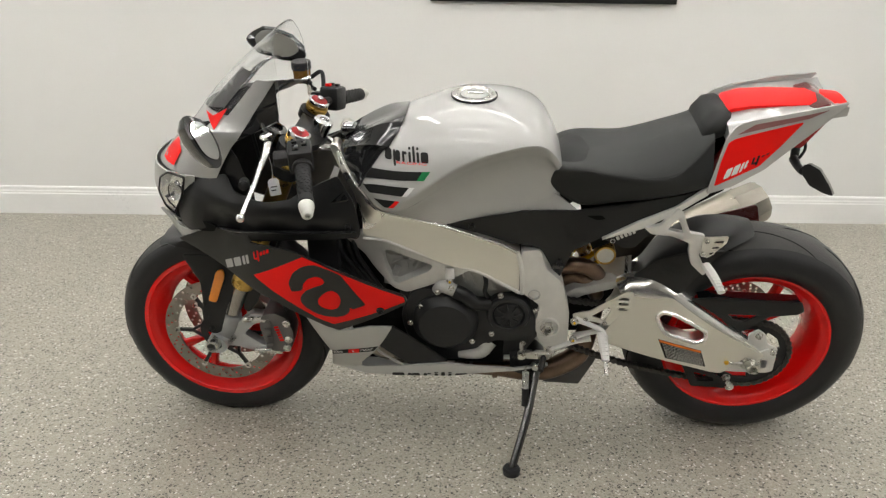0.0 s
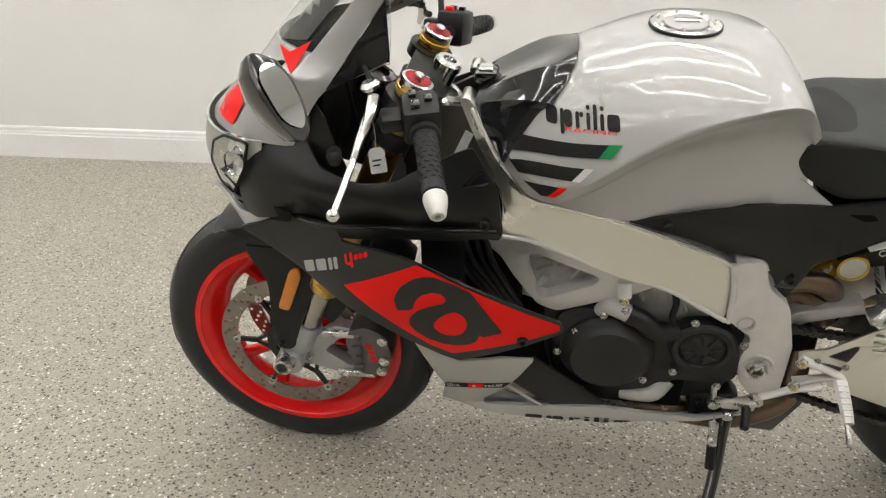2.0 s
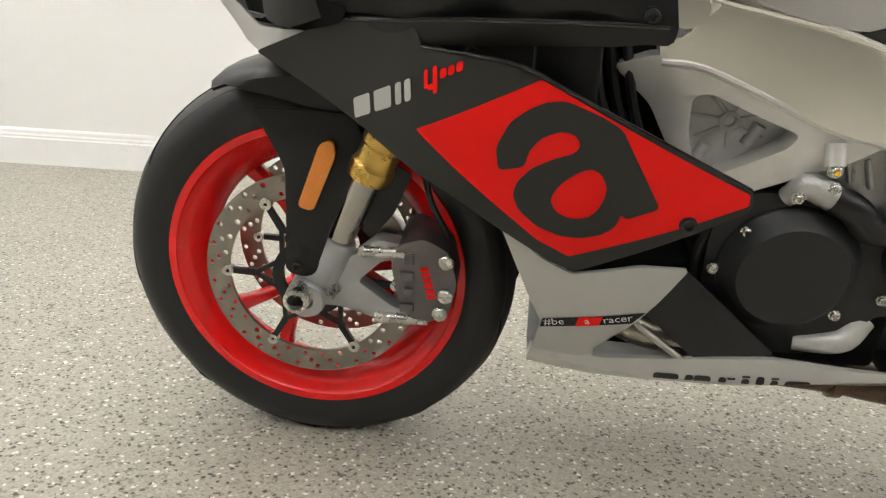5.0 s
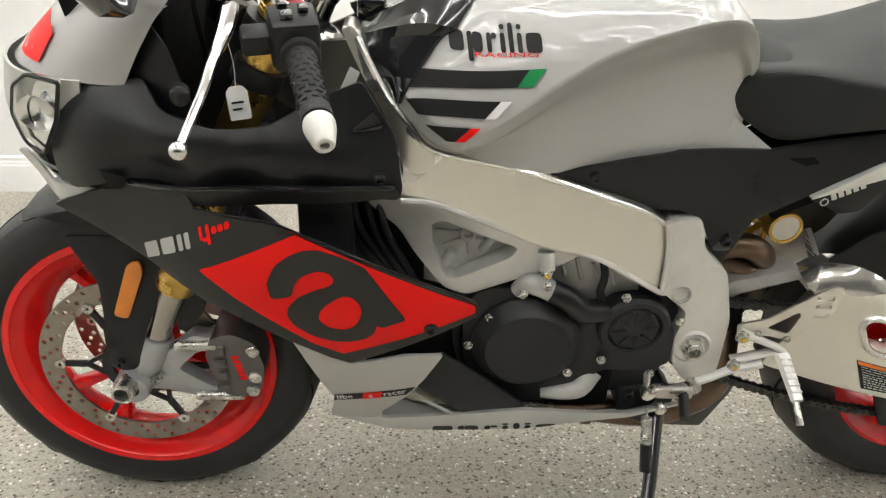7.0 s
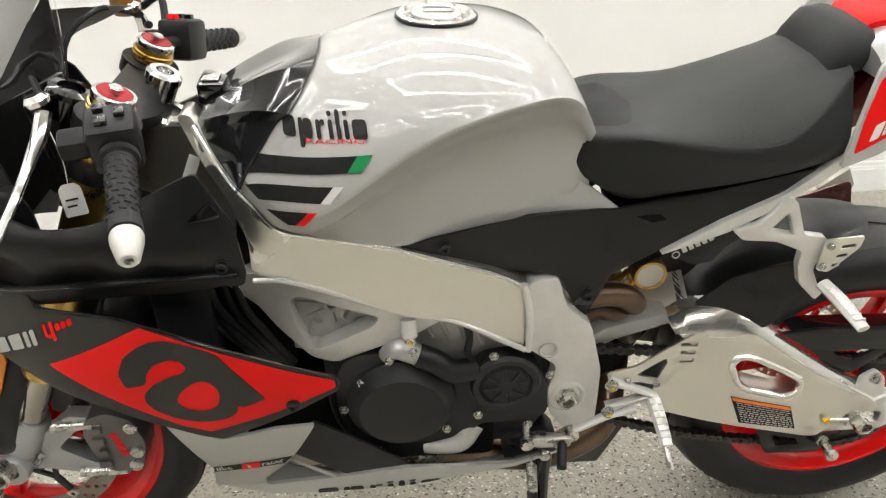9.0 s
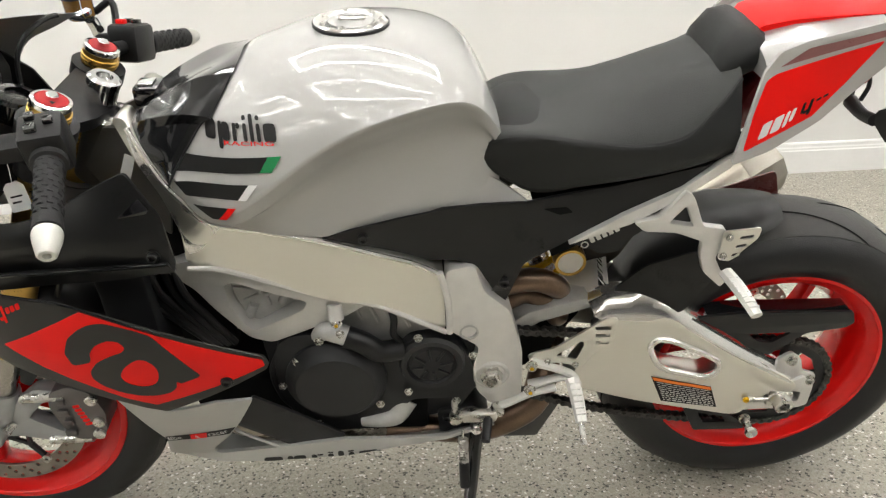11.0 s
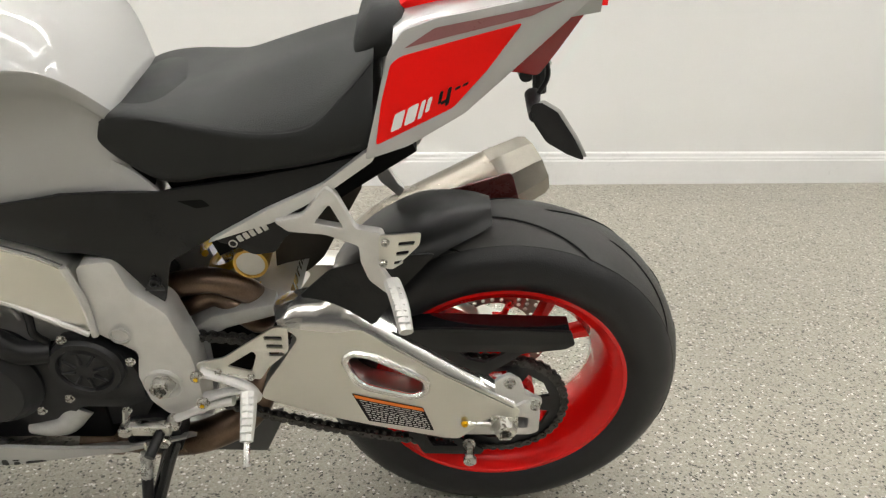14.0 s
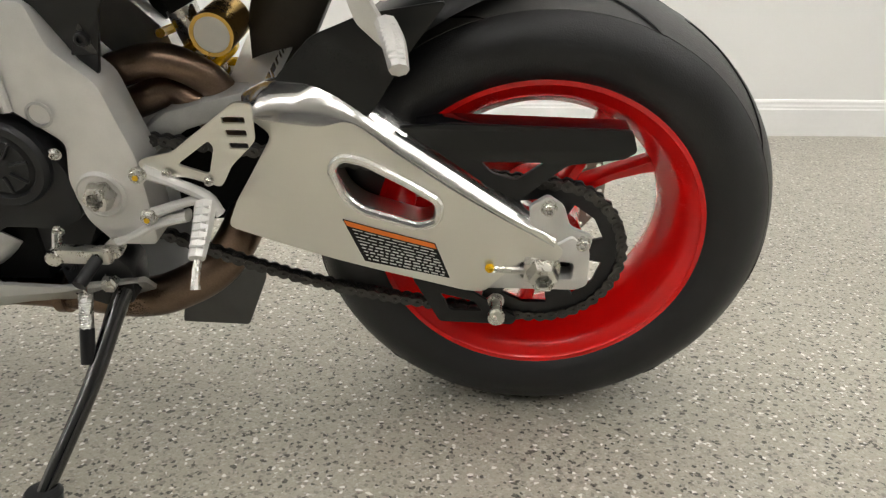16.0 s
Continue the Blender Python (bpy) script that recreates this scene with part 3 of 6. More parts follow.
    body = rounded([(-0.545, 0.372), (-0.535, 0.405), (-0.50, 0.418), (-0.465, 0.40), (-0.452, 0.35), (-0.462, 0.30), (-0.49, 0.282), (-0.52, 0.288), (-0.535, 0.32)], 0.01)
    part("caliper_body", skin(body, -0.128, 0.090, 0, bevel=0.006, mirror=s > 0), mat("grey_caliper", (0.16, 0.15, 0.15), 0.35, metal=0.7) if s < 0 else bpy.data.materials["grey_caliper"], cal, "dark grey radial brake caliper")
    for k in range(4):
        w0 = 0.30 + 0.026 * k
        part("caliper_rib", box((-0.532 + 0.006 * (k % 2), -0.134, w0), (-0.512, -0.128, w0 + 0.014), 0.002) if s < 0 else box((-0.53, 0.128, w0), (-0.512, 0.134, w0 + 0.014), 0.002), bpy.data.materials["grey_caliper"], cal)
    if s < 0:
        bars("caliper_lettering", [(i * 0.5, 0.36, 0, 0.7) for i in range(6)], (-0.505, 0.372), 0.018, -76, 0.0, lambda u, w: -0.1288, M_RED, cal, "red wordmark blocks")
    for u, w in ((-0.468, 0.385), (-0.468, 0.33), (-0.475, 0.30)):
        part("piston_cap", lathe([(0.011, 0), (0.011, 0.004), (0.009, 0.006), (0, 0.006)], (u, s * 0.128, w), 16, axis=(0, s, 0)), M_STEEL, cal)
    part("brake_hose", tube([(-0.47, s * 0.10, 0.41), (-0.50, s * 0.09, 0.47), (-0.50, s * 0.07, 0.55), (-0.45, s * 0.06, 0.66)], 0.005, 8), M_PLASTIC, cal)


leg(-1)
leg(1)
# yokes
d_f = (Vector((-0.382, 0, 0.927)) - Vector((-0.662, 0, 0.318))).normalized()
for k, name in ((0.618, "top_yoke"), (0.40, "lower_yoke")):
    bm = lathe([(0.027, 0), (0.040, 0.002), (0.040, 0.024), (0.027, 0.026)], Vector((-0.660, -0.104, 0.318)) + d_f * k, 28, True, d_f)
    join(bm, lathe([(0.027, 0), (0.040, 0.002), (0.040, 0.024), (0.027, 0.026)], Vector((-0.660, 0.104, 0.318)) + d_f * k, 28, True, d_f))
    c = Vector((-0.660, 0, 0.318)) + d_f * k
    f2 = Vector((-d_f.z, 0, d_f.x))
    rings = []
    for v in (-0.085, -0.05, 0, 0.05, 0.085):
        back = -0.030 - 0.028 * (1 - (v / 0.085) ** 2)
        fr = 0.024
        rings.append([tuple(c + f2 * a + d_f * b + Vector((0, v, 0))) for a, b in ((back, 0.004), (fr, 0.004), (fr, 0.022), (back, 0.022))])
    join(bm, loft(rings))
    part(name, bm, M_PLASTIC, bike, "black forged fork yoke")
sc = Vector((-0.660, 0, 0.318)) + d_f * 0.62 - f2 * 0.035
part("stem_nut", lathe([(0.0, -0.024), (0.022, -0.024), (0.022, 0.0), (0.024, 0.002), (0.024, 0.012), (0.020, 0.016), (0.012, 0.016), (0.011, 0.008), (0, 0.008)], sc + d_f * 0.046, 24, axis=d_f), M_CHROME, bike)
part("ignition_lock", lathe([(0.030, -0.02), (0.032, 0.01), (0.028, 0.016), (0.017, 0.018), (0.016, 0.012), (0, 0.012)], sc + Vector((-0.09, -0.045, 0.035)), 24, axis=d_f), M_GLOSS, bike)


# handlebars, levers, switches
def bar(side):
    s = side
    root = new("handlebar")
    root.parent = bike
    inn, out = Vector((-0.382, s * 0.10, 0.925)), Vector((-0.309, s * 0.357, 0.859))
    d = (out - inn).normalized()

    def at(k, up=0.0, fw=0.0):
        return tuple(inn + d * k + Vector((-fw, 0, up)))
    part("bar_tube", tube([at(0.0), at(0.25)], 0.011, 16, 0), M_PLASTIC, root)
    bm = lathe([(0.011, 0), (0.022, 0.0), (0.023, 0.004), (0.022, 0.009), (0.0175, 0.011), (0.0168, 0.05), (0.0160, 0.1), (0.0172, 0.122), (0.0172, 0.126), (0.011, 0.127)], at(0.118), 28, axis=d)
    part("grip", bm, M_GRIP, root, "black ribbed rubber grip", sharp=40)
    n1 = d.orthogonal().normalized()
    n2 = d.cross(n1)
    bm = bmesh.new()
    for k in range(10):
        for j in range(9):
            a = 2 * math.pi * (j + 0.5 * (k % 2)) / 9
            n = n1 * math.cos(a) + n2 * math.sin(a)
            t = n.cross(d)
            p = Vector(at(0.134 + 0.0098 * k)) + n * 0.0167
            join(bm, tube([p - t * 0.0035 - d * 0.001, p + t * 0.0035 + d * 0.001], 0.0013, 5, 0))
    part("grip_ribs", bm, M_GRIP, root)
    part("bar_end", lathe([(0.0, 0), (0.0165, 0.0), (0.0172, 0.004), (0.0165, 0.012), (0.0115, 0.034), (0.009, 0.037), (0.005, 0.037), (0.0045, 0.03), (0, 0.03)], at(0.247), 24, axis=d), mat("white_bar_end", (0.62, 0.62, 0.58), 0.35, metal=0.2) if s < 0 else bpy.data.materials["white_bar_end"], root, "pale grey tapered bar end")
    m = Matrix.Translation(at(0.088)) @ Vector((0, s, 0)).rotation_difference(d).to_matrix().to_4x4()
    part("switch_housing", box((-0.030, -0.030, -0.026), (0.026, 0.026, 0.036), 0.009, m=m), M_PLASTIC, root, "black switch housing")
    for k, (u, v, z, c) in enumerate(((-0.01, -0.012, 0.036, 0.007), (0.010, 0.0, 0.036, 0.006), (-0.012, 0.012, 0.036, 0.006))):
        part("switch_button", box((u - c, v - c, z - 0.004), (u + c, v + c, z + 0.007), 0.002, m=m), M_GLOSS if k or s < 0 else M_RED, root)
    part("clamp", lathe([(0.0265, 0), (0.034, 0.001), (0.034, 0.028), (0.0265, 0.029)], Vector((-0.660, s * 0.104, 0.318)) + d_f * 0.555, 28, True, d_f), M_PLASTIC, root)
    # lever with perch
    part("lever_perch", box((-0.062, -0.018, -0.008), (-0.026, 0.016, 0.018), 0.006, m=m), M_PLASTIC, root)
    lev = [(-0.425, s * 0.195, 0.945), (-0.428, s * 0.215, 0.925), (-0.440, s * 0.245, 0.895), (-0.442, s * 0.28, 0.880), (-0.447, s * 0.32, 0.862), (-0.451, s * 0.352, 0.848)]
    bm = tube(lev, [0.009, 0.009, 0.0058, 0.0054, 0.005, 0.005], 12, 5, flat=0.8)
    part("lever", bm, M_CHROME, root, "polished alloy lever")
    bm = bmesh.new()
    bmesh.ops.create_uvsphere(bm, u_segments=16, v_segments=10, radius=0.0098, matrix=Matrix.Translation((-0.4515, s * 0.361, 0.845)))
    part("lever_ball", bm, M_CHROME, root)
    part("lever_adjuster", lathe([(0.0, 0), (0.013, 0), (0.015, 0.006), (0.010, 0.012), (0, 0.012)], (-0.430, s * 0.190, 0.952), 16, axis=(-0.3, 0, 1)), M_CHROME, root)
    part("control_cable", tube([(-0.43, s * 0.18, 0.95), (-0.46, s * 0.13, 0.97), (-0.50, s * 0.08, 0.93), (-0.50, s * 0.05, 0.82)], 0.004, 8), M_PLASTIC, root)


bar(-1)
bar(1)
# brake fluid reservoir on the right-hand bar
res = new("brake_reservoir")
res.parent = bike
part("cup", lathe([(0.0, -0.022), (0.020, -0.022), (0.023, -0.018), (0.024, 0.014), (0.0, 0.014)], (-0.45, 0.225, 0.960), 28, axis=(0, 0, 1)), M_FLUID, res, "smoked amber fluid cup")
part("lid", lathe([(0.0, 0.034), (0.024, 0.034), (0.0265, 0.031), (0.0265, 0.014), (0.0, 0.014)], (-0.45, 0.225, 0.960), 28, axis=(0, 0, 1)), M_PLASTIC, res, "black screw lid")
part("bracket", tube([(-0.43, 0.225, 0.935), (-0.42, 0.21, 0.925), (-0.41, 0.19, 0.93)], 0.006, 8), M_PLASTIC, res)
part("hose", tube([(-0.43, 0.235, 0.945), (-0.40, 0.24, 0.96), (-0.39, 0.21, 0.925)], 0.006, 8), M_PLASTIC, res)

# ---- bodywork ----
F_LOW = field([(-0.501, 0.598, -0.224), (-0.124, 0.548, -0.228), (-0.372, 0.675, -0.243), (-0.19, 0.527, -0.233), (-0.31, 0.435, -0.208), (-0.70, 0.663, -0.160), (-0.58, 0.715, -0.190), (-0.575, 0.60, -0.192), (-0.40, 0.69, -0.240), (-0.35, 0.55, -0.237)])
low = [(-0.698, 0.665), (-0.640, 0.692), (-0.578, 0.716), (-0.50, 0.714), (-0.494, 0.696), (-0.395, 0.689), (-0.340, 0.668), (-0.284, 0.642), (-0.129, 0.568), (-0.124, 0.548), (-0.128, 0.540), (-0.304, 0.435), (-0.333, 0.447), (-0.388, 0.484), (-0.450, 0.527), (-0.500, 0.554), (-0.575, 0.601), (-0.640, 0.635)]
for mir in (False, True):
    p = part("lower_fairing", skin(rounded(low, 0.006), F_LOW, 0.006, 0.03, bevel=0.0015, mirror=mir), M_GRAPHITE, bike, "matt graphite side fairing")
    if not mir:
        lowf = p
up1 = lambda f, k: (lambda u, w: f(u, w) - k)
red = [(-0.498, 0.608), (-0.366, 0.677), (-0.338, 0.664), (-0.131, 0.563), (-0.129, 0.549), (-0.314, 0.460), (-0.353, 0.481)]
part("fairing_decal", skin(rounded(red, 0.003), up1(F_LOW, 0.0010), 0.0006, 0.03), M_RED, lowf, "bright red decal field")
arch = [(-0.404, 0.573), (-0.408, 0.601), (-0.395, 0.630), (-0.376, 0.646), (-0.358, 0.655), (-0.338, 0.657), (-0.300, 0.643), (-0.278, 0.631), (-0.224, 0.541), (-0.258, 0.524), (-0.264, 0.530), (-0.268, 0.512), (-0.281, 0.499), (-0.303, 0.491), (-0.328, 0.491), (-0.355, 0.502), (-0.377, 0.522), (-0.386, 0.542), (-0.383, 0.560), (-0.368, 0.579), (-0.344, 0.593), (-0.325, 0.600), (-0.318, 0.610), (-0.325, 0.622), (-0.340, 0.625), (-0.360, 0.616), (-0.372, 0.600), (-0.376, 0.580)]
eye = [tuple(q) for q in spline([(-0.343, 0.543), (-0.333, 0.564), (-0.311, 0.582), (-0.295, 0.580), (-0.285, 0.562), (-0.288, 0.540), (-0.299, 0.523), (-0.318, 0.518), (-0.336, 0.526)], 3, True)]
part("emblem", skin(rounded(arch, 0.006, 2), up1(F_LOW, 0.0020), 0.0006, 0.03, [eye[::-1]]), M_GRAPHITE, lowf, "large dark rounded emblem shape")
bars("model_lettering", [(0, 0.8, 0, 0.75), (1.0, 0.8, 0, 0.75), (2.0, 0.28, 0, 0.75), (2.42, 0.28, 0, 0.75)], (-0.574, 0.604), 0.029, 27, 0.45, up1(F_LOW, 0.0012), M_SILVER, lowf, "silver slanted wordmark blocks")
bars("model_numeral", [(0, 0.18, 0.3, 1), (0.16, 0.34, 0.2, 0.4), (0.42, 0.2, 0, 1), (0.75, 0.3, 0.45, 0.8), (1.12, 0.3, 0.45, 0.8), (1.5, 0.3, 0.45, 0.8)], (-0.489, 0.645), 0.026, 27, 0.45, up1(F_LOW, 0.0012), M_RED, lowf, "red slanted wordmark blocks")
bolt(-0.190, F_LOW(-0.19, 0.523) - 0.0005, 0.523, 0.008, M_PLASTIC, lowf, name="screw")
# thin silver edge along the gap above the decal
part("edge_trim", tube([(-0.494, F_LOW(-0.494, 0.697) - 0.001, 0.697), (-0.395, F_LOW(-0.395, 0.691) - 0.001, 0.691), (-0.34, F_LOW(-0.34, 0.669) - 0.001, 0.669), (-0.284, F_LOW(-0.284, 0.643) - 0.001, 0.643), (-0.131, F_LOW(-0.131, 0.568) - 0.001, 0.569)], 0.002, 6, 4), M_CARBON, lowf)

# grey-silver chin of the lower fairing
F_CHIN = field([(-0.389, 0.469, -0.198), (-0.30, 0.43, -0.204), (-0.17, 0.444, -0.200), (-0.22, 0.353, -0.190), (-0.26, 0.297, -0.172), (-0.345, 0.285, -0.165), (-0.35, 0.378, -0.188)])
chin = [(-0.40, 0.490), (-0.345, 0.445), (-0.306, 0.428), (-0.227, 0.448), (-0.168, 0.446), (-0.195, 0.395), (-0.221, 0.353), (-0.262, 0.300), (-0.26, 0.278), (-0.343, 0.284), (-0.335, 0.338), (-0.353, 0.378)]
for mir in (False, True):
    p = part("fairing_chin", skin(rounded(chin, 0.006), F_CHIN, 0.006, 0.03, bevel=0.0015, mirror=mir), M_SILVER_MATT, bike, "satin silver lower fairing")
    if not mir:
        chinp = p
part("slogan_band", skin([(-0.334, 0.346), (-0.336, 0.330), (-0.222, 0.357), (-0.208, 0.377)], up1(F_CHIN, 0.001), 0.0006, 0.03), M_INK, chinp, "black slogan band")
part("slogan_square", skin([(-0.289, 0.3575), (-0.291, 0.3405), (-0.262, 0.3475), (-0.259, 0.364)], up1(F_CHIN, 0.0018), 0.0006, 0), M_RED, chinp)


def lettering(name, words, origin, size, angle, f, material, parent, wide=1.0):
    cu = bpy.data.curves.new(name, "FONT")
    cu.body, cu.size, cu.resolution_u = words, size, 2
    ob = bpy.data.objects.new(name, cu)
    scene.collection.objects.link(ob)
    me = bpy.data.meshes.new_from_object(ob.evaluated_get(bpy.context.evaluated_depsgraph_get()))
    bpy.data.objects.remove(ob)
    bpy.data.curves.remove(cu)
    ca, sa = math.cos(radians(angle)), math.sin(radians(angle))
    for v in me.vertices:
        u, w = origin[0] + wide * v.co.x * ca - v.co.y * sa, origin[1] + wide * v.co.x * sa + v.co.y * ca
        v.co = (u, f(u, w), w)
    return put(name, me, material, parent)


lettering("slogan", "#be", (-0.331, 0.3355), 0.0175, 14, up1(F_CHIN, 0.0022), M_PAPER, chinp)
lettering("slogan", "a", (-0.280, 0.348), 0.0165, 14, up1(F_CHIN, 0.0030), M_PAPER, chinp)
lettering("slogan", "racer", (-0.257, 0.353), 0.0175, 16, up1(F_CHIN, 0.0022), M_PAPER, chinp)

# belly pan: folded tray under the engine
rings = []
for u, vt, wt, wb in ((-0.345, 0.150, 0.285, 0.262), (-0.25, 0.172, 0.285, 0.256), (-0.17, 0.174, 0.294, 0.256), (-0.03, 0.174, 0.310, 0.262), (0.06, 0.168, 0.300, 0.272), (0.15, 0.160, 0.292, 0.278), (0.24, 0.130, 0.286, 0.276)):
    near = [(-vt, wt), (-vt - 0.002, wb + 0.008), (-vt + 0.02, wb - 0.008), (-vt * 0.5, wb - 0.066)]
    inside = [(-vt * 0.5, wb - 0.054), (-vt + 0.020, wb + 0.002), (-vt + 0.007, wt)]
    rings.append([(u, v, w) for v, w in near] + [(u, 0, wb - 0.088)] + [(u, -v, w) for v, w in near[::-1]] + [(u, -v, w) for v, w in inside[::-1]] + [(u, 0, wb - 0.076)] + [(u, v, w) for v, w in inside])
belly_bm = loft(rings)
belly_tree = bvh(belly_bm)
belly = part("belly_pan", belly_bm, M_SILVER_MATT, bike, "satin silver belly pan", sharp=30)
bars("belly_lettering", MARK_WORD, (-0.178, 0.262), 0.080, 2, 0.0, on(belly_tree, 0.0012), M_GRAPHITE, belly, "dark wordmark blocks", 0.22)
part("belly_flap", skin(rounded([(0.255, 0.205), (0.275, 0.215), (0.384, 0.253), (0.380, 0.225), (0.343, 0.137), (0.240, 0.139)], 0.005), -0.035, 0.004, 0, bevel=0.001), mat("grey_heat_shield", (0.12, 0.12, 0.12), 0.4, metal=0.6), bike, "dark grey heat shield")
strut = rounded([(-0.172, 0.440), (-0.120, 0.395), (-0.028, 0.311), (-0.129, 0.296), (-0.155, 0.320), (-0.210, 0.372)], 0.006)
part("side_vane", skin(strut, field([(-0.16, 0.43, -0.186), (-0.03, 0.311, -0.166), (-0.13, 0.29, -0.168), (-0.2, 0.37, -0.184)]), 0.006, 0.03, bevel=0.0015), M_PLASTIC, bike, "matt black air vane")
part("chin_brace", tube([(-0.212, -0.178, 0.352), (-0.205, -0.176, 0.340), (-0.15, -0.172, 0.298)], 0.006, 8, 2, flat=0.5), M_SILVER_MATT, bike)

# upper side fairing: broad matt shell with a crease that runs to the rear screw
F_UP = field([(-0.678, 0.786, -0.140), (-0.261, 0.741, -0.200), (-0.62, 0.71, -0.186), (-0.24, 0.712, -0.206), (-0.70, 0.69, -0.135), (-0.283, 0.849, -0.165), (-0.40, 0.795, -0.190), (-0.52, 0.812, -0.184), (-0.56, 0.835, -0.160), (-0.53, 0.782, -0.212), (-0.43, 0.764, -0.222), (-0.33, 0.748, -0.214), (-0.53, 0.745, -0.188), (-0.43, 0.736, -0.198), (-0.34, 0.729, -0.200), (-0.50, 0.717, -0.208), (-0.38, 0.713, -0.214), (-0.60, 0.765, -0.190), (-0.73, 0.76, -0.090), (-0.29, 0.79, -0.188)])
upf = [(-0.66, 0.694), (-0.588, 0.722), (-0.50, 0.716), (-0.38, 0.713), (-0.238, 0.709), (-0.232, 0.724), (-0.244, 0.790), (-0.285, 0.850), (-0.318, 0.836), (-0.400, 0.797), (-0.47, 0.798), (-0.527, 0.812), (-0.555, 0.842), (-0.595, 0.833), (-0.655, 0.830), (-0.672, 0.790), (-0.695, 0.742), (-0.690, 0.700)]
for mir in (False, True):
    p = part("upper_fairing", skin(rounded(upf, 0.008), F_UP, 0.005, 0.012, bevel=0.0015, mirror=mir), M_MATT, bike, "matt black upper side fairing", sharp=40)
    if not mir:
        upfp = p
bolt(-0.261, F_UP(-0.261, 0.738) - 0.0005, 0.738, 0.008, M_PLASTIC, upfp, name="screw")
vent = rounded([(-0.300, 0.795), (-0.270, 0.819), (-0.257, 0.803), (-0.262, 0.798)], 0.003)
part("air_vent", skin(vent, up1(F_UP, 0.004), 0.006, 0, bevel=0.001), M_GLOSS, upfp, "gloss black vent lip")
F_LIP = field([(-0.576, 0.715, -0.190), (-0.447, 0.728, -0.220), (-0.327, 0.731, -0.219), (-0.243, 0.729, -0.208), (-0.235, 0.713, -0.206), (-0.294, 0.707, -0.208), (-0.497, 0.694, -0.214), (-0.40, 0.700, -0.210)])
F_CHINTIP = field([(-0.766, 0.703, -0.085), (-0.729, 0.666, -0.105), (-0.685, 0.656, -0.152), (-0.641, 0.693, -0.166), (-0.70, 0.69, -0.145), (-0.718, 0.70, -0.125)])
F_MOUTH = field([(-0.713, 0.725, -0.106), (-0.636, 0.733, -0.176), (-0.578, 0.727, -0.200), (-0.585, 0.714, -0.200), (-0.634, 0.695, -0.168), (-0.709, 0.684, -0.120)])
for mir in (False, True):
    part("fairing_lip", skin(rounded([(-0.580, 0.714), (-0.447, 0.727), (-0.327, 0.730), (-0.243, 0.728), (-0.234, 0.713), (-0.294, 0.706), (-0.42, 0.700), (-0.497, 0.698)], 0.003), F_LIP, 0.008, 0.015, bevel=0.0015, mirror=mir), M_MATT, bike, "matt black fairing ledge")
    s = 1 if mir else -1
    part("lip_edge", tube([(u, s * (-F_LIP(u, w) + 0.001), w) for u, w in ((-0.580, 0.715), (-0.52, 0.7215), (-0.447, 0.7275), (-0.327, 0.7305), (-0.243, 0.7285))], 0.0028, 8, 4), M_CARBON, bike, "gloss dark edge of the ledge")
    part("nose_blade", skin(rounded([(-0.768, 0.706), (-0.729, 0.664), (-0.690, 0.655), (-0.635, 0.694), (-0.697, 0.692), (-0.722, 0.704), (-0.748, 0.716)], 0.004), F_CHINTIP, 0.005, 0.012, bevel=0.001, mirror=mir), M_SILVER, bike, "silver blade under the headlight")
    # the intake opening is a closed dark sheet, its shade in the colour
    part("intake_shade", skin(rounded([(-0.728, 0.722), (-0.640, 0.735), (-0.578, 0.728), (-0.585, 0.712), (-0.634, 0.694), (-0.715, 0.690)], 0.006), F_MOUTH, 0.004, 0.012, mirror=mir), M_DARK, bike, "dark sheet for the shade in the ram-air intake opening")
# rubber-like inner face under the bars
F_IN = field([(-0.60, 0.90, -0.120), (-0.55, 0.84, -0.150), (-0.40, 0.79, -0.165), (-0.30, 0.83, -0.150), (-0.45, 0.70, -0.150), (-0.35, 0.70, -0.150)])
for mir in (False, True):
    part("inner_panel", skin([(-0.62, 0.90), (-0.56, 0.93), (-0.52, 0.88), (-0.49, 0.80), (-0.49, 0.70), (-0.62, 0.70)], F_IN, 0.004, 0.04, mirror=mir), M_PLASTIC, bike, "black inner fairing panel")
part("instrument_cowl", skin([(-0.66, 0.93), (-0.60, 0.95), (-0.55, 0.97), (-0.53, 0.90), (-0.56, 0.72), (-0.62, 0.72)], -0.11, 0.22, 0, bevel=0.01), M_DARK, bike, "black instrument surround")
part("bar_weight", lathe([(0.0, -0.02), (0.008, -0.02), (0.012, -0.012), (0.012, 0.02), (0.0, 0.03)], (-0.50, -0.185, 0.835), 14, axis=(0.3, -1, 0.2)), M_PLASTIC, bike)


# nose and screen, rings in plan that wrap round the front
def nose_ring(w, tip, rear, b, n=20, inset=0.0):
    out = []
    for k in range(n + 1):
        s = math.pi / 2 * (2 * k / n - 1)
        out.append((tip + inset + (rear - tip - inset) * (1 - math.cos(s)), (b - inset) * math.sin(s), w))
    return out


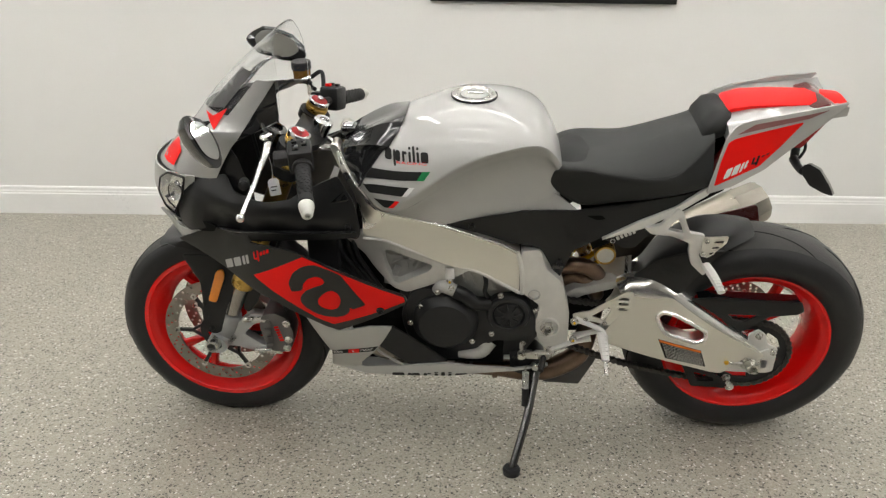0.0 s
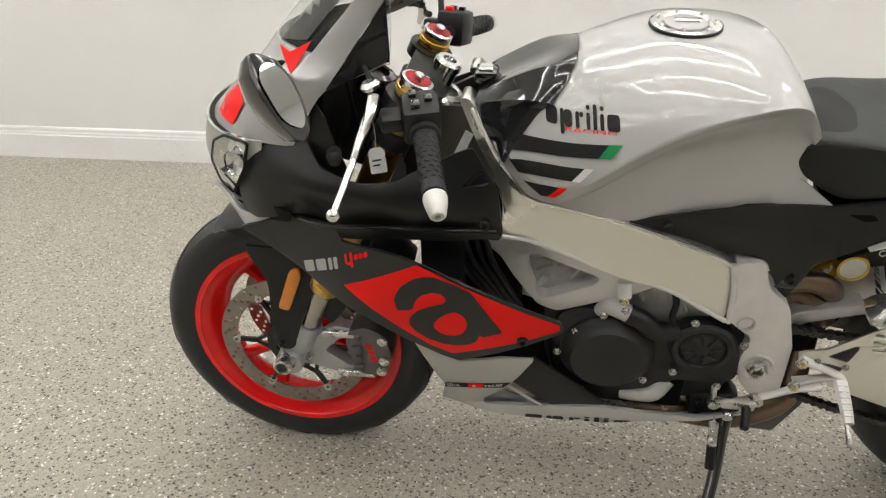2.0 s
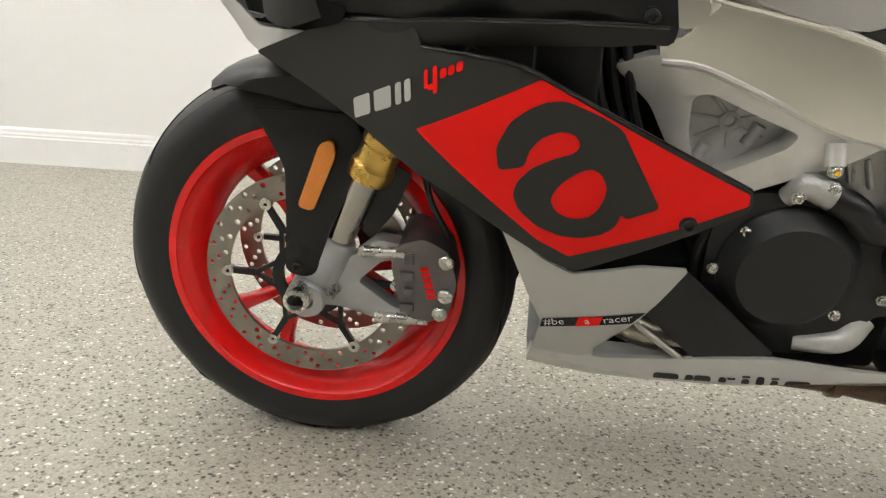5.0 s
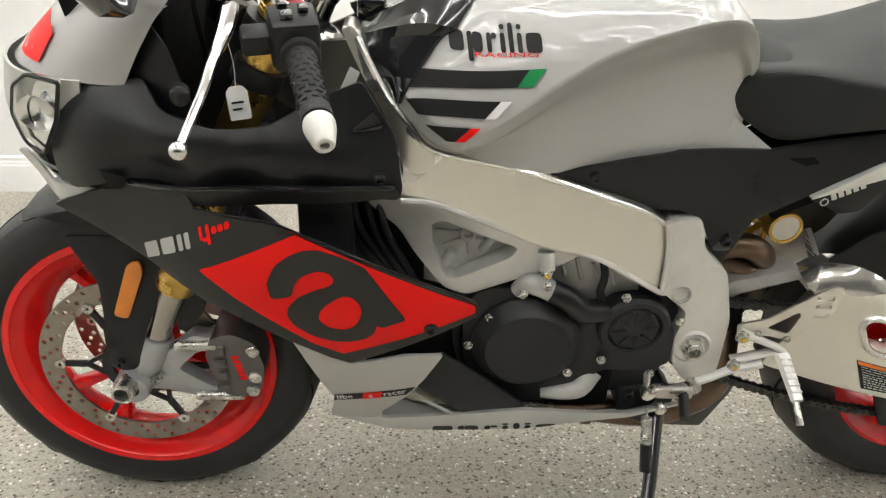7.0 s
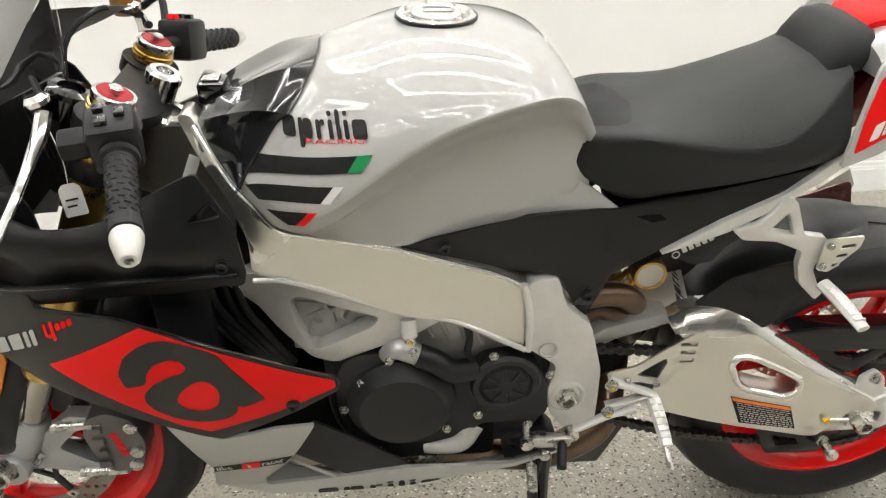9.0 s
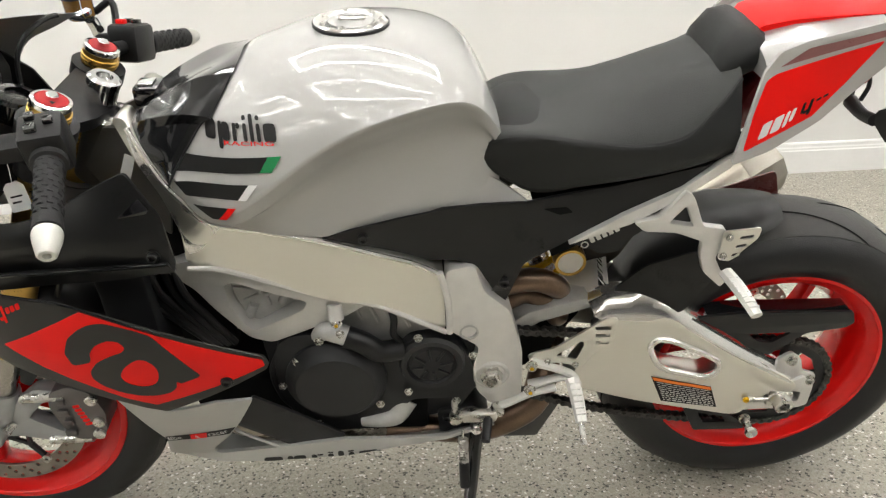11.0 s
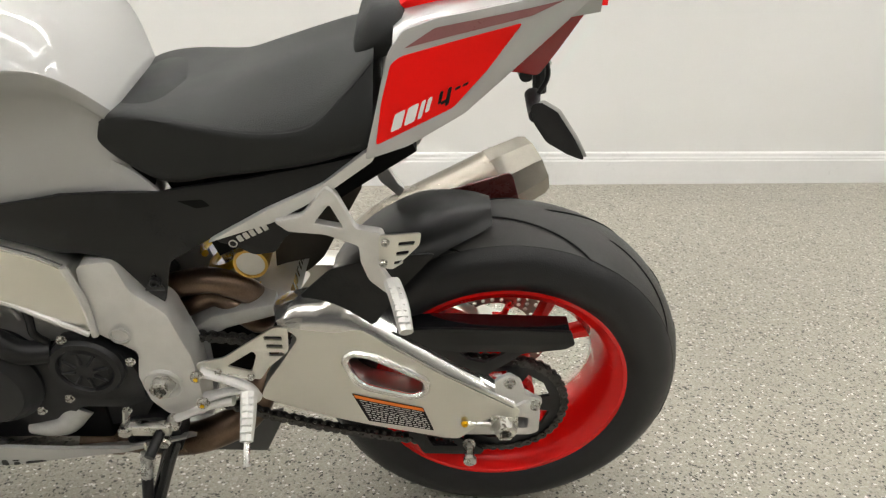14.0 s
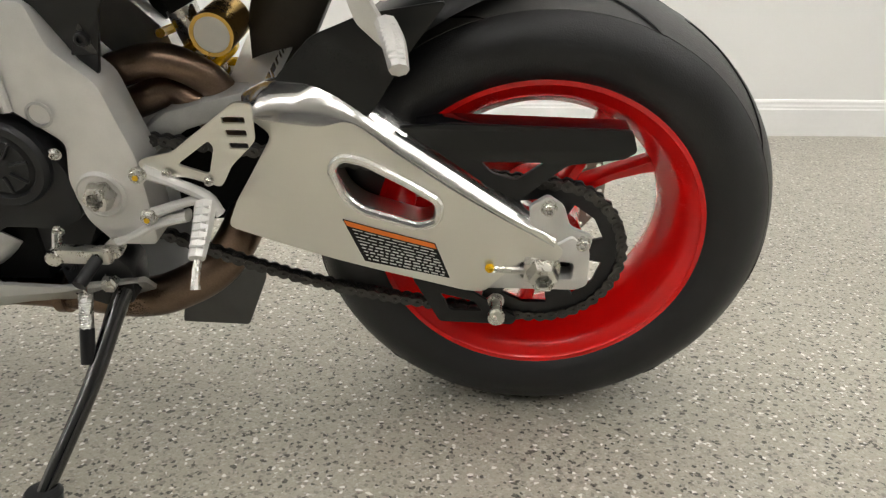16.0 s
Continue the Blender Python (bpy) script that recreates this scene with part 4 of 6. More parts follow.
def nose_shell(levels, thick):
    lv = spline(levels, 4)
    outer = [nose_ring(*l) for l in lv]
    inner = [nose_ring(*l, inset=thick) for l in lv]
    bm = bmesh.new()
    A = [[bm.verts.new(p) for p in r] for r in outer]
    B = [[bm.verts.new(p) for p in r] for r in inner]
    for S, flip in ((A, 0), (B, 1)):
        for r, q in zip(S, S[1:]):
            for k in range(len(r) - 1):
                f = (r[k], r[k + 1], q[k + 1], q[k])
                bm.faces.new(f[::-1] if flip else f)
    for a, b in ((A[0], B[0]), (A[-1], B[-1]), ([r[0] for r in A], [r[0] for r in B]), ([r[-1] for r in A], [r[-1] for r in B])):
        for k in range(len(a) - 1):
            bm.faces.new((a[k], a[k + 1], b[k + 1], b[k]))
    return bm


part("chin_spoiler", nose_shell([(0.640, -0.735, -0.60, 0.125), (0.665, -0.755, -0.60, 0.140), (0.700, -0.775, -0.65, 0.138)], 0.004), M_SILVER_MATT, bike, "satin silver nose chin")
# closed black shell paints the shade inside the nose intake
part("air_intake", nose_shell([(0.690, -0.755, -0.60, 0.150), (0.715, -0.76, -0.60, 0.155), (0.740, -0.765, -0.60, 0.150)], 0.004), M_DARK, bike, "black shell for the shade inside the intake mouth")
part("nose_cowl", nose_shell([(0.738, -0.788, -0.66, 0.140), (0.78, -0.79, -0.64, 0.150), (0.835, -0.775, -0.63, 0.155)], 0.004), M_SILVER_MATT, bike, "satin silver nose cowl")
cowl_lv = [(0.832, -0.765, -0.575, 0.160), (0.880, -0.715, -0.548, 0.157), (0.925, -0.667, -0.515, 0.152), (0.950, -0.645, -0.462, 0.149), (0.972, -0.628, -0.416, 0.146)]
screen_lv = [(0.970, -0.630, -0.412, 0.146), (1.03, -0.573, -0.408, 0.136), (1.09, -0.505, -0.412, 0.121), (1.130, -0.455, -0.420, 0.098), (1.145, -0.435, -0.422, 0.070)]
cowl = part("screen_cowl", nose_shell(cowl_lv, 0.004), M_SILVERGREY, bike, "silver cowl below the screen")
fc = on(bvh(nose_shell(cowl_lv + screen_lv[1:], 0.004)), 0.004)
part("cowl_band", skin([(-0.575, 0.940), (-0.545, 0.966), (-0.458, 1.062), (-0.416, 1.062), (-0.515, 0.925)], fc, 0.0008, 0.015), M_SILVERGREY, cowl, "silver band rising over the screen edge")
part("cowl_decal", skin([(-0.515, 0.925), (-0.409, 0.979), (-0.414, 1.062)], fc, 0.0010, 0.015), M_GLOSS, cowl, "gloss black cowl decal")
part("cowl_decal", skin([(-0.605, 0.968), (-0.580, 0.966), (-0.538, 0.990), (-0.572, 0.942)], fc, 0.0012, 0.015), M_RED, cowl, "bright red cowl decal")
# screen print, with the screen's dark reflection painted in as black
part("cowl_decal", skin([(-0.605, 0.975), (-0.546, 0.990), (-0.468, 1.075), (-0.505, 1.075)], fc, 0.0010, 0.015), M_GLOSS, cowl, "gloss black screen print with the smoked dark reflection painted in")
part("cowl_decal", skin([(-0.728, 0.862), (-0.690, 0.895), (-0.668, 0.880), (-0.690, 0.845), (-0.735, 0.845)], fc, 0.0008, 0.02), M_RED, cowl, "bright red nose decal")
part("windscreen", nose_shell(screen_lv, 0.003), M_GLASS, bike, "clear curved windscreen")
F_NOSE = on(bvh(nose_shell([(0.70, -0.788, -0.64, 0.146), (0.78, -0.79, -0.62, 0.156), (0.86, -0.765, -0.60, 0.162)], 0.004)), 0.002)
for s in (-1, 1):
    lamp = new("headlight")
    lamp.parent = bike
    shape = rounded([(-0.742, 0.775), (-0.728, 0.815), (-0.696, 0.838), (-0.650, 0.836), (-0.666, 0.785), (-0.702, 0.726), (-0.730, 0.742)], 0.006)
    part("reflector", skin(shape, up1(F_NOSE, -0.0005), 0.003, 0.015, mirror=s > 0), M_CHROME, lamp, "chrome reflector")
    part("bulb_cup", lathe([(0.004, 0.0), (0.020, 0.006), (0.024, 0.010), (0.020, 0.007), (0.004, -0.002)], (-0.692, s * (-F_NOSE(-0.692, 0.79) + 0.001), 0.79), 24, True, (0, s, 0)), M_CHROME, lamp)
    part("lens", skin(shape, up1(F_NOSE, 0.012), 0.003, 0.015, bevel=0.001, mirror=s > 0), M_LENS, lamp, "clear headlight lens")
    part("bezel", tube([(u, s * (-F_NOSE(u, w) + 0.008), w) for u, w in shape], 0.0028, 6, 0, True), M_PLASTIC, lamp)


def mirror_unit(c, s, m):
    root = new("mirror")
    root.parent = bike
    root.matrix_basis = m @ Matrix.Scale(0.62 if s < 0 else 0.98, 4)
    # pointed shell, glass set into the rider's side
    rings = []
    for x, ry, rz, off in ((-0.088, 0.004, 0.006, 0.0), (-0.075, 0.014, 0.024, 0.0), (-0.03, 0.022, 0.040, 0.002), (0.02, 0.024, 0.044, 0.0), (0.06, 0.020, 0.036, -0.004), (0.085, 0.010, 0.016, -0.012), (0.092, 0.003, 0.005, -0.016)):
        rings.append([(x, (-ry * math.cos(a) * ((3.4 if s < 0 else 2.4) if math.cos(a) > 0 else 0.15)), off + rz * math.sin(a)) for a in (2 * math.pi * k / 20 for k in range(20))])
    part("shell", loft(rings), M_GLOSS, root, "gloss black mirror shell")
    g = [(0.84 * x, 0.84 * z) for x, z in ((-0.076, 0.0), (-0.06, 0.024), (-0.02, 0.036), (0.03, 0.037), (0.065, 0.022), (0.08, -0.008), (0.06, -0.034), (0.02, -0.038), (-0.04, -0.033))]
    part("glass", skin([tuple(q) for q in spline(g, 3, True)], 0.0046, 0.002, 0), M_MIRROR, root, "mirror glass")
    return root


def frame_axes(origin, along, face):
    """A pose with x along, y towards the glass."""
    x = Vector(along).normalized()
    y = Vector(face)
    y = (y - x * y.dot(x)).normalized()
    z = x.cross(y)
    return Matrix.Translation(origin) @ Matrix((x, y, z)).transposed().to_4x4()


mirror_unit(None, -1, frame_axes((-0.470, -0.424, 1.046), (-0.42, 0.10, 0.9), (0.93, -0.34, 0.06)))
mirror_unit(None, 1, frame_axes((-0.560, 0.40, 0.985), (-0.85, 0.10, 0.30), (0.55, -0.80, 0.22)))
for s, p1 in ((-1, (-0.50, -0.39, 1.02)), (1, (-0.56, 0.37, 0.96))):
    part("mirror_stalk", tube([(-0.60, s * 0.135, 0.945), (-0.56, s * 0.22, 0.985), p1], [0.014, 0.010, 0.010], 12, 4, flat=0.5), M_GLOSS, bike, "gloss black mirror stalk")

# front mudguard with its fork stays and reflector
guard = new("front_mudguard")
guard.parent = bike
rings = []
for k in range(19):
    a = radians(113 - 4.2 * k)
    fall = 0.010 + 0.045 * math.sin(math.pi * min(1, max(0, (k - 1) / 17))) ** 0.7
    rings.append([(FRONT[0] + (0.318 - e) * math.cos(a), FRONT[1] + v, FRONT[2] + (0.318 - e) * math.sin(a)) for v, e in ((-0.070, fall), (-0.068, 0.012), (-0.055, 0.003), (0, 0), (0.055, 0.003), (0.068, 0.012), (0.070, fall), (0.066, fall), (0.064, 0.015), (0, 0.004), (-0.064, 0.015), (-0.066, fall))])
part("guard_shell", loft(rings), M_MATT, guard, "matt black front mudguard", sharp=45)
for s in (-1, 1):
    stay = rounded([(-0.735, 0.575), (-0.60, 0.575), (-0.575, 0.52), (-0.625, 0.43), (-0.650, 0.352), (-0.668, 0.345), (-0.694, 0.352), (-0.690, 0.42), (-0.690, 0.50)], 0.012)
    part("guard_stay", skin(stay, field([(-0.735, 0.575, -0.098), (-0.60, 0.575, -0.098), (-0.67, 0.35, -0.136), (-0.65, 0.45, -0.124)]), 0.004, 0.04, bevel=0.001, mirror=s > 0), M_MATT, guard)
    rear_stay = rounded([(-0.56, 0.52), (-0.52, 0.50), (-0.545, 0.44), (-0.575, 0.40), (-0.59, 0.41)], 0.006)
    part("guard_stay", skin(rear_stay, -0.105, 0.004, 0, mirror=s > 0), M_MATT, guard)
    refl = rounded([(-0.672, 0.452), (-0.640, 0.540), (-0.622, 0.544), (-0.619, 0.524), (-0.650, 0.446)], 0.008)
    part("side_reflector", skin(refl, field([(-0.67, 0.455, -0.131), (-0.63, 0.54, -0.119), (-0.65, 0.446, -0.131)]), 0.007, 0, bevel=0.002, mirror=s > 0), M_AMBER, guard, "amber side reflector")
    bolt(-0.676, s * 0.136, 0.362, 0.006, M_PLASTIC, guard, (0, s, 0))

# ---- fuel tank ----
TANK = [(-0.240, 0.846, 0.126, 0.828, 0.126, 0.822, 0.124, 0.814), (-0.210, 0.888, 0.148, 0.802, 0.146, 0.794, 0.143, 0.784), (-0.180, 0.922, 0.168, 0.787, 0.158, 0.776, 0.150, 0.762), (-0.139, 0.957, 0.188, 0.796, 0.166, 0.772, 0.153, 0.745),
        (-0.095, 0.972, 0.198, 0.829, 0.168, 0.785, 0.152, 0.734), (-0.030, 0.992, 0.203, 0.882, 0.158, 0.818, 0.144, 0.722), (0.030, 0.995, 0.198, 0.915, 0.144, 0.842, 0.134, 0.728),
        (0.100, 0.988, 0.188, 0.936, 0.130, 0.862, 0.124, 0.742), (0.150, 0.972, 0.172, 0.942, 0.118, 0.868, 0.114, 0.752), (0.185, 0.950, 0.148, 0.931, 0.108, 0.864, 0.105, 0.760), (0.212, 0.912, 0.122, 0.900, 0.098, 0.850, 0.098, 0.766), (0.234, 0.868, 0.092, 0.858, 0.086, 0.830, 0.088, 0.772)]


def tank_ring(row):
    u, wt, vc, wc, vk, wk, vb, wb = row
    half = [(vb, wb), (vk, wk), (vc + 0.4 * (vk - vc), wc - 0.025), (vc + 0.08 * (vk - vc), wc - 0.006), (vc, wc + 0.001), (vc * 0.985, wc + 0.10 * (wt - wc)), (vc * 0.88, wc + 0.42 * (wt - wc)), (vc * 0.66, wc + 0.77 * (wt - wc)), (vc * 0.34, wc + 0.955 * (wt - wc)), (0.0, wt)]
    half = [tuple(q) for q in spline(half, 4)]
    return [(u, -v, w) for v, w in half] + [(u, v, w) for v, w in half[-2::-1]]


rows = np.array(spline(TANK, 8))
for _ in range(14):
    rows[1:-1] = 0.5 * rows[1:-1] + 0.25 * (rows[:-2] + rows[2:])
tank_bm = loft([tank_ring(r) for r in rows])
tank_tree = bvh(tank_bm)
ft = on(tank_tree, 0.0032)
tank = part("fuel_tank", tank_bm, M_SILVER, bike, "gloss silver fuel tank with knee recesses", sharp=60)
fin = rounded([(0.120, 0.752), (0.165, 0.815), (0.188, 0.812), (0.282, 0.748), (0.180, 0.750)], 0.006)
for mir in (False, True):
    part("tank_fin", skin(fin, field([(u, w, ft(u, w) + 0.004) for u, w in ((0.12, 0.756), (0.15, 0.775), (0.165, 0.812), (0.185, 0.80), (0.19, 0.78))] + [(0.225, 0.785, -0.093), (0.28, 0.748, -0.110)]), 0.006, 0.03, bevel=0.002, mirror=mir), M_SILVER, tank)
st = [((-0.219, 0.852), (-0.085, 0.880), (-0.098, 0.859), (-0.234, 0.830)), ((-0.232, 0.819), (-0.116, 0.840), (-0.133, 0.817), (-0.216, 0.803)), ((-0.206, 0.792), (-0.150, 0.802), (-0.168, 0.779), (-0.178, 0.777))]
tips = [((-0.085, 0.880), (-0.066, 0.884), (-0.081, 0.862), (-0.098, 0.859)), ((-0.116, 0.840), (-0.103, 0.8425), (-0.121, 0.819), (-0.133, 0.817)), ((-0.150, 0.802), (-0.138, 0.8045), (-0.156, 0.781), (-0.168, 0.779))]
for q, tq, m in zip(st, tips, (M_GREEN, M_WHITE, M_RED)):
    part("tank_stripe", skin(q, ft, 0.0006, 0.006), M_INK, tank, "black tank stripe")
    part("stripe_tip", skin(tq, ft, 0.0006, 0.006), m, tank)
bars("tank_lettering", MARK_WORD, (-0.178, 0.882), 0.0428, 9, 0.0, ft, M_INK, tank, "black wordmark blocks", 0.76)
lettering("tank_word", "RACING", (-0.149, 0.8815), 0.0070, 10, ft, M_RED, tank, 2.9)
cap = new("filler_cap")
cap.parent = tank
cap.matrix_basis = Matrix.Translation((0.022, 0, 0.9945)) @ pose(0, 0, 0, 0, 0.6, 0)
part("cap_seal", lathe([(0.0535, -0.004), (0.0555, -0.002), (0.0555, 0.0018), (0.0535, 0.002)], seg=48, closed=True, axis=(0, 0, 1)), M_PLASTIC, cap)
part("cap_ring", lathe([(0.034, -0.004), (0.0535, -0.004), (0.0535, 0.003), (0.050, 0.0052), (0.036, 0.0042), (0.034, 0.003)], seg=48, closed=True, axis=(0, 0, 1)), M_POLISH, cap, "polished filler ring")
part("cap_lid", lathe([(0.0, 0.0052), (0.020, 0.0052), (0.033, 0.0038), (0.033, -0.004), (0, -0.004)], seg=40, axis=(0, 0, 1)), M_SILVER, cap, "silver filler lid")
part("cap_flap", box((-0.018, -0.008, 0.004), (0.022, 0.008, 0.0085), 0.002), M_POLISH, cap, "polished lock flap")
for k in range(7):
    a = 2 * math.pi * k / 7
    bolt(0.043 * math.cos(a), 0.043 * math.sin(a), 0.0045, 0.0032, M_STEEL, cap, (0, 0, 1), "cap_screw")
# dark front cover of the tank with two raised ridges
def tank_top(u, v):
    return tank_tree.ray_cast(Vector((u, v, 1.3)), Vector((0, 0, -1)))[0].z + 0.002


def tank_side(u, w):
    return (u, ft(u, w) - 0.001, w)


def cover_line(front, rear, swell):
    """From the steering head back to the tank, swelling outwards between."""
    a, b = np.array(front), np.array(rear)
    out = np.array((-0.15, -0.6 if front[1] < -0.07 else 0.0, 0.8))
    return [tuple(a), tuple(a + (b - a) * 0.35 + out * swell * 0.8), tuple(a + (b - a) * 0.7 + out * swell), tuple(b)]


def crest(u, v):
    return (u, v, tank_top(u, v) + 0.002)


COVER = [cover_line((-0.247, -0.118, 0.804), (-0.239, -0.140, 0.814), 0.0), cover_line((-0.268, -0.110, 0.835), tank_side(-0.224, 0.840), 0.004),
         cover_line((-0.284, -0.100, 0.858), tank_side(-0.207, 0.864), 0.007), cover_line((-0.290, -0.088, 0.873), tank_side(-0.188, 0.890), 0.008),
         cover_line((-0.292, -0.078, 0.882), crest(-0.170, -0.112), 0.014), cover_line((-0.292, -0.070, 0.885), crest(-0.152, -0.095), 0.006),
         cover_line((-0.291, -0.052, 0.890), crest(-0.141, -0.068), 0.014), cover_line((-0.290, -0.044, 0.891), crest(-0.138, -0.055), 0.011),
         cover_line((-0.289, -0.020, 0.888), crest(-0.136, -0.022), 0.002), cover_line((-0.288, 0.0, 0.887), crest(-0.136, 0.0), 0.001)]
lines = [[tuple(q) for q in spline(c, 5)] for c in COVER]
cov = []
for k in range(len(lines[0])):
    half = [c[k] for c in lines]
    cov.append(half + [(u, -v, w) for u, v, w in half[-2::-1]])
part("tank_cover", loft(cov), M_CARBON, bike, "gloss dark grey tank front cover", sharp=20)
part("cover_seam", tube([(u, v - 0.001, w) for u, v, w in [c[-1] for c in lines[:5]]], 0.0016, 6, 3), M_PLASTIC, bike)
lock = new("cover_latch")
lock.parent = bike
part("latch_body", box((-0.300, -0.032, 0.885), (-0.262, 0.012, 0.915), 0.006), M_GLOSS, lock)
part("latch_plate", box((-0.293, -0.024, 0.9155), (-0.270, 0.002, 0.9185), 0.001), M_CHROME, lock)

# ---- frame ----
F_SPAR = field([(-0.300, 0.885, -0.088), (-0.262, 0.82, -0.118), (-0.225, 0.74, -0.140), (-0.235, 0.68, -0.146), (-0.05, 0.66, -0.155), (0.10, 0.62, -0.150), (0.15, 0.57, -0.146), (-0.10, 0.70, -0.149), (0.03, 0.66, -0.151)])
spar = [(-0.318, 0.892), (-0.300, 0.895), (-0.283, 0.868), (-0.255, 0.820), (-0.225, 0.786), (-0.195, 0.757), (-0.120, 0.741), (-0.047, 0.725), (0.06, 0.690), (0.105, 0.673), (0.146, 0.648), (0.150, 0.536), (0.100, 0.566), (0.042, 0.596), (-0.034, 0.616), (-0.110, 0.645), (-0.189, 0.676), (-0.238, 0.682), (-0.238, 0.735), (-0.258, 0.790), (-0.290, 0.840)]
for mir in (False, True):
    p = part("frame_spar", skin(rounded(spar, 0.010), F_SPAR, 0.045, 0.014, bevel=0.006, mirror=mir), M_BRUSH, bike, "brushed aluminium frame spar", sharp=50)
    cast = rounded([(-0.285, 0.668), (-0.240, 0.686), (-0.189, 0.679), (-0.110, 0.648), (-0.034, 0.619), (0.030, 0.600), (-0.008, 0.573), (-0.044, 0.557), (-0.135, 0.512), (-0.170, 0.524), (-0.214, 0.586), (-0.238, 0.628)], 0.010)
    win = rounded([(-0.193, 0.641), (-0.176, 0.648), (-0.130, 0.630), (-0.066, 0.606), (-0.076, 0.588), (-0.158, 0.540), (-0.172, 0.550), (-0.189, 0.596)], 0.010)
    part("frame_casting", skin(cast, field([(-0.28, 0.67, -0.135), (-0.19, 0.68, -0.150), (0.03, 0.60, -0.150), (-0.15, 0.53, -0.138), (-0.2, 0.6, -0.142)]), 0.040, 0.03, [win[::-1]], bevel=0.011, mirror=mir), M_CAST, bike, "silver cast frame node with triangular opening", sharp=50)
    plate = rounded([(0.150, 0.648), (0.196, 0.650), (0.212, 0.600), (0.256, 0.558), (0.281, 0.470), (0.284, 0.400), (0.284, 0.348), (0.231, 0.350), (0.205, 0.385), (0.196, 0.440), (0.206, 0.490), (0.180, 0.512), (0.152, 0.536)], 0.010)
    part("pivot_plate", skin(plate, field([(0.15, 0.65, -0.138), (0.2, 0.65, -0.128), (0.15, 0.53, -0.148), (0.26, 0.55, -0.132), (0.28, 0.35, -0.136), (0.22, 0.4, -0.140)]), 0.055, 0.03, bevel=0.008, mirror=mir), M_CAST, bike, "silver cast swingarm pivot plate", sharp=50)
for mir in (-1, 1):
    part("spar_edge", tube([(u, mir * (-F_SPAR(u, w) + 0.001), w - 0.003) for u, w in ((-0.296, 0.884), (-0.258, 0.820), (-0.225, 0.783), (-0.195, 0.754), (-0.120, 0.739), (-0.047, 0.723), (0.06, 0.688), (0.105, 0.671), (0.140, 0.650))], 0.0045, 8, 4), M_POLISH, bike, "polished spar edge")
part("spar_lip", tube([(u, -0.1545, w) for u, w in ((-0.236, 0.680), (-0.189, 0.676), (-0.110, 0.646), (-0.034, 0.616), (0.042, 0.597), (0.100, 0.565), (0.150, 0.537))], 0.0045, 8, 4), M_CAST, bike, "rounded lower spar lip")
neck = rounded([(-0.300, 0.884), (-0.281, 0.856), (-0.255, 0.814), (-0.226, 0.780), (-0.196, 0.752), (-0.178, 0.745), (-0.214, 0.706), (-0.234, 0.700), (-0.238, 0.738), (-0.260, 0.792), (-0.288, 0.838)], 0.012)
for mir in (False, True):
    part("spar_neck", skin(neck, field([(u, w, F_SPAR(u, w) - 0.0015) for u, w in neck[::4]] + [(-0.215, 0.738, -0.1365), (-0.250, 0.790, -0.1175)]), 0.004, 0.008, bevel=0.0012, mirror=mir), M_POLISH, bike, "polished neck of the frame spar", sharp=50)
# raised rib where the sheet spar meets the cast plate
part("weld_seam", tube([(0.140, -0.150, 0.655), (0.153, -0.150, 0.600), (0.156, -0.151, 0.532)], 0.0055, 8, 3), M_CAST, bike)
part("steering_head", tube([(-0.395, 0, 0.76), (-0.349, 0, 0.860)], 0.036, 24, 0), mat("dark_anodised_metal", (0.26, 0.25, 0.23), 0.4, metal=0.8), bike, "aluminium steering head")
part("head_bearing_cap", lathe([(0.018, 0), (0.034, 0), (0.036, 0.004), (0.032, 0.009), (0.018, 0.010)], (-0.351, 0, 0.858), 32, True, d_f), M_POLISH, bike)
for s in (-1, 1):
    part("head_gusset", skin([(-0.39, 0.80), (-0.352, 0.858), (-0.29, 0.876), (-0.25, 0.80), (-0.26, 0.72), (-0.33, 0.74)], field([(-0.39, 0.80, -0.045), (-0.35, 0.86, -0.040), (-0.29, 0.876, -0.082), (-0.25, 0.80, -0.110), (-0.26, 0.72, -0.120), (-0.33, 0.74, -0.085)]), 0.010, 0.03, mirror=s > 0), bpy.data.materials["dark_anodised_metal"], bike)
part("data_sticker", skin([(-0.325, 0.80), (-0.305, 0.845), (-0.292, 0.838), (-0.310, 0.795)], lambda u, w: -0.098, 0.001, 0), M_PAPER, bike, "small white data sticker")
for u, w, r, v in ((0.188, 0.527, 0.014, -0.143),):
    part("blind_hole", lathe([(0.016, -0.004), (0.013, -0.005), (0.011, 0.010), (0, 0.010)], (u, v, w), 24), M_ENGINE, bike)
piv = new("swingarm_pivot")
piv.parent = bike
part("pivot_boss", lathe([(0.030, 0.004), (0.032, -0.001), (0.028, -0.004), (0.022, 0.002), (0.0, 0.002)], (0.229, -0.139, 0.421), 32), M_CAST, piv)
part("pivot_nut", lathe([(0.009, 0.006), (0.020, 0.004), (0.020, -0.006), (0.017, -0.016), (0.012, -0.017), (0.010, -0.005), (0, -0.005)], (0.229, -0.139, 0.421), 6), M_STEEL, piv, "steel pivot nut", sharp=20)
part("pivot_ring", lathe([(0.010, -0.018), (0.0145, -0.018), (0.0155, -0.010), (0.010, -0.010)], (0.229, -0.139, 0.421), 20, True), M_STEEL, piv)

# ---- engine ----
eng = new("engine")
eng.parent = bike
part("crankcase", skin(rounded([(-0.16, 0.53), (-0.05, 0.55), (0.19, 0.52), (0.22, 0.40), (0.17, 0.31), (-0.06, 0.28), (-0.14, 0.33)], 0.02), -0.118, 0.236, 0, bevel=0.01), M_COVER, eng, "black crankcase")
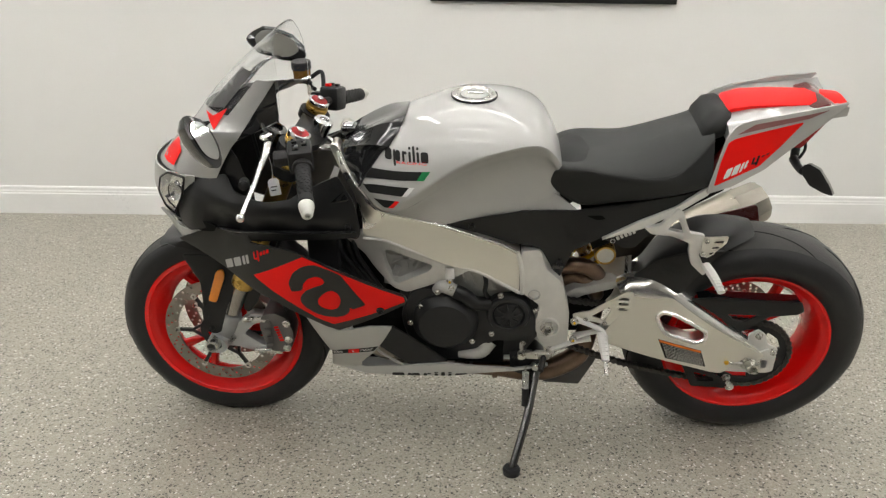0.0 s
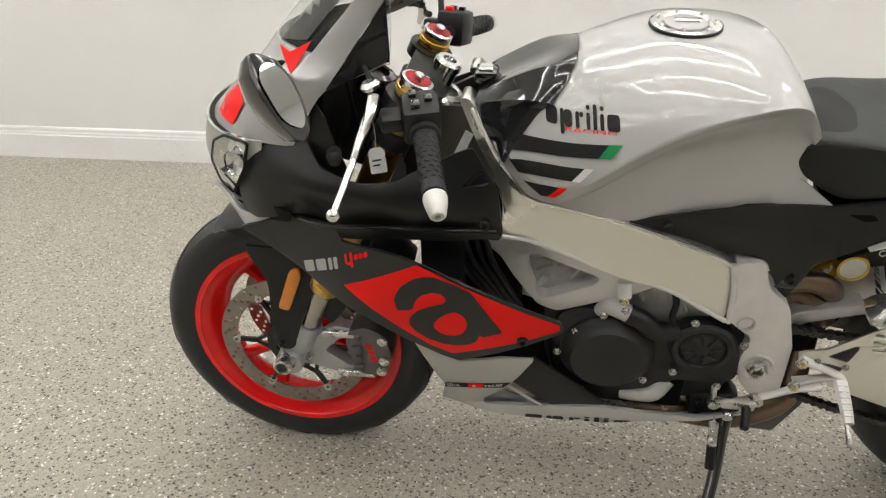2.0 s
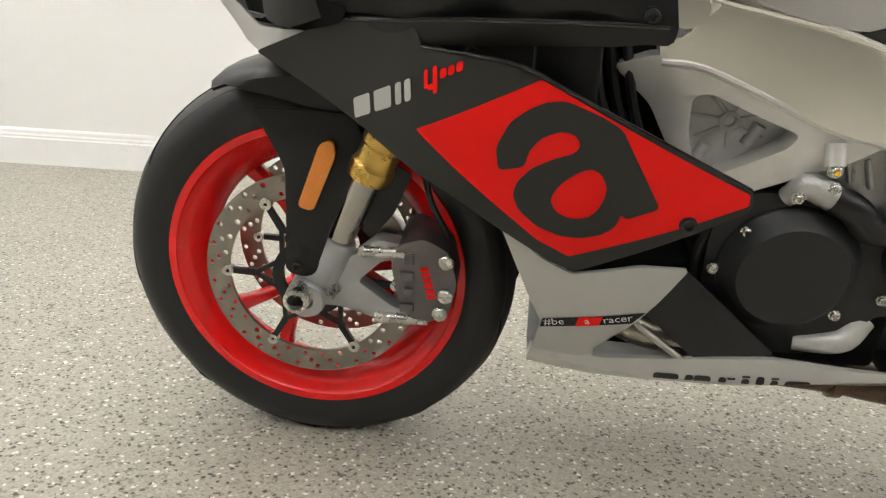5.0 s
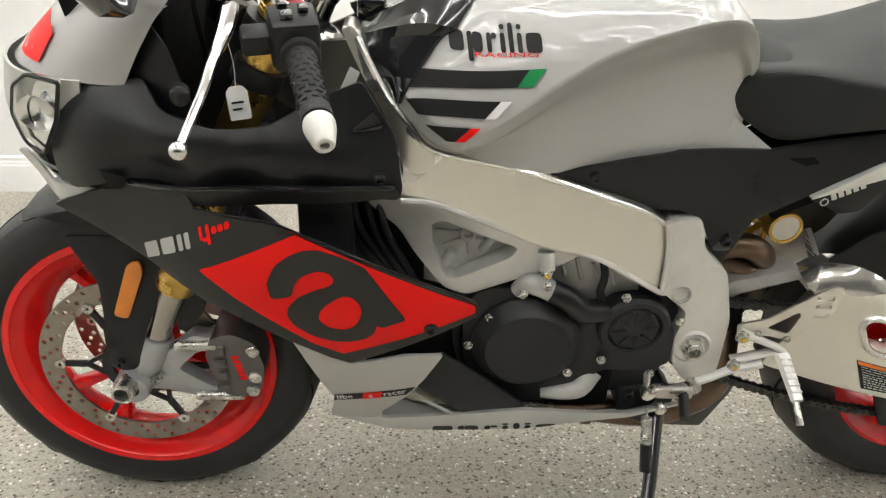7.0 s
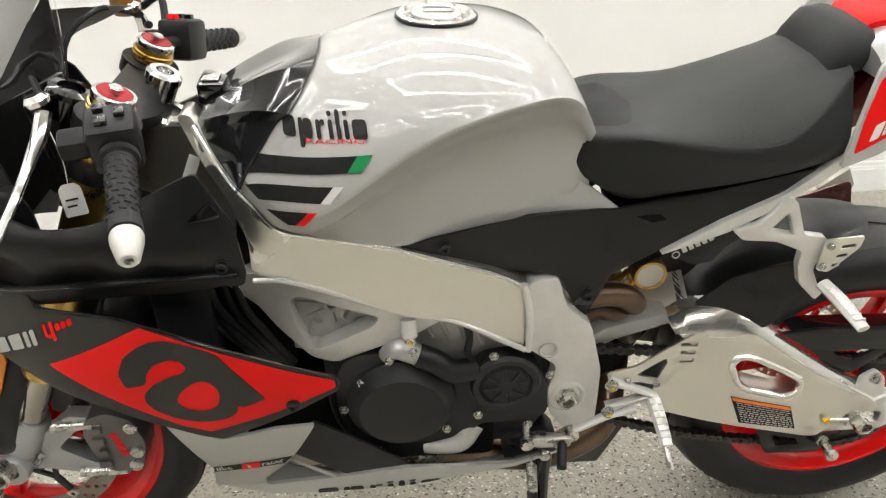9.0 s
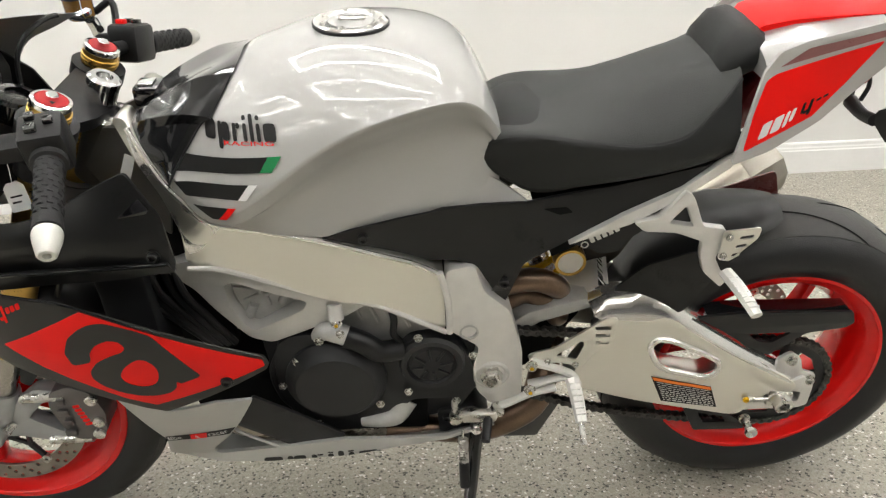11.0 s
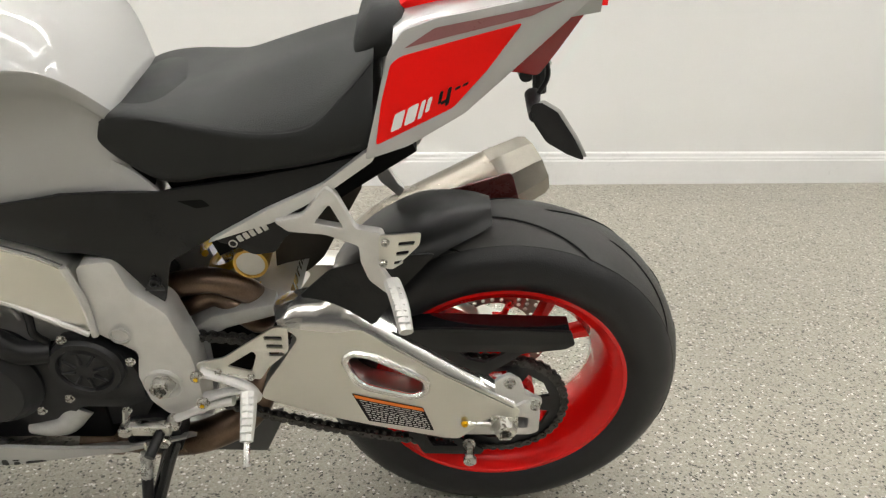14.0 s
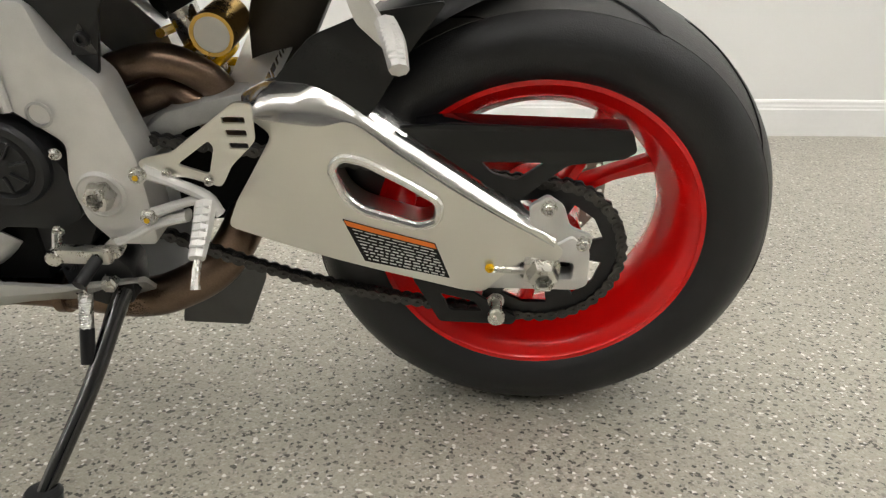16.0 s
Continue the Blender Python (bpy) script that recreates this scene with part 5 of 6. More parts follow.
# two plain dark blocks added to close see-through gaps in the engine bay
part("sump_filler", box((-0.29, -0.125, 0.275), (0.12, 0.125, 0.42), 0.01), M_DARK, eng, "dark filler block in the sump space")
part("intake_filler", box((-0.29, -0.115, 0.48), (-0.20, 0.115, 0.72), 0.01), M_DARK, eng, "dark filler block added behind the side fairing")
part("front_cylinder_head", skin(rounded([(-0.225, 0.52), (-0.20, 0.655), (-0.12, 0.665), (-0.03, 0.60), (-0.04, 0.52), (-0.12, 0.49)], 0.015), -0.100, 0.20, 0, bevel=0.01), M_ENGINE, eng, "cast cylinder head")
part("rear_cylinder_head", skin(rounded([(0.00, 0.50), (-0.01, 0.62), (0.05, 0.70), (0.13, 0.68), (0.14, 0.52)], 0.015), -0.095, 0.19, 0, bevel=0.01), M_ENGINE, eng)
part("cylinder_block", skin(rounded([(-0.055, 0.505), (-0.040, 0.560), (0.000, 0.604), (0.060, 0.592), (0.118, 0.560), (0.132, 0.512), (0.060, 0.490)], 0.010), -0.122, 0.03, 0, bevel=0.005), M_ENGINE, eng, "bare cast cylinder block")
for k in range(4):
    part("block_rib", tube([(0.000 + 0.026 * k, -0.123, 0.582 - 0.008 * k), (0.012 + 0.026 * k, -0.126, 0.545 - 0.006 * k)], 0.0035, 8, 0), M_ENGINE, eng)
part("breather_hose", tube([(0.058, -0.138, 0.592), (0.066, -0.146, 0.560), (0.064, -0.146, 0.530), (0.074, -0.140, 0.508)], 0.006, 10), M_PLASTIC, eng, "thin black breather hose")
hc = new("head_cover")
hc.parent = bike
part("cover_face", skin(rounded([(-0.198, 0.575), (-0.188, 0.655), (-0.10, 0.640), (-0.055, 0.606), (-0.13, 0.545), (-0.16, 0.540)], 0.012), -0.112, 0.016, 0, bevel=0.004), M_ENGINE, hc, "ribbed cast cam cover")
part("cover_boss", lathe([(0.006, 0), (0.012, 0), (0.0125, 0.006), (0.009, 0.008), (0.006, 0.006)], (-0.138, -0.112, 0.606), 20, True, (0, -1, 0)), M_ENGINE, hc)
for k in range(7):
    a = 2 * math.pi * k / 7 + 0.3
    p0 = Vector((-0.138 + 0.012 * math.cos(a), -0.114, 0.606 + 0.012 * math.sin(a)))
    p1 = Vector((-0.138 + 0.05 * math.cos(a), -0.112, 0.606 + 0.034 * math.sin(a)))
    part("cover_rib", tube([p0, p1], 0.003, 8, 0), M_ENGINE, hc)
for u, w in ((-0.165, 0.563), (-0.108, 0.590)):
    part("cover_post", tube([(u - 0.006, -0.112, w - 0.012), (u + 0.006, -0.114, w + 0.014)], 0.008, 12, 0), M_ENGINE, hc)
case = rounded([(-0.138, 0.470), (-0.128, 0.512), (-0.100, 0.528), (-0.030, 0.530), (0.020, 0.512), (0.058, 0.472), (0.090, 0.512), (0.130, 0.518), (0.172, 0.500), (0.196, 0.450), (0.200, 0.388), (0.165, 0.372), (0.090, 0.372), (0.060, 0.330), (0.020, 0.302), (-0.060, 0.298), (-0.110, 0.330), (-0.136, 0.400)], 0.012)
part("clutch_side_case", skin(case, -0.142, 0.030, 0, bevel=0.006), M_COVER, eng, "black painted engine side case")
alt = new("alternator_cover")
alt.parent = bike
part("cover_shell", lathe([(0.0, -0.024), (0.055, -0.024), (0.066, -0.022), (0.072, -0.016), (0.076, -0.010), (0.082, -0.006), (0.086, 0.0), (0.086, 0.012)], (-0.037, -0.148, 0.430), 64), M_COVER, alt, "round black alternator cover", sharp=25)
sp = new("sprocket_cover")
sp.parent = bike
part("cover_shell", lathe([(0.0, -0.008), (0.034, -0.008), (0.040, -0.004), (0.043, -0.009), (0.052, -0.009), (0.056, -0.002), (0.056, 0.012)], (0.126, -0.148, 0.465), 48), M_COVER, sp, "round black finned sprocket cover", sharp=25)
for k in range(8):
    a = radians(180 + k * 45 + 10)
    part("fin", tube([(0.126 + 0.014 * math.cos(a), -0.158, 0.465 + 0.014 * math.sin(a)), (0.126 + 0.036 * math.cos(a), -0.156, 0.465 + 0.036 * math.sin(a))], 0.0028, 8, 0, flat=0.8), M_COVER, sp)
for u, w in ((-0.037, 0.502), (-0.098, 0.480), (-0.128, 0.425), (-0.075, 0.330), (0.035, 0.372), (0.085, 0.400), (0.104, 0.523), (0.168, 0.374), (0.195, 0.480)):
    bolt(u, -0.150, w, 0.006, M_STEEL, eng)
part("coolant_elbow", tube([(-0.060, -0.140, 0.525), (-0.045, -0.150, 0.545), (-0.024, -0.152, 0.540), (-0.006, -0.152, 0.530)], [0.012, 0.016, 0.017, 0.016], 16, 4), M_ENGINE, eng, "cast coolant elbow")
bolt(-0.055, -0.163, 0.535, 0.006, M_STEEL, eng)
bolt(-0.020, -0.166, 0.552, 0.006, M_STEEL, eng)
part("coolant_hose", tube([(-0.012, -0.152, 0.533), (0.015, -0.156, 0.522), (0.040, -0.152, 0.498), (0.075, -0.140, 0.490)], 0.0185, 16, 5), M_PLASTIC, eng, "black coolant hose")
part("frame_bolt_tab", tube([(-0.026, -0.150, 0.600), (-0.024, -0.160, 0.576)], 0.012, 14, 0), M_CAST, eng)
bolt(-0.024, -0.163, 0.572, 0.007, M_STEEL, eng)
part("paint_mark", lathe([(0.0, 0.0), (0.003, 0.0), (0.003, 0.0012), (0, 0.0012)], (-0.024, -0.172, 0.572), 10), M_YELLOW, eng)
part("water_pump", tube([(0.000, -0.135, 0.318), (0.030, -0.140, 0.322), (0.060, -0.138, 0.330), (0.075, -0.12, 0.35)], [0.013, 0.015, 0.019, 0.026], 18, 4), M_ENGINE, eng, "cast water pump outlet")
part("oil_line", tube([(-0.12, -0.125, 0.50), (-0.145, -0.13, 0.44), (-0.135, -0.13, 0.38), (-0.12, -0.12, 0.34)], 0.007, 10), M_PLASTIC, eng)
for k in range(5):
    part("wiring_hose", tube([(-0.345 + 0.018 * k, -0.11 - 0.008 * (k % 3), 0.70), (-0.33 + 0.018 * k, -0.14 + 0.01 * (k % 2), 0.63), (-0.29 + 0.014 * k, -0.13, 0.57), (-0.24 + 0.010 * k, -0.12, 0.50)], 0.006 + 0.002 * (k % 2), 8), M_PLASTIC, eng)
part("radiator", box((-0.375, -0.165, 0.42), (-0.30, 0.165, 0.705), 0.006), M_COVER, bike, "black radiator behind the fairing")
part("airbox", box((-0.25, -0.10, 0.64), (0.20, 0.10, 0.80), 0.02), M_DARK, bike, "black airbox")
part("horn", lathe([(0.0, -0.01), (0.025, -0.008), (0.030, 0.0), (0.022, 0.015), (0, 0.015)], (-0.33, -0.13, 0.675), 20), M_ENGINE, bike)

# ---- exhaust ----
exh = new("exhaust")
exh.parent = bike
part("front_header", tube([(-0.26, -0.10, 0.34), (-0.22, -0.13, 0.315), (-0.15, -0.135, 0.300), (-0.08, -0.11, 0.270), (0.03, -0.080, 0.226)], 0.021, 18, 5), M_TITAN, exh, "stainless header pipe")
part("collector", tube([(0.02, -0.078, 0.224), (0.10, -0.076, 0.222), (0.20, -0.072, 0.212), (0.27, -0.068, 0.230), (0.33, -0.05, 0.268), (0.36, 0.02, 0.32), (0.38, 0.08, 0.38)], [0.022, 0.025, 0.029, 0.030, 0.030, 0.030, 0.030], 20, 5), M_PIPE, exh, "heat-stained collector pipe")
part("clamp", lathe([(0.024, 0), (0.031, 0), (0.031, 0.014), (0.024, 0.014)], (0.092, -0.076, 0.222), 24, True, (1, 0, 0)), M_PIPE, exh)
for k, (a, b) in enumerate((((0.235, -0.05, 0.545), (0.300, -0.055, 0.562)), ((0.25, -0.04, 0.50), (0.30, -0.03, 0.515)))):
    part("rear_header", tube([a, b, (0.345, -0.045, 0.540 - 0.05 * k), (0.362, -0.02, 0.500 - 0.05 * k), (0.36, 0.03, 0.43)], 0.021, 18, 5), M_PIPE, exh, "heat-stained rear header")
ax0, ax1 = Vector((0.50, 0.14, 0.475)), Vector((0.845, 0.272, 0.600))
dx = (ax1 - ax0).normalized()
sh = [(0.034, 0.0), (0.050, 0.03), (0.062, 0.07), (0.065, 0.10), (0.065, 0.30)]
part("silencer_body", lathe(sh, ax0, 24, axis=dx), M_TITAN, exh, "brushed titanium silencer", sharp=50)
part("end_cap", lathe([(0.066, 0.30), (0.067, 0.304), (0.062, 0.375), (0.056, 0.388), (0.040, 0.388), (0.036, 0.36), (0, 0.36)], ax0, 10, axis=dx), mat("grey_end_cap", (0.34, 0.32, 0.28), 0.38, metal=0.9), exh, "grey silencer end cap", sharp=20)
for k in range(4):
    a = 2 * math.pi * k / 4 + 0.4
    n1 = dx.orthogonal().normalized()
    n2 = dx.cross(n1)
    n = n1 * math.cos(a) + n2 * math.sin(a)
    p = ax0 + dx * 0.318 + n * 0.0615
    bolt(p.x, p.y, p.z, 0.004, M_STEEL, exh, n)
part("heat_guard", skin(rounded([(0.60, 0.60), (0.78, 0.665), (0.80, 0.60), (0.64, 0.54)], 0.012), 0.118, 0.006, 0, bevel=0.002), mat("maroon_guard", (0.10, 0.018, 0.015), 0.25, coat=0.6), exh)

# ---- side panels, seat, tail ----
F_SIDE = field([(-0.05, 0.712, -0.144), (0.027, 0.721, -0.142), (0.125, 0.664, -0.128), (0.06, 0.686, -0.134), (0.2, 0.645, -0.120), (0.248, 0.602, -0.115), (0.28, 0.75, -0.112), (0.54, 0.815, -0.128), (0.35, 0.69, -0.126), (0.13, 0.71, -0.134), (0.15, 0.755, -0.126)])
side = [(-0.056, 0.714), (0.010, 0.733), (0.076, 0.746), (0.150, 0.754), (0.273, 0.752), (0.400, 0.780), (0.545, 0.820), (0.500, 0.782), (0.344, 0.692), (0.275, 0.645), (0.250, 0.560), (0.238, 0.570), (0.200, 0.644), (0.165, 0.660), (0.125, 0.664), (0.06, 0.686)]
for mir in (False, True):
    p = part("side_panel", skin(rounded(side, 0.008), F_SIDE, 0.006, 0.03, bevel=0.0015, mirror=mir), M_MATT, bike, "matt black side panel")
    if not mir:
        for u, w in ((0.027, 0.718), (0.246, 0.606)):
            bolt(u, F_SIDE(u, w) - 0.0005, w, 0.0075, M_PLASTIC, p, name="screw")
        # flat patch on the panel face, a recess's shade painted in near-black
        part("panel_dark_patch", skin(rounded([(0.300, 0.742), (0.335, 0.746), (0.345, 0.738), (0.325, 0.733)], 0.003), up1(F_SIDE, 0.0008), 0.001, 0), M_DARK, p)
        part("panel_dark_patch", skin(rounded([(0.225, 0.585), (0.247, 0.625), (0.258, 0.588)], 0.004), up1(F_SIDE, 0.0006), 0.0008, 0), M_GLOSS, p)
SEAT = [(0.200, 0.085, 0.813, 0.090, 0.840, 0.846), (0.240, 0.096, 0.786, 0.112, 0.862, 0.856), (0.290, 0.104, 0.765, 0.126, 0.868, 0.864), (0.360, 0.118, 0.782, 0.137, 0.862, 0.884), (0.430, 0.126, 0.797, 0.140, 0.857, 0.913), (0.490, 0.130, 0.811, 0.137, 0.868, 0.936), (0.530, 0.130, 0.824, 0.126, 0.905, 0.946), (0.566, 0.124, 0.832, 0.104, 0.942, 0.952)]
side_rings, top_rings = [], []
for u, vb, wb, vc, wc, wt in spline(SEAT, 5):
    q = spline([(vb - 0.03, wb - 0.004), (vb, wb), (vb + 0.010, wb + 0.35 * (wc - wb)), (vc, wc - 0.010), (vc - 0.006, wc)], 3)
    side_rings.append([(u, -v, w) for v, w in q] + [(u, v, w) for v, w in q[::-1]])
    q = spline([(vc - 0.004, wc - 0.006), (vc - 0.006, wc), (vc * 0.82, wc + 0.30 * (wt - wc) + 0.004), (vc * 0.45, wc + 0.85 * (wt - wc) + 0.003), (0, wt)], 3)
    top_rings.append([(u, -v, w) for v, w in q] + [(u, v, w) for v, w in q[-2::-1]])
seat = new("seat")
seat.parent = bike
part("seat_side", loft(side_rings), M_SEAT, seat, "smooth black vinyl seat side", sharp=50)
part("seat_top", loft(top_rings), M_SEATTOP, seat, "grained dark grey vinyl seat top", sharp=50)
for s in (0, -1):
    part("seat_piping", tube([r[1 if s == 0 else -2] for r in top_rings][2:], 0.0022, 6, 0), M_SEAT, seat)
hump = []
for u, vb, wb, wt in ((0.537, 0.058, 0.920, 0.938), (0.543, 0.072, 0.920, 0.968), (0.562, 0.078, 0.928, 0.992), (0.590, 0.078, 0.940, 0.997), (0.608, 0.070, 0.950, 0.988), (0.618, 0.060, 0.960, 0.972)):
    q = spline([(vb, wb), (vb + 0.006, wb + 0.4 * (wt - wb)), (vb * 0.8, wb + 0.9 * (wt - wb)), (0, wt)], 3)
    hump.append([(u, -v, w) for v, w in q] + [(u, v, w) for v, w in q[-2::-1]])
part("bolster", loft(hump), M_SEAT, seat, "padded black bolster", sharp=60)
F_TAIL = field([(0.557, 0.845, -0.147), (0.60, 0.93, -0.128), (0.66, 0.88, -0.130), (0.738, 0.99, -0.116), (0.82, 1.03, -0.104), (0.61, 0.985, -0.118), (0.72, 0.935, -0.116)])
M_FADE = mat("faded_red_grey_decal", (0.26, 0.10, 0.10), 0.3, coat=0.8)
tail = new("tail_unit")
tail.parent = bike
tl = rounded([(0.556, 0.828), (0.568, 0.880), (0.584, 0.955), (0.603, 0.982), (0.640, 0.996), (0.735, 1.018), (0.832, 1.035), (0.822, 1.022), (0.755, 0.955), (0.722, 0.922), (0.680, 0.884), (0.610, 0.845)], 0.006)
rd = rounded([(0.570, 0.847), (0.577, 0.900), (0.588, 0.944), (0.600, 0.953), (0.742, 0.994), (0.704, 0.936), (0.665, 0.892)], 0.005)
for mir in (False, True):
    part("tail_side", skin(tl, F_TAIL, 0.006, 0.03, bevel=0.0018, mirror=mir), M_SILVER, tail, "silver tail side panel")
    part("tail_decal", skin(rd, up1(F_TAIL, 0.001), 0.0006, 0.03, mirror=mir), M_RED, tail, "bright red tail decal")
    part("tail_shade", skin(rounded([(0.604, 0.962), (0.640, 0.986), (0.790, 1.020), (0.752, 1.002)], 0.003), up1(F_TAIL, 0.001), 0.0006, 0.03, mirror=mir), M_FADE, tail)
bars("tail_lettering", MODEL_WORD, (0.588, 0.863), 0.029, 25, 0.5, up1(F_TAIL, 0.002), M_PAPER, tail, "pale slanted wordmark blocks", 0.62)
bars("tail_numeral", [(0, 0.18, 0.3, 1), (0.16, 0.34, 0.2, 0.4), (0.42, 0.2, 0, 1), (0.8, 0.3, 0.65, 0.8), (1.2, 0.3, 0.65, 0.8)], (0.644, 0.889), 0.026, 25, 0.5, up1(F_TAIL, 0.002), M_INK, tail, "", 0.72)
rg = []
for u, v1, w1, wt in ((0.590, 0.112, 0.960, 0.982), (0.64, 0.112, 0.988, 0.999), (0.70, 0.110, 1.002, 1.006), (0.78, 0.104, 1.014, 1.010), (0.835, 0.098, 1.023, 1.011)):
    rg.append([(u, -v1, w1 - 0.02), (u, -v1, w1), (u, -v1 * 0.9, w1 + 0.3 * (wt - w1)), (u, -v1 * 0.5, wt), (u, 0, wt + 0.004), (u, v1 * 0.5, wt), (u, v1 * 0.9, w1 + 0.3 * (wt - w1)), (u, v1, w1), (u, v1, w1 - 0.02)])
part("tail_top", loft(rg), M_SILVERGREY, tail, "grey-silver tail top")
rg = []
for u, v1, wt in ((0.588, 0.040, 0.984), (0.604, 0.052, 1.000), (0.640, 0.058, 1.009), (0.70, 0.058, 1.013), (0.80, 0.052, 1.015), (0.856, 0.042, 1.012)):
    rg.append([(u, -v1, wt - 0.018), (u, -v1, wt - 0.004), (u, -v1 * 0.8, wt + 0.001), (u, 0, wt + 0.004), (u, v1 * 0.8, wt + 0.001), (u, v1, wt - 0.004), (u, v1, wt - 0.018)])
part("seat_cover", loft(rg), M_RED, tail, "bright red single-seat cover")
part("tail_underside", skin([(0.56, 0.83), (0.62, 0.86), (0.70, 0.905), (0.76, 0.955), (0.82, 1.015), (0.80, 1.02), (0.62, 0.96)], -0.075, 0.150, 0, bevel=0.005), mat("maroon_lamp_housing", (0.13, 0.012, 0.012), 0.2, coat=0.8), tail, "dark red tail lamp housing")
part("tail_lamp", skin(rounded([(0.690, 0.912), (0.748, 0.908), (0.777, 0.904), (0.800, 0.940), (0.835, 1.000), (0.780, 1.000)], 0.006), -0.052, 0.104, 0, bevel=0.006), mat("red_lamp_plastic", (0.33, 0.015, 0.018), 0.15, coat=0.8), tail, "deep red tail lamp")
for s in (-1, 1):
    sig = new("turn_signal")
    sig.parent = bike
    part("stalk", tube([(0.775, s * 0.035, 0.870), (0.772, s * 0.075, 0.868), (0.770, s * 0.11, 0.874)], [0.011, 0.009, 0.009], 12, 4), M_PLASTIC, sig)
    ring = []
    for t, r in ((0, 0.007), (0.12, 0.014), (0.35, 0.0185), (0.7, 0.0115), (0.92, 0.005), (1.0, 0.002)):
        c = Vector((0.766, s * 0.125, 0.888)).lerp(Vector((0.826, s * 0.155, 0.840)), t)
        r *= 1.1
        ring.append([tuple(c + Vector((0.6 * r * math.cos(a), 0.55 * r * math.cos(a) * s, 1.15 * r * math.sin(a)))) for a in (2 * math.pi * k / 16 for k in range(16))])
    part("shell", loft(ring), M_PLASTIC, sig, "black pointed indicator shell")
    ring2 = [[tuple(Vector(p) + Vector((0.0035, -s * 0.002, 0.0025))) for p in r] for r in ring[1:]]
    part("lens", loft(ring2), mat("clear_indicator_lens", (0.5, 0.5, 0.48), 0.12, coat=0.8) if s < 0 else bpy.data.materials["clear_indicator_lens"], sig, "clear indicator lens")
    part("cable", tube([(0.785, s * 0.03, 0.93), (0.792, s * 0.04, 0.90), (0.780, s * 0.05, 0.878)], 0.0035, 8), M_PLASTIC, sig)
part("plate_hanger", tube([(0.77, 0.0, 0.945), (0.785, 0.0, 0.90), (0.79, 0.0, 0.86)], 0.010, 10, 3), M_PLASTIC, bike)

# subframe strip, electronics box, passenger peg
part("subframe_rail", skin(rounded([(0.338, 0.690), (0.420, 0.742), (0.499, 0.784), (0.556, 0.832), (0.572, 0.840), (0.565, 0.820), (0.500, 0.768), (0.430, 0.725)], 0.004), -0.138, 0.012, 0, bevel=0.003), M_CAST, bike, "grey subframe rail")
box_bm = skin(rounded([(0.345, 0.682), (0.430, 0.735), (0.500, 0.775), (0.50, 0.735), (0.44, 0.690), (0.425, 0.665), (0.395, 0.660), (0.375, 0.672)], 0.006), -0.122, 0.10, 0, bevel=0.003)
cbox = part("control_unit", box_bm, M_MATT, bike, "black electronics box")
bars("box_lettering", [(i * 0.85, 0.6, 0, 0.85) for i in range(5)], (0.378, 0.682), 0.012, 28, 0.0, lambda u, w: -0.1232, M_CAST, cbox)
part("box_emblem", lathe([(0.0045, 0), (0.0062, 0), (0.0062, 0.001), (0.0045, 0.001)], (0.368, -0.123, 0.679), 20, True), M_CAST, cbox)
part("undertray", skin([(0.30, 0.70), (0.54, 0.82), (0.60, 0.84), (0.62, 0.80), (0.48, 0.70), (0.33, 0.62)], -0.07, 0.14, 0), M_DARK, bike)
pegp = new("passenger_peg")
pegp.parent = bike
arm = rounded([(0.432, 0.732), (0.470, 0.740), (0.503, 0.785), (0.516, 0.775), (0.540, 0.722), (0.576, 0.716), (0.580, 0.702), (0.570, 0.662), (0.588, 0.630), (0.600, 0.622), (0.590, 0.604), (0.556, 0.636), (0.545, 0.668), (0.544, 0.694), (0.500, 0.712), (0.450, 0.716)], 0.006)
hole = rounded([(0.485, 0.730), (0.507, 0.760), (0.525, 0.722)], 0.005)
part("hanger", skin(arm, -0.146, 0.014, 0, [hole[::-1]], bevel=0.004), M_CAST, pegp, "grey cast peg hanger")
hs = [rounded([(0.598 - k * 0.003, 0.706 - 0.016 * k), (0.620 - k * 0.008, 0.709 - 0.016 * k), (0.619 - k * 0.008, 0.702 - 0.016 * k), (0.597 - k * 0.003, 0.699 - 0.016 * k)], 0.002)[::-1] for k in range(3)]
part("heel_plate", skin(rounded([(0.571, 0.716), (0.628, 0.721), (0.626, 0.702), (0.590, 0.660), (0.571, 0.664)], 0.005), -0.152, 0.003, 0, hs), M_BRUSH, pegp, "slotted alloy heel plate")
for u, w in ((0.580, 0.706), (0.577, 0.672)):
    bolt(u, -0.153, w, 0.005, M_STEEL, pegp)
part("far_hanger", skin(arm, -0.146, 0.014, 0, [hole[::-1]], bevel=0.004, mirror=True), M_CAST, pegp)
part("far_heel_plate", skin(rounded([(0.571, 0.716), (0.628, 0.721), (0.626, 0.702), (0.590, 0.660), (0.571, 0.664)], 0.005), -0.152, 0.003, 0, hs, mirror=True), M_BRUSH, pegp)
peg_path = [(0.588, -0.152, 0.640), (0.600, -0.190, 0.632), (0.610, -0.236, 0.620)]
part("peg", tube(peg_path, [0.012, 0.0125, 0.010], 8, 3, flat=0.7), M_CAST, pegp, "grey cast folding peg")
for k in range(7):
    p = Vector(peg_path[0]).lerp(Vector(peg_path[2]), 0.2 + 0.11 * k)
    part("peg_tooth", tube([p + Vector((-0.008, -0.002, 0.006)), p + Vector((0.008, -0.002, 0.007))], 0.0022, 6, 0), M_CAST, pegp)

# rear shock and swingarm
shock = new("rear_shock")
shock.parent = bike
s0, s1 = Vector((0.308, 0.020, 0.605)), Vector((0.366, 0.020, 0.440))
ds = (s1 - s0)
n1 = ds.normalized().orthogonal()
n2 = ds.normalized().cross(n1)
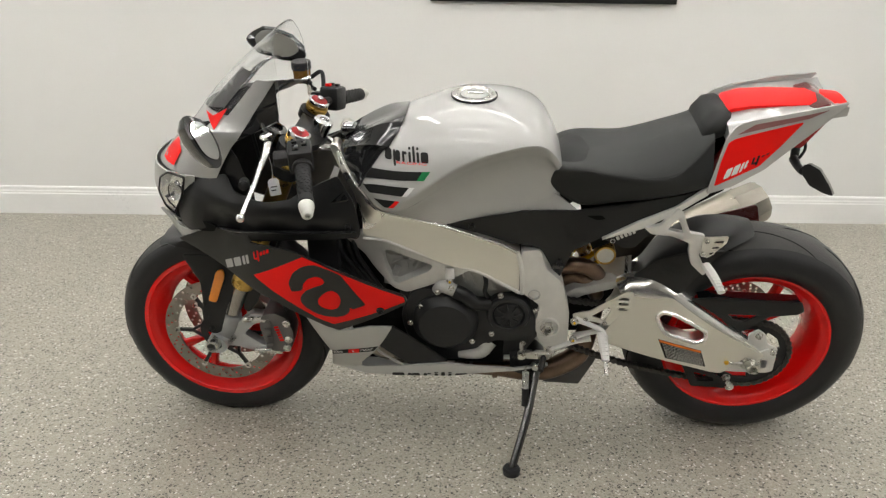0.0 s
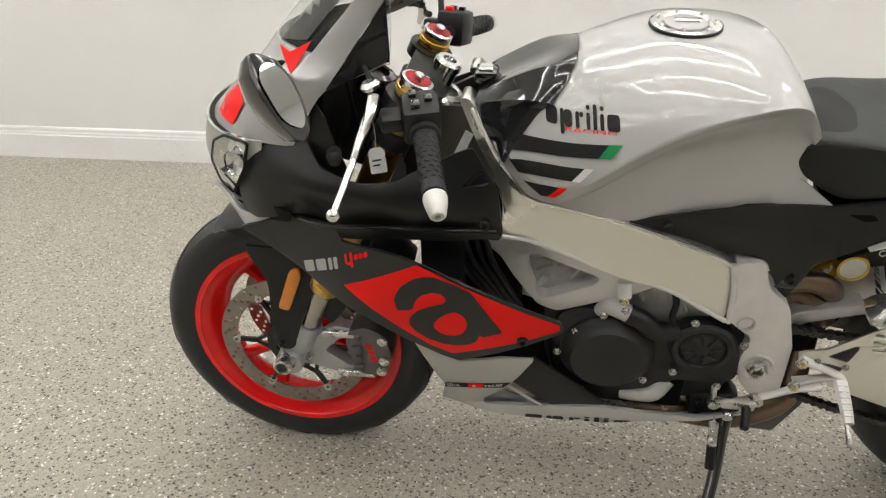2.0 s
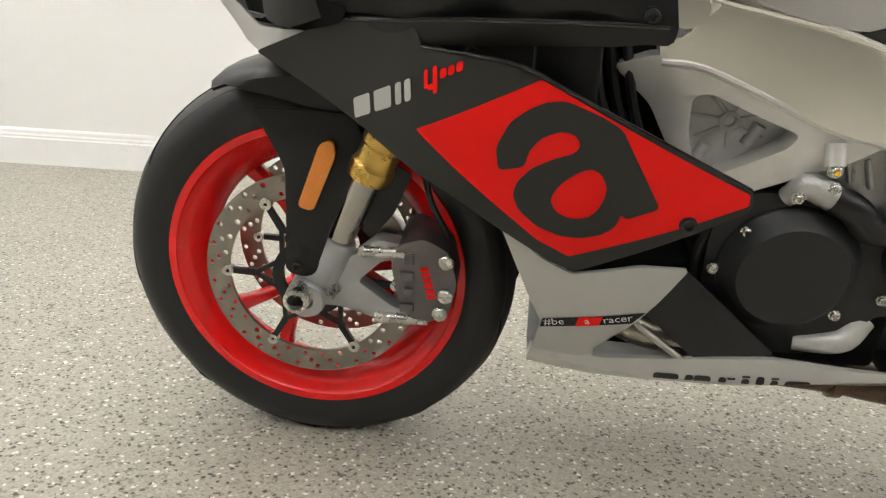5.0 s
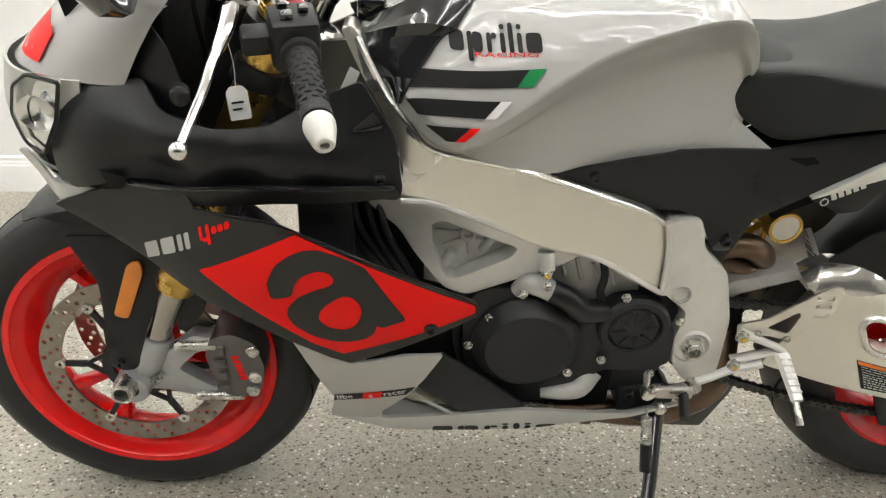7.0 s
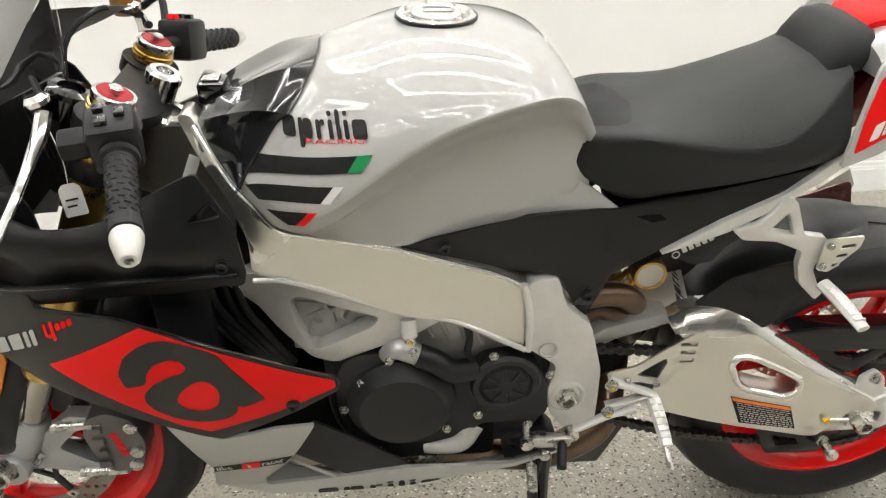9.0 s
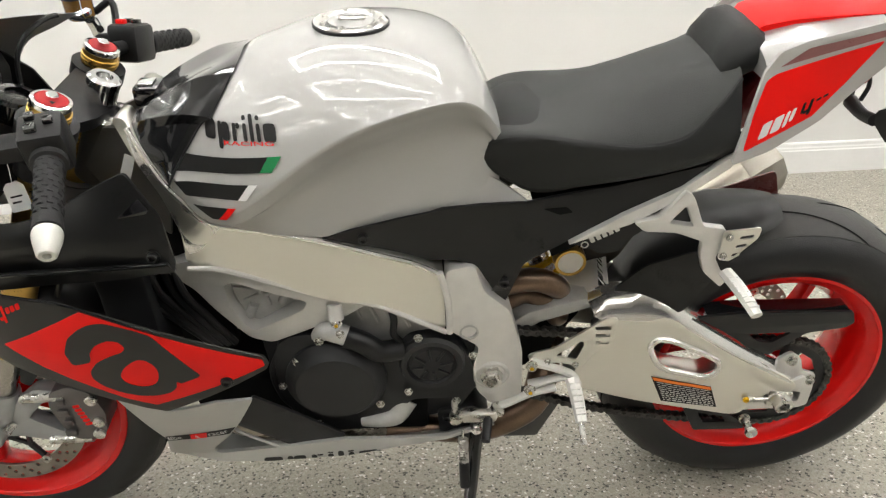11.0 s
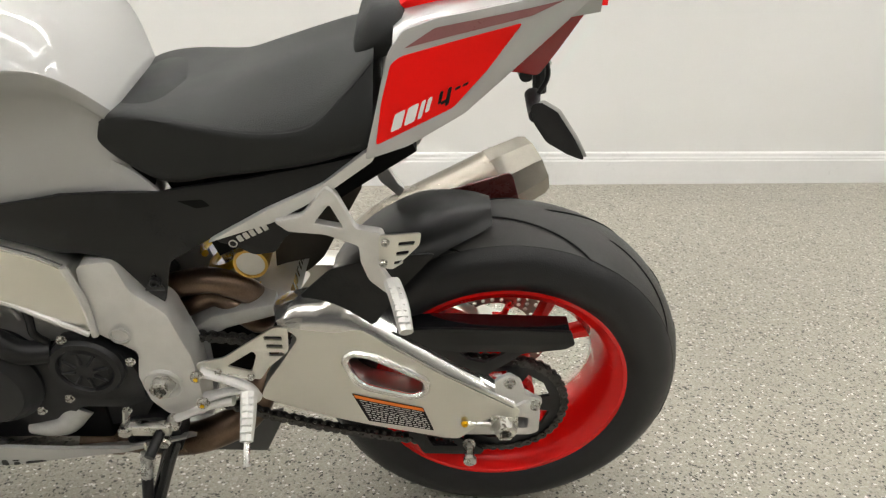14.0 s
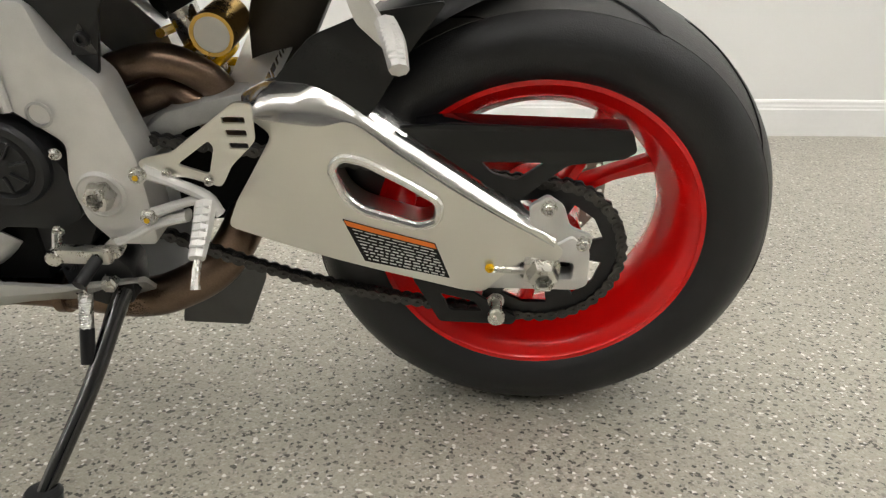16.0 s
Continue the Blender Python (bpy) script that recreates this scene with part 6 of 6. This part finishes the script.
coil = [s0 + ds * (0.1 + 0.8 * k / 90) + 0.029 * (n1 * math.cos(2 * math.pi * 4.5 * k / 90) + n2 * math.sin(2 * math.pi * 4.5 * k / 90)) for k in range(91)]
part("spring", tube(coil, 0.0060, 8, 0), M_YELLOW, shock, "yellow coil spring")
part("damper", tube([tuple(s0), tuple(s1)], 0.020, 16, 0), M_STEEL, shock)
part("gas_reservoir", lathe([(0.0, 0.0), (0.022, 0.0), (0.022, 0.003), (0.0, 0.003)], (0.368, -0.051, 0.592), 32), M_CAST, shock, "grey reservoir face")
part("reservoir_ring", lathe([(0.022, -0.002), (0.0265, -0.002), (0.0275, 0.006), (0.0275, 0.07), (0.022, 0.07)], (0.368, -0.051, 0.592), 32, True), M_GOLD, shock, "gold reservoir ring")
SW = field([(0.38, 0.37, -0.112), (0.45, 0.54, -0.100), (0.52, 0.385, -0.122), (0.65, 0.31, -0.125), (0.53, 0.53, -0.104), (0.66, 0.45, -0.110), (0.83, 0.30, -0.128), (0.51, 0.45, -0.114)])
sw = new("swingarm")
sw.parent = bike
arm = rounded([(0.404, 0.516), (0.424, 0.511), (0.497, 0.507), (0.536, 0.512), (0.589, 0.476), (0.677, 0.416), (0.780, 0.362), (0.800, 0.345), (0.790, 0.330), (0.745, 0.330), (0.715, 0.300), (0.700, 0.283), (0.673, 0.285), (0.369, 0.363), (0.385, 0.40), (0.407, 0.435), (0.440, 0.490)], 0.010)
win = rounded([(0.508, 0.452), (0.522, 0.467), (0.550, 0.462), (0.600, 0.436), (0.641, 0.411), (0.641, 0.386), (0.618, 0.376), (0.545, 0.399), (0.526, 0.414)], 0.010)
for mir in (False, True):
    part("arm", skin(arm, SW, 0.045, 0.03, [win[::-1]], bevel=0.008, mirror=mir), M_BRUSH, sw, "brushed aluminium swingarm", sharp=50)
facet = []
for uf, wf, ut, wt in spline([(0.410, 0.510, 0.400, 0.528), (0.430, 0.508, 0.440, 0.545), (0.497, 0.503, 0.514, 0.545), (0.538, 0.508, 0.552, 0.527), (0.592, 0.470, 0.606, 0.489), (0.680, 0.411, 0.690, 0.430), (0.786, 0.352, 0.790, 0.365)], 4):
    v0 = SW(uf, wf)
    facet.append([(uf, v0 + 0.004, wf - 0.004), (uf, v0 - 0.001, wf), (uf + 0.35 * (ut - uf), v0 + 0.004, wf + 0.45 * (wt - wf)), (ut, v0 + 0.024, wt - 0.002), (ut, v0 + 0.034, wt), (ut, v0 + 0.060, wt - 0.004), (uf, v0 + 0.060, wf - 0.006)])
part("arm_top", loft(facet), M_POLISH, sw, "polished swingarm top facet", sharp=35)
part("window_lip", tube([(u, SW(u, w) - 0.001, w) for u, w in win], 0.0062, 10, 0, True), M_POLISH, sw)
part("pivot_tube", tube([(0.23, -0.095, 0.421), (0.23, 0.095, 0.421)], 0.035, 20, 0), M_CAST, sw)
part("arm_root", skin([(0.25, 0.465), (0.30, 0.502), (0.40, 0.530), (0.425, 0.512), (0.32, 0.476), (0.27, 0.440)], -0.072, 0.144, 0, bevel=0.006), M_ENGINE, sw, "grey cast swingarm root")
# dark block added so the floor doesn't show behind the pivot plate
part("linkage_filler", skin(rounded([(0.262, 0.300), (0.262, 0.440), (0.330, 0.462), (0.420, 0.500), (0.410, 0.440), (0.372, 0.380), (0.352, 0.310)], 0.012), 0.0, 0.060, 0, bevel=0.005), M_DARK, sw, "dark filler block added behind the chain")
end = rounded([(0.700, 0.355), (0.738, 0.362), (0.790, 0.352), (0.808, 0.365), (0.832, 0.345), (0.834, 0.292), (0.820, 0.284), (0.700, 0.283), (0.690, 0.300)], 0.006)
slot = rounded([(0.745, 0.334), (0.814, 0.326), (0.814, 0.300), (0.745, 0.302)], 0.006)
part("axle_carrier", skin(end, -0.118, 0.030, 0, [slot[::-1]], bevel=0.003), M_CAST, sw, "cast axle carrier with slot")
part("axle_block", skin(rounded([(0.750, 0.337), (0.796, 0.330), (0.796, 0.295), (0.750, 0.299)], 0.004), -0.124, 0.02, 0, bevel=0.002), M_STEEL, sw)
part("axle_nut", lathe([(0.010, 0.004), (0.021, 0.004), (0.021, -0.004), (0.018, -0.016), (0.011, -0.017), (0.010, 0.002)], (0.774, -0.128, 0.315), 6, True), M_STEEL, sw, sharp=20)
part("axle_washer", lathe([(0.009, 0.0), (0.0145, -0.018), (0.0145, -0.012), (0.009, -0.010)], (0.774, -0.127, 0.315), 24, True), M_STEEL, sw)
part("chain_adjuster", tube([(0.702, -0.124, 0.318), (0.750, -0.124, 0.316)], 0.0045, 8, 0), M_STEEL, sw)
bolt(0.706, -0.128, 0.322, 0.005, M_YELLOW, sw)
part("stand_bobbin", lathe([(0.0, -0.040), (0.011, -0.040), (0.0115, -0.034), (0.008, -0.030), (0.008, -0.006), (0.011, -0.004), (0.011, 0.0), (0, 0)], (0.716, -0.124, 0.268), 20), M_STEEL, sw, "steel paddock bobbin")
lug = rounded([(0.752, 0.404), (0.774, 0.420), (0.795, 0.405), (0.805, 0.375), (0.835, 0.362), (0.832, 0.340), (0.79, 0.345), (0.755, 0.375)], 0.006)
part("guard_lug", skin(lug, -0.112, 0.008, 0, bevel=0.002), M_CAST, sw)
for u, w in ((0.776, 0.404), (0.822, 0.354)):
    bolt(u, -0.113, w, 0.0085, M_STEEL, sw)
# warning label: orange head, lines of print as bars
lab = part("warning_label", skin([(0.520, 0.386), (0.636, 0.353), (0.655, 0.303), (0.546, 0.327)], up1(SW, 0.0012), 0.0006, 0.03), M_INK, sw, "black and orange warning label")
part("label_head", skin([(0.522, 0.3845), (0.635, 0.3525), (0.638, 0.3455), (0.526, 0.3770)], up1(SW, 0.0020), 0.0006, 0.03), M_ORANGE, lab)
rnd = random.Random(5)
bm = bmesh.new()
for k in range(9):
    x0, x1 = 0.530 + 0.0022 * k, 0.639 + 0.0018 * k
    y0, y1 = 0.3725 - 0.0052 * k, 0.3420 - 0.0046 * k
    t = 0.02
    while t < 0.95:
        l = rnd.uniform(0.04, 0.16) if k < 4 else rnd.uniform(0.03, 0.09)
        e = min(0.97, t + l)
        a, b = (x0 + (x1 - x0) * t, y0 + (y1 - y0) * t), (x0 + (x1 - x0) * e, y0 + (y1 - y0) * e)
        h = 0.0011 if k < 4 else 0.0017
        join(bm, skin([a, b, (b[0], b[1] + h), (a[0], a[1] + h)], up1(SW, 0.0020), 0.0004, 0))
        t = e + 0.025
part("label_print", bm, M_CAST, lab, "pale lines of small print")
# chain guards
cg = rounded([(0.590, 0.500), (0.655, 0.506), (0.867, 0.502), (0.876, 0.476), (0.862, 0.466), (0.795, 0.456), (0.738, 0.405), (0.700, 0.425), (0.640, 0.468)], 0.005)
cw = rounded([(0.690, 0.458), (0.768, 0.459), (0.735, 0.434), (0.705, 0.442)], 0.005)
part("chain_guard", skin(cg, -0.100, 0.006, 0, [cw[::-1]], bevel=0.0015), M_MATT, sw, "matt black chain guard")
part("chain_guard_top", skin([(0.61, 0.498), (0.655, 0.5025), (0.866, 0.4985), (0.868, 0.488), (0.655, 0.491)], -0.096, 0.040, 0, bevel=0.001), M_GLOSS, sw)
part("lower_chain_guard", skin(rounded([(0.600, 0.285), (0.640, 0.206), (0.742, 0.204), (0.748, 0.216), (0.68, 0.262), (0.66, 0.290)], 0.005), -0.096, 0.005, 0, [rounded([(0.640, 0.255), (0.690, 0.242), (0.700, 0.226), (0.655, 0.226)], 0.004)[::-1]], bevel=0.001), M_MATT, sw)

# sprocket and chain
spk = new("rear_sprocket")
spk.parent = bike
teeth = []
for k in range(42):
    for f, r in ((0.0, 0.1005), (0.3, 0.1085), (0.5, 0.1085), (0.8, 0.1005)):
        a = 2 * math.pi * (k + f) / 42
        teeth.append((0.774 + r * math.cos(a), 0.317 + r * math.sin(a)))
cuts = []
for k in range(5):
    a0 = 2 * math.pi * k / 5 + 0.3
    cuts.append([(0.774 + r * math.cos(a0 + da), 0.317 + r * math.sin(a0 + da)) for r, da in ((0.055, 0.0), (0.083, 0.0), (0.085, 0.4), (0.083, 0.8), (0.055, 0.8))][::-1])
part("sprocket_plate", skin(teeth, -0.082, 0.006, 0, cuts), M_COVER, spk, "black toothed sprocket")
part("sprocket_carrier", lathe([(0.02, -0.065), (0.050, -0.065), (0.058, -0.055), (0.058, -0.02), (0.02, -0.02)], (0.774, 0, 0.317), 32, True), M_RIM, spk, "red sprocket carrier")
for k in range(5):
    a = 2 * math.pi * k / 5
    bolt(0.774 + 0.048 * math.cos(a), -0.083, 0.317 + 0.048 * math.sin(a), 0.006, M_STEEL, spk)
chain = new("drive_chain")
chain.parent = bike
c1, r1, c2, r2 = np.array((0.774, 0.317)), 0.106, np.array((0.125, 0.440)), 0.043
path = [c1 + r1 * np.array((math.cos(a), math.sin(a))) for a in np.linspace(radians(-95), radians(72), 24)]
path += [c2 + r2 * np.array((math.cos(a), math.sin(a))) for a in np.linspace(radians(78), radians(262), 10)]
low0, low1 = path[-1], path[0]
sag = [low0 + (low1 - low0) * t + np.array((0, -0.040 * math.sin(math.pi * t))) for t in np.linspace(0.1, 0.9, 9)]
path += sag
loop = [np.array(p) for p in path] + [path[0]]
seg = [np.linalg.norm(b - a) for a, b in zip(loop, loop[1:])]
total = sum(seg)
n_links = int(round(total / 0.015875 / 2)) * 2
plates = []
for wide in (0, 1):
    bm = bmesh.new()
    h, z = 0.0072 + 0.0004 * wide, (0.0062 if wide else 0.0045)
    eight = [(0.0079 + h * math.cos(a), h * math.sin(a)) for a in np.linspace(-1.9, 1.9, 9)] + [(0, 0.0048)] + [(-0.0079 + h * math.cos(a), h * math.sin(a)) for a in np.linspace(math.pi - 1.9, math.pi + 1.9, 9)] + [(0, -0.0048)]
    for sgn in (-1, 1):
        join(bm, skin(eight, sgn * z - 0.0011, 0.0022, 0))
    if wide:
        for x in (-0.0079, 0.0079):
            join(bm, lathe([(0, -0.0100), (0.0026, -0.0100), (0.0028, -0.0096), (0.0028, 0.0096), (0.0026, 0.0100), (0, 0.0100)], (x, 0, 0), 8))
    else:
        for x in (-0.0079, 0.0079):
            join(bm, lathe([(0.0025, -0.0042), (0.0050, -0.0042), (0.0050, 0.0042), (0.0025, 0.0042)], (x, 0, 0), 10, True))
    bmesh.ops.recalc_face_normals(bm, faces=bm.faces)
    me = bpy.data.meshes.new("link")
    bm.to_mesh(me)
    bm.free()
    plates.append(me)
cum = np.concatenate(([0], np.cumsum(seg)))
L2 = np.array(loop)
for k in range(n_links):
    s_a, s_b = total * k / n_links, total * ((k + 1) % n_links) / n_links
    pa = np.array([np.interp(s_a, cum, L2[:, i]) for i in (0, 1)])
    pb = np.array([np.interp(s_b, cum, L2[:, i]) for i in (0, 1)])
    mid = (pa + pb) / 2
    ob = put("link", plates[k % 2], M_CHAIN, chain)
    ob.matrix_basis = Matrix.Translation((mid[0], -0.079, mid[1])) @ pose(0, 0, 0, 0, -math.degrees(math.atan2(*(pb - pa)[::-1])), 0)

# rear hugger over the tyre
hug = new("rear_hugger")
hug.parent = bike
rings = []
for k in range(16):
    a = radians(96 + 3.9 * k)
    t = k / 15
    w2 = 0.034 + 0.056 * min(1, t * 3.2) ** 0.7
    drop = 0.016 + 0.05 * t
    r = 0.345 + 0.012 * math.sin(math.pi * t)
    rings.append([(REAR[0] + (r - e) * math.cos(a), 0.02 + v, REAR[2] + (r - e) * math.sin(a)) for v, e in ((-w2 - 0.006, drop), (-w2, 0.014), (-w2 * 0.75, 0.003), (0, 0), (w2 * 0.75, 0.003), (w2, 0.014), (w2 + 0.006, drop), (w2 + 0.002, drop), (w2 - 0.004, 0.017), (0, 0.004), (-w2 + 0.004, 0.017), (-w2 - 0.002, drop))])
part("hugger_shell", loft(rings), M_MATT, hug, "matt black rear hugger", sharp=45)
part("hugger_side", skin(rounded([(0.440, 0.545), (0.490, 0.600), (0.555, 0.629), (0.650, 0.648), (0.604, 0.587), (0.557, 0.512), (0.497, 0.536)], 0.010), field([(0.43, 0.54, -0.070), (0.56, 0.64, -0.086), (0.59, 0.59, -0.094), (0.55, 0.52, -0.098)]), 0.004, 0.03, bevel=0.001), M_MATT, hug)
F_BRACE = field([(0.362, 0.502, -0.055), (0.436, 0.536, -0.066), (0.452, 0.575, 0.070), (0.372, 0.552, 0.070)])
upp = part("swingarm_brace", skin(rounded([(0.362, 0.502), (0.438, 0.536), (0.454, 0.576), (0.370, 0.553)], 0.004), F_BRACE, 0.012, 0.012, bevel=0.002), M_CAST, bike, "cast swingarm brace with raised mark")
bars("brace_mark", MARK_WORD, (0.430, 0.535), 0.012, 68, 0.0, up1(F_BRACE, 0.001), M_POLISH, upp)
# brace's dark side: shade and a bronze reflection are put into the colour
part("brace_shell", skin(rounded([(0.392, 0.53), (0.395, 0.595), (0.41, 0.645), (0.46, 0.70), (0.54, 0.70), (0.47, 0.56), (0.44, 0.53)], 0.01), 0.010, 0.05, 0, bevel=0.004), mat("brace_shade_metal", (0.055, 0.047, 0.038), 0.42, metal=0.6, var=0.2), bike, "dark side of the brace, shade and bronze reflection in its colour")

# rider peg, heel guard, gear lever
rp = new("rider_peg")
rp.parent = bike
tri_o = rounded([(0.288, 0.470), (0.300, 0.476), (0.332, 0.484), (0.415, 0.548), (0.434, 0.546), (0.432, 0.500), (0.400, 0.468), (0.384, 0.440), (0.345, 0.452), (0.296, 0.452)], 0.006)
tri_h = [rounded([(0.335, 0.468), (0.378, 0.500), (0.383, 0.492), (0.372, 0.456)], 0.006)[::-1]] + [rounded([(0.397 + 0.002 * k, 0.530 - 0.016 * k), (0.424, 0.530 - 0.016 * k), (0.424, 0.522 - 0.016 * k), (0.398 + 0.002 * k, 0.522 - 0.016 * k)], 0.002)[::-1] for k in range(3)]
part("heel_guard", skin(tri_o, -0.147, 0.004, 0, tri_h, bevel=0.001), M_BRUSH, rp, "slotted alloy heel guard")
part("bracket", tube([(0.294, -0.150, 0.461), (0.330, -0.152, 0.447), (0.366, -0.154, 0.430), (0.380, -0.156, 0.408)], [0.012, 0.009, 0.010, 0.009], 10, 4, flat=0.6), M_CAST, rp, "cast peg bracket")
part("bracket_strut", tube([(0.294, -0.150, 0.403), (0.330, -0.152, 0.418), (0.366, -0.154, 0.430)], [0.012, 0.009, 0.010], 10, 4, flat=0.6), M_CAST, rp)
for u, w in ((0.293, 0.461), (0.294, 0.404)):
    bolt(u, -0.160, w, 0.0085, M_STEEL, rp)
    part("paint_mark", lathe([(0.0, 0.0), (0.0035, 0.0), (0.0035, 0.0012), (0, 0.0012)], (u, -0.1705, w), 10), M_YELLOW, rp)
for u, w in ((0.322, 0.458), (0.371, 0.449)):
    bolt(u, -0.149, w, 0.005, M_STEEL, rp)
pp = [(0.366, -0.160, 0.425), (0.370, -0.195, 0.408), (0.372, -0.228, 0.392)]
part("peg", tube(pp, [0.013, 0.012, 0.010], 8, 3, flat=0.7), M_CAST, rp, "knurled alloy foot peg")
for k in range(6):
    p = Vector(pp[0]).lerp(Vector(pp[2]), 0.15 + 0.14 * k)
    part("peg_tooth", tube([p + Vector((-0.008, -0.002, 0.006)), p + Vector((0.008, -0.002, 0.007))], 0.0022, 6, 0), M_CAST, rp)
part("feeler", tube([(0.372, -0.226, 0.388), (0.373, -0.245, 0.374), (0.374, -0.252, 0.366)], [0.005, 0.005, 0.006], 8, 2), M_STEEL, rp)
gl = new("gear_lever")
gl.parent = bike
part("lever_arm", tube([(0.340, -0.155, 0.405), (0.300, -0.156, 0.392), (0.262, -0.158, 0.372), (0.235, -0.160, 0.362)], [0.012, 0.009, 0.008, 0.009], 10, 4, flat=0.6), M_CAST, gl, "cast gear lever")
part("linkage", box((0.170, -0.176, 0.340), (0.238, -0.158, 0.362), 0.005), M_STEEL, gl, "silver quickshifter sensor")
part("joint", lathe([(0.0, -0.006), (0.010, -0.006), (0.011, 0.0), (0.010, 0.012), (0, 0.012)], (0.165, -0.170, 0.347), 18), M_STEEL, gl)
part("joint", lathe([(0.0, -0.006), (0.011, -0.006), (0.012, 0.0), (0.011, 0.012), (0, 0.012)], (0.240, -0.164, 0.358), 18), M_STEEL, gl)
part("toe_peg", tube([(0.222, -0.176, 0.350), (0.214, -0.215, 0.338)], 0.008, 12, 0), M_PLASTIC, gl, "black rubber toe peg")
part("rod_end", tube([(0.165, -0.165, 0.347), (0.165, -0.150, 0.372)], 0.006, 8, 0), M_STEEL, gl)

# side stand: its foot rests on the floor
stand = new("side_stand")
stand.parent = bike
inv = BIKE.inverted()
foot = inv @ Vector((0.324, 1.777, 0.012))
top = Vector((0.212, -0.118, 0.262))
mid = top.lerp(foot, 0.5) + Vector((0.006, 0, 0))
part("stand_leg", tube([tuple(top), tuple(top.lerp(foot, 0.12)), tuple(mid), tuple(foot)], [0.015, 0.013, 0.0115, 0.0105], 14, 4), M_GLOSS, stand, "black side stand leg")
fb = lathe([(0.0, 0.010), (0.020, 0.009), (0.024, 0.003), (0.022, -0.011), (0, -0.0115)], (0, 0, 0), 20, axis=(0, 0, 1))
fo = part("stand_foot", fb, M_COVER, stand, "black stand foot")
fo.matrix_basis = inv.to_3x3().to_4x4()
fo.location = foot
part("stand_bracket", skin(rounded([(0.135, 0.320), (0.205, 0.330), (0.232, 0.300), (0.226, 0.245), (0.195, 0.235), (0.140, 0.255)], 0.010), -0.125, 0.05, 0, bevel=0.004), M_COVER, stand, "black stand bracket")
for u, w in ((0.152, 0.305), (0.155, 0.268)):
    bolt(u, -0.127, w, 0.007, M_COVER, stand)
part("pivot_bolt", lathe([(0.0, -0.012), (0.010, -0.012), (0.012, -0.008), (0.012, 0.004), (0, 0.004)], (0.206, -0.135, 0.286), 6), M_STEEL, stand, sharp=20)
a, b = Vector((0.180, -0.150, 0.296)), top.lerp(foot, 0.36) + Vector((-0.008, -0.008, 0))
dz = (b - a)
n1 = dz.normalized().orthogonal()
n2 = dz.normalized().cross(n1)
part("stand_spring", tube([a + dz * (0.15 + 0.42 * k / 110) + 0.0062 * (n1 * math.cos(2 * math.pi * 14 * k / 110) + n2 * math.sin(2 * math.pi * 14 * k / 110)) for k in range(111)], 0.0016, 6, 0), M_STEEL, stand, "steel return spring")
part("spring_hook", tube([tuple(a), tuple(a + dz * 0.16)], 0.0025, 8, 0), M_STEEL, stand)
part("spring_sleeve", tube([tuple(a + dz * 0.56), tuple(b)], 0.0095, 12, 0), M_PLASTIC, stand, "black spring sleeve")

# price tag tied to the clutch lever bracket
tag = tagged(new("price_tag"), "small white paper tag hanging by the clutch lever", "tag")
tag.matrix_basis = Matrix.Translation(BIKE @ Vector((-0.438, -0.160, 0.815))) @ pose(0, 0, 0, 0, -8, 12) @ Matrix.Scale(0.82, 4)
tg = skin(rounded([(-0.016, -0.025), (0.016, -0.025), (0.016, 0.018), (0.009, 0.026), (-0.009, 0.026), (-0.016, 0.018)], 0.003), 0.0, 0.0008, 0)
part("card", tg, M_PAPER, tag, "white paper card")
part("string", tube([(0, 0.0, 0.023), (0.004, 0.004, 0.060), (0.0, 0.008, 0.105)], 0.0007, 6, 3), M_PAPER, tag)
bm = bmesh.new()
for k in range(2):
    join(bm, box((-0.010, -0.0012, 0.0 - 0.010 * k), (0.008 - 0.004 * k, -0.0004, 0.003 - 0.010 * k), 0))
part("print", bm, M_INK, tag)
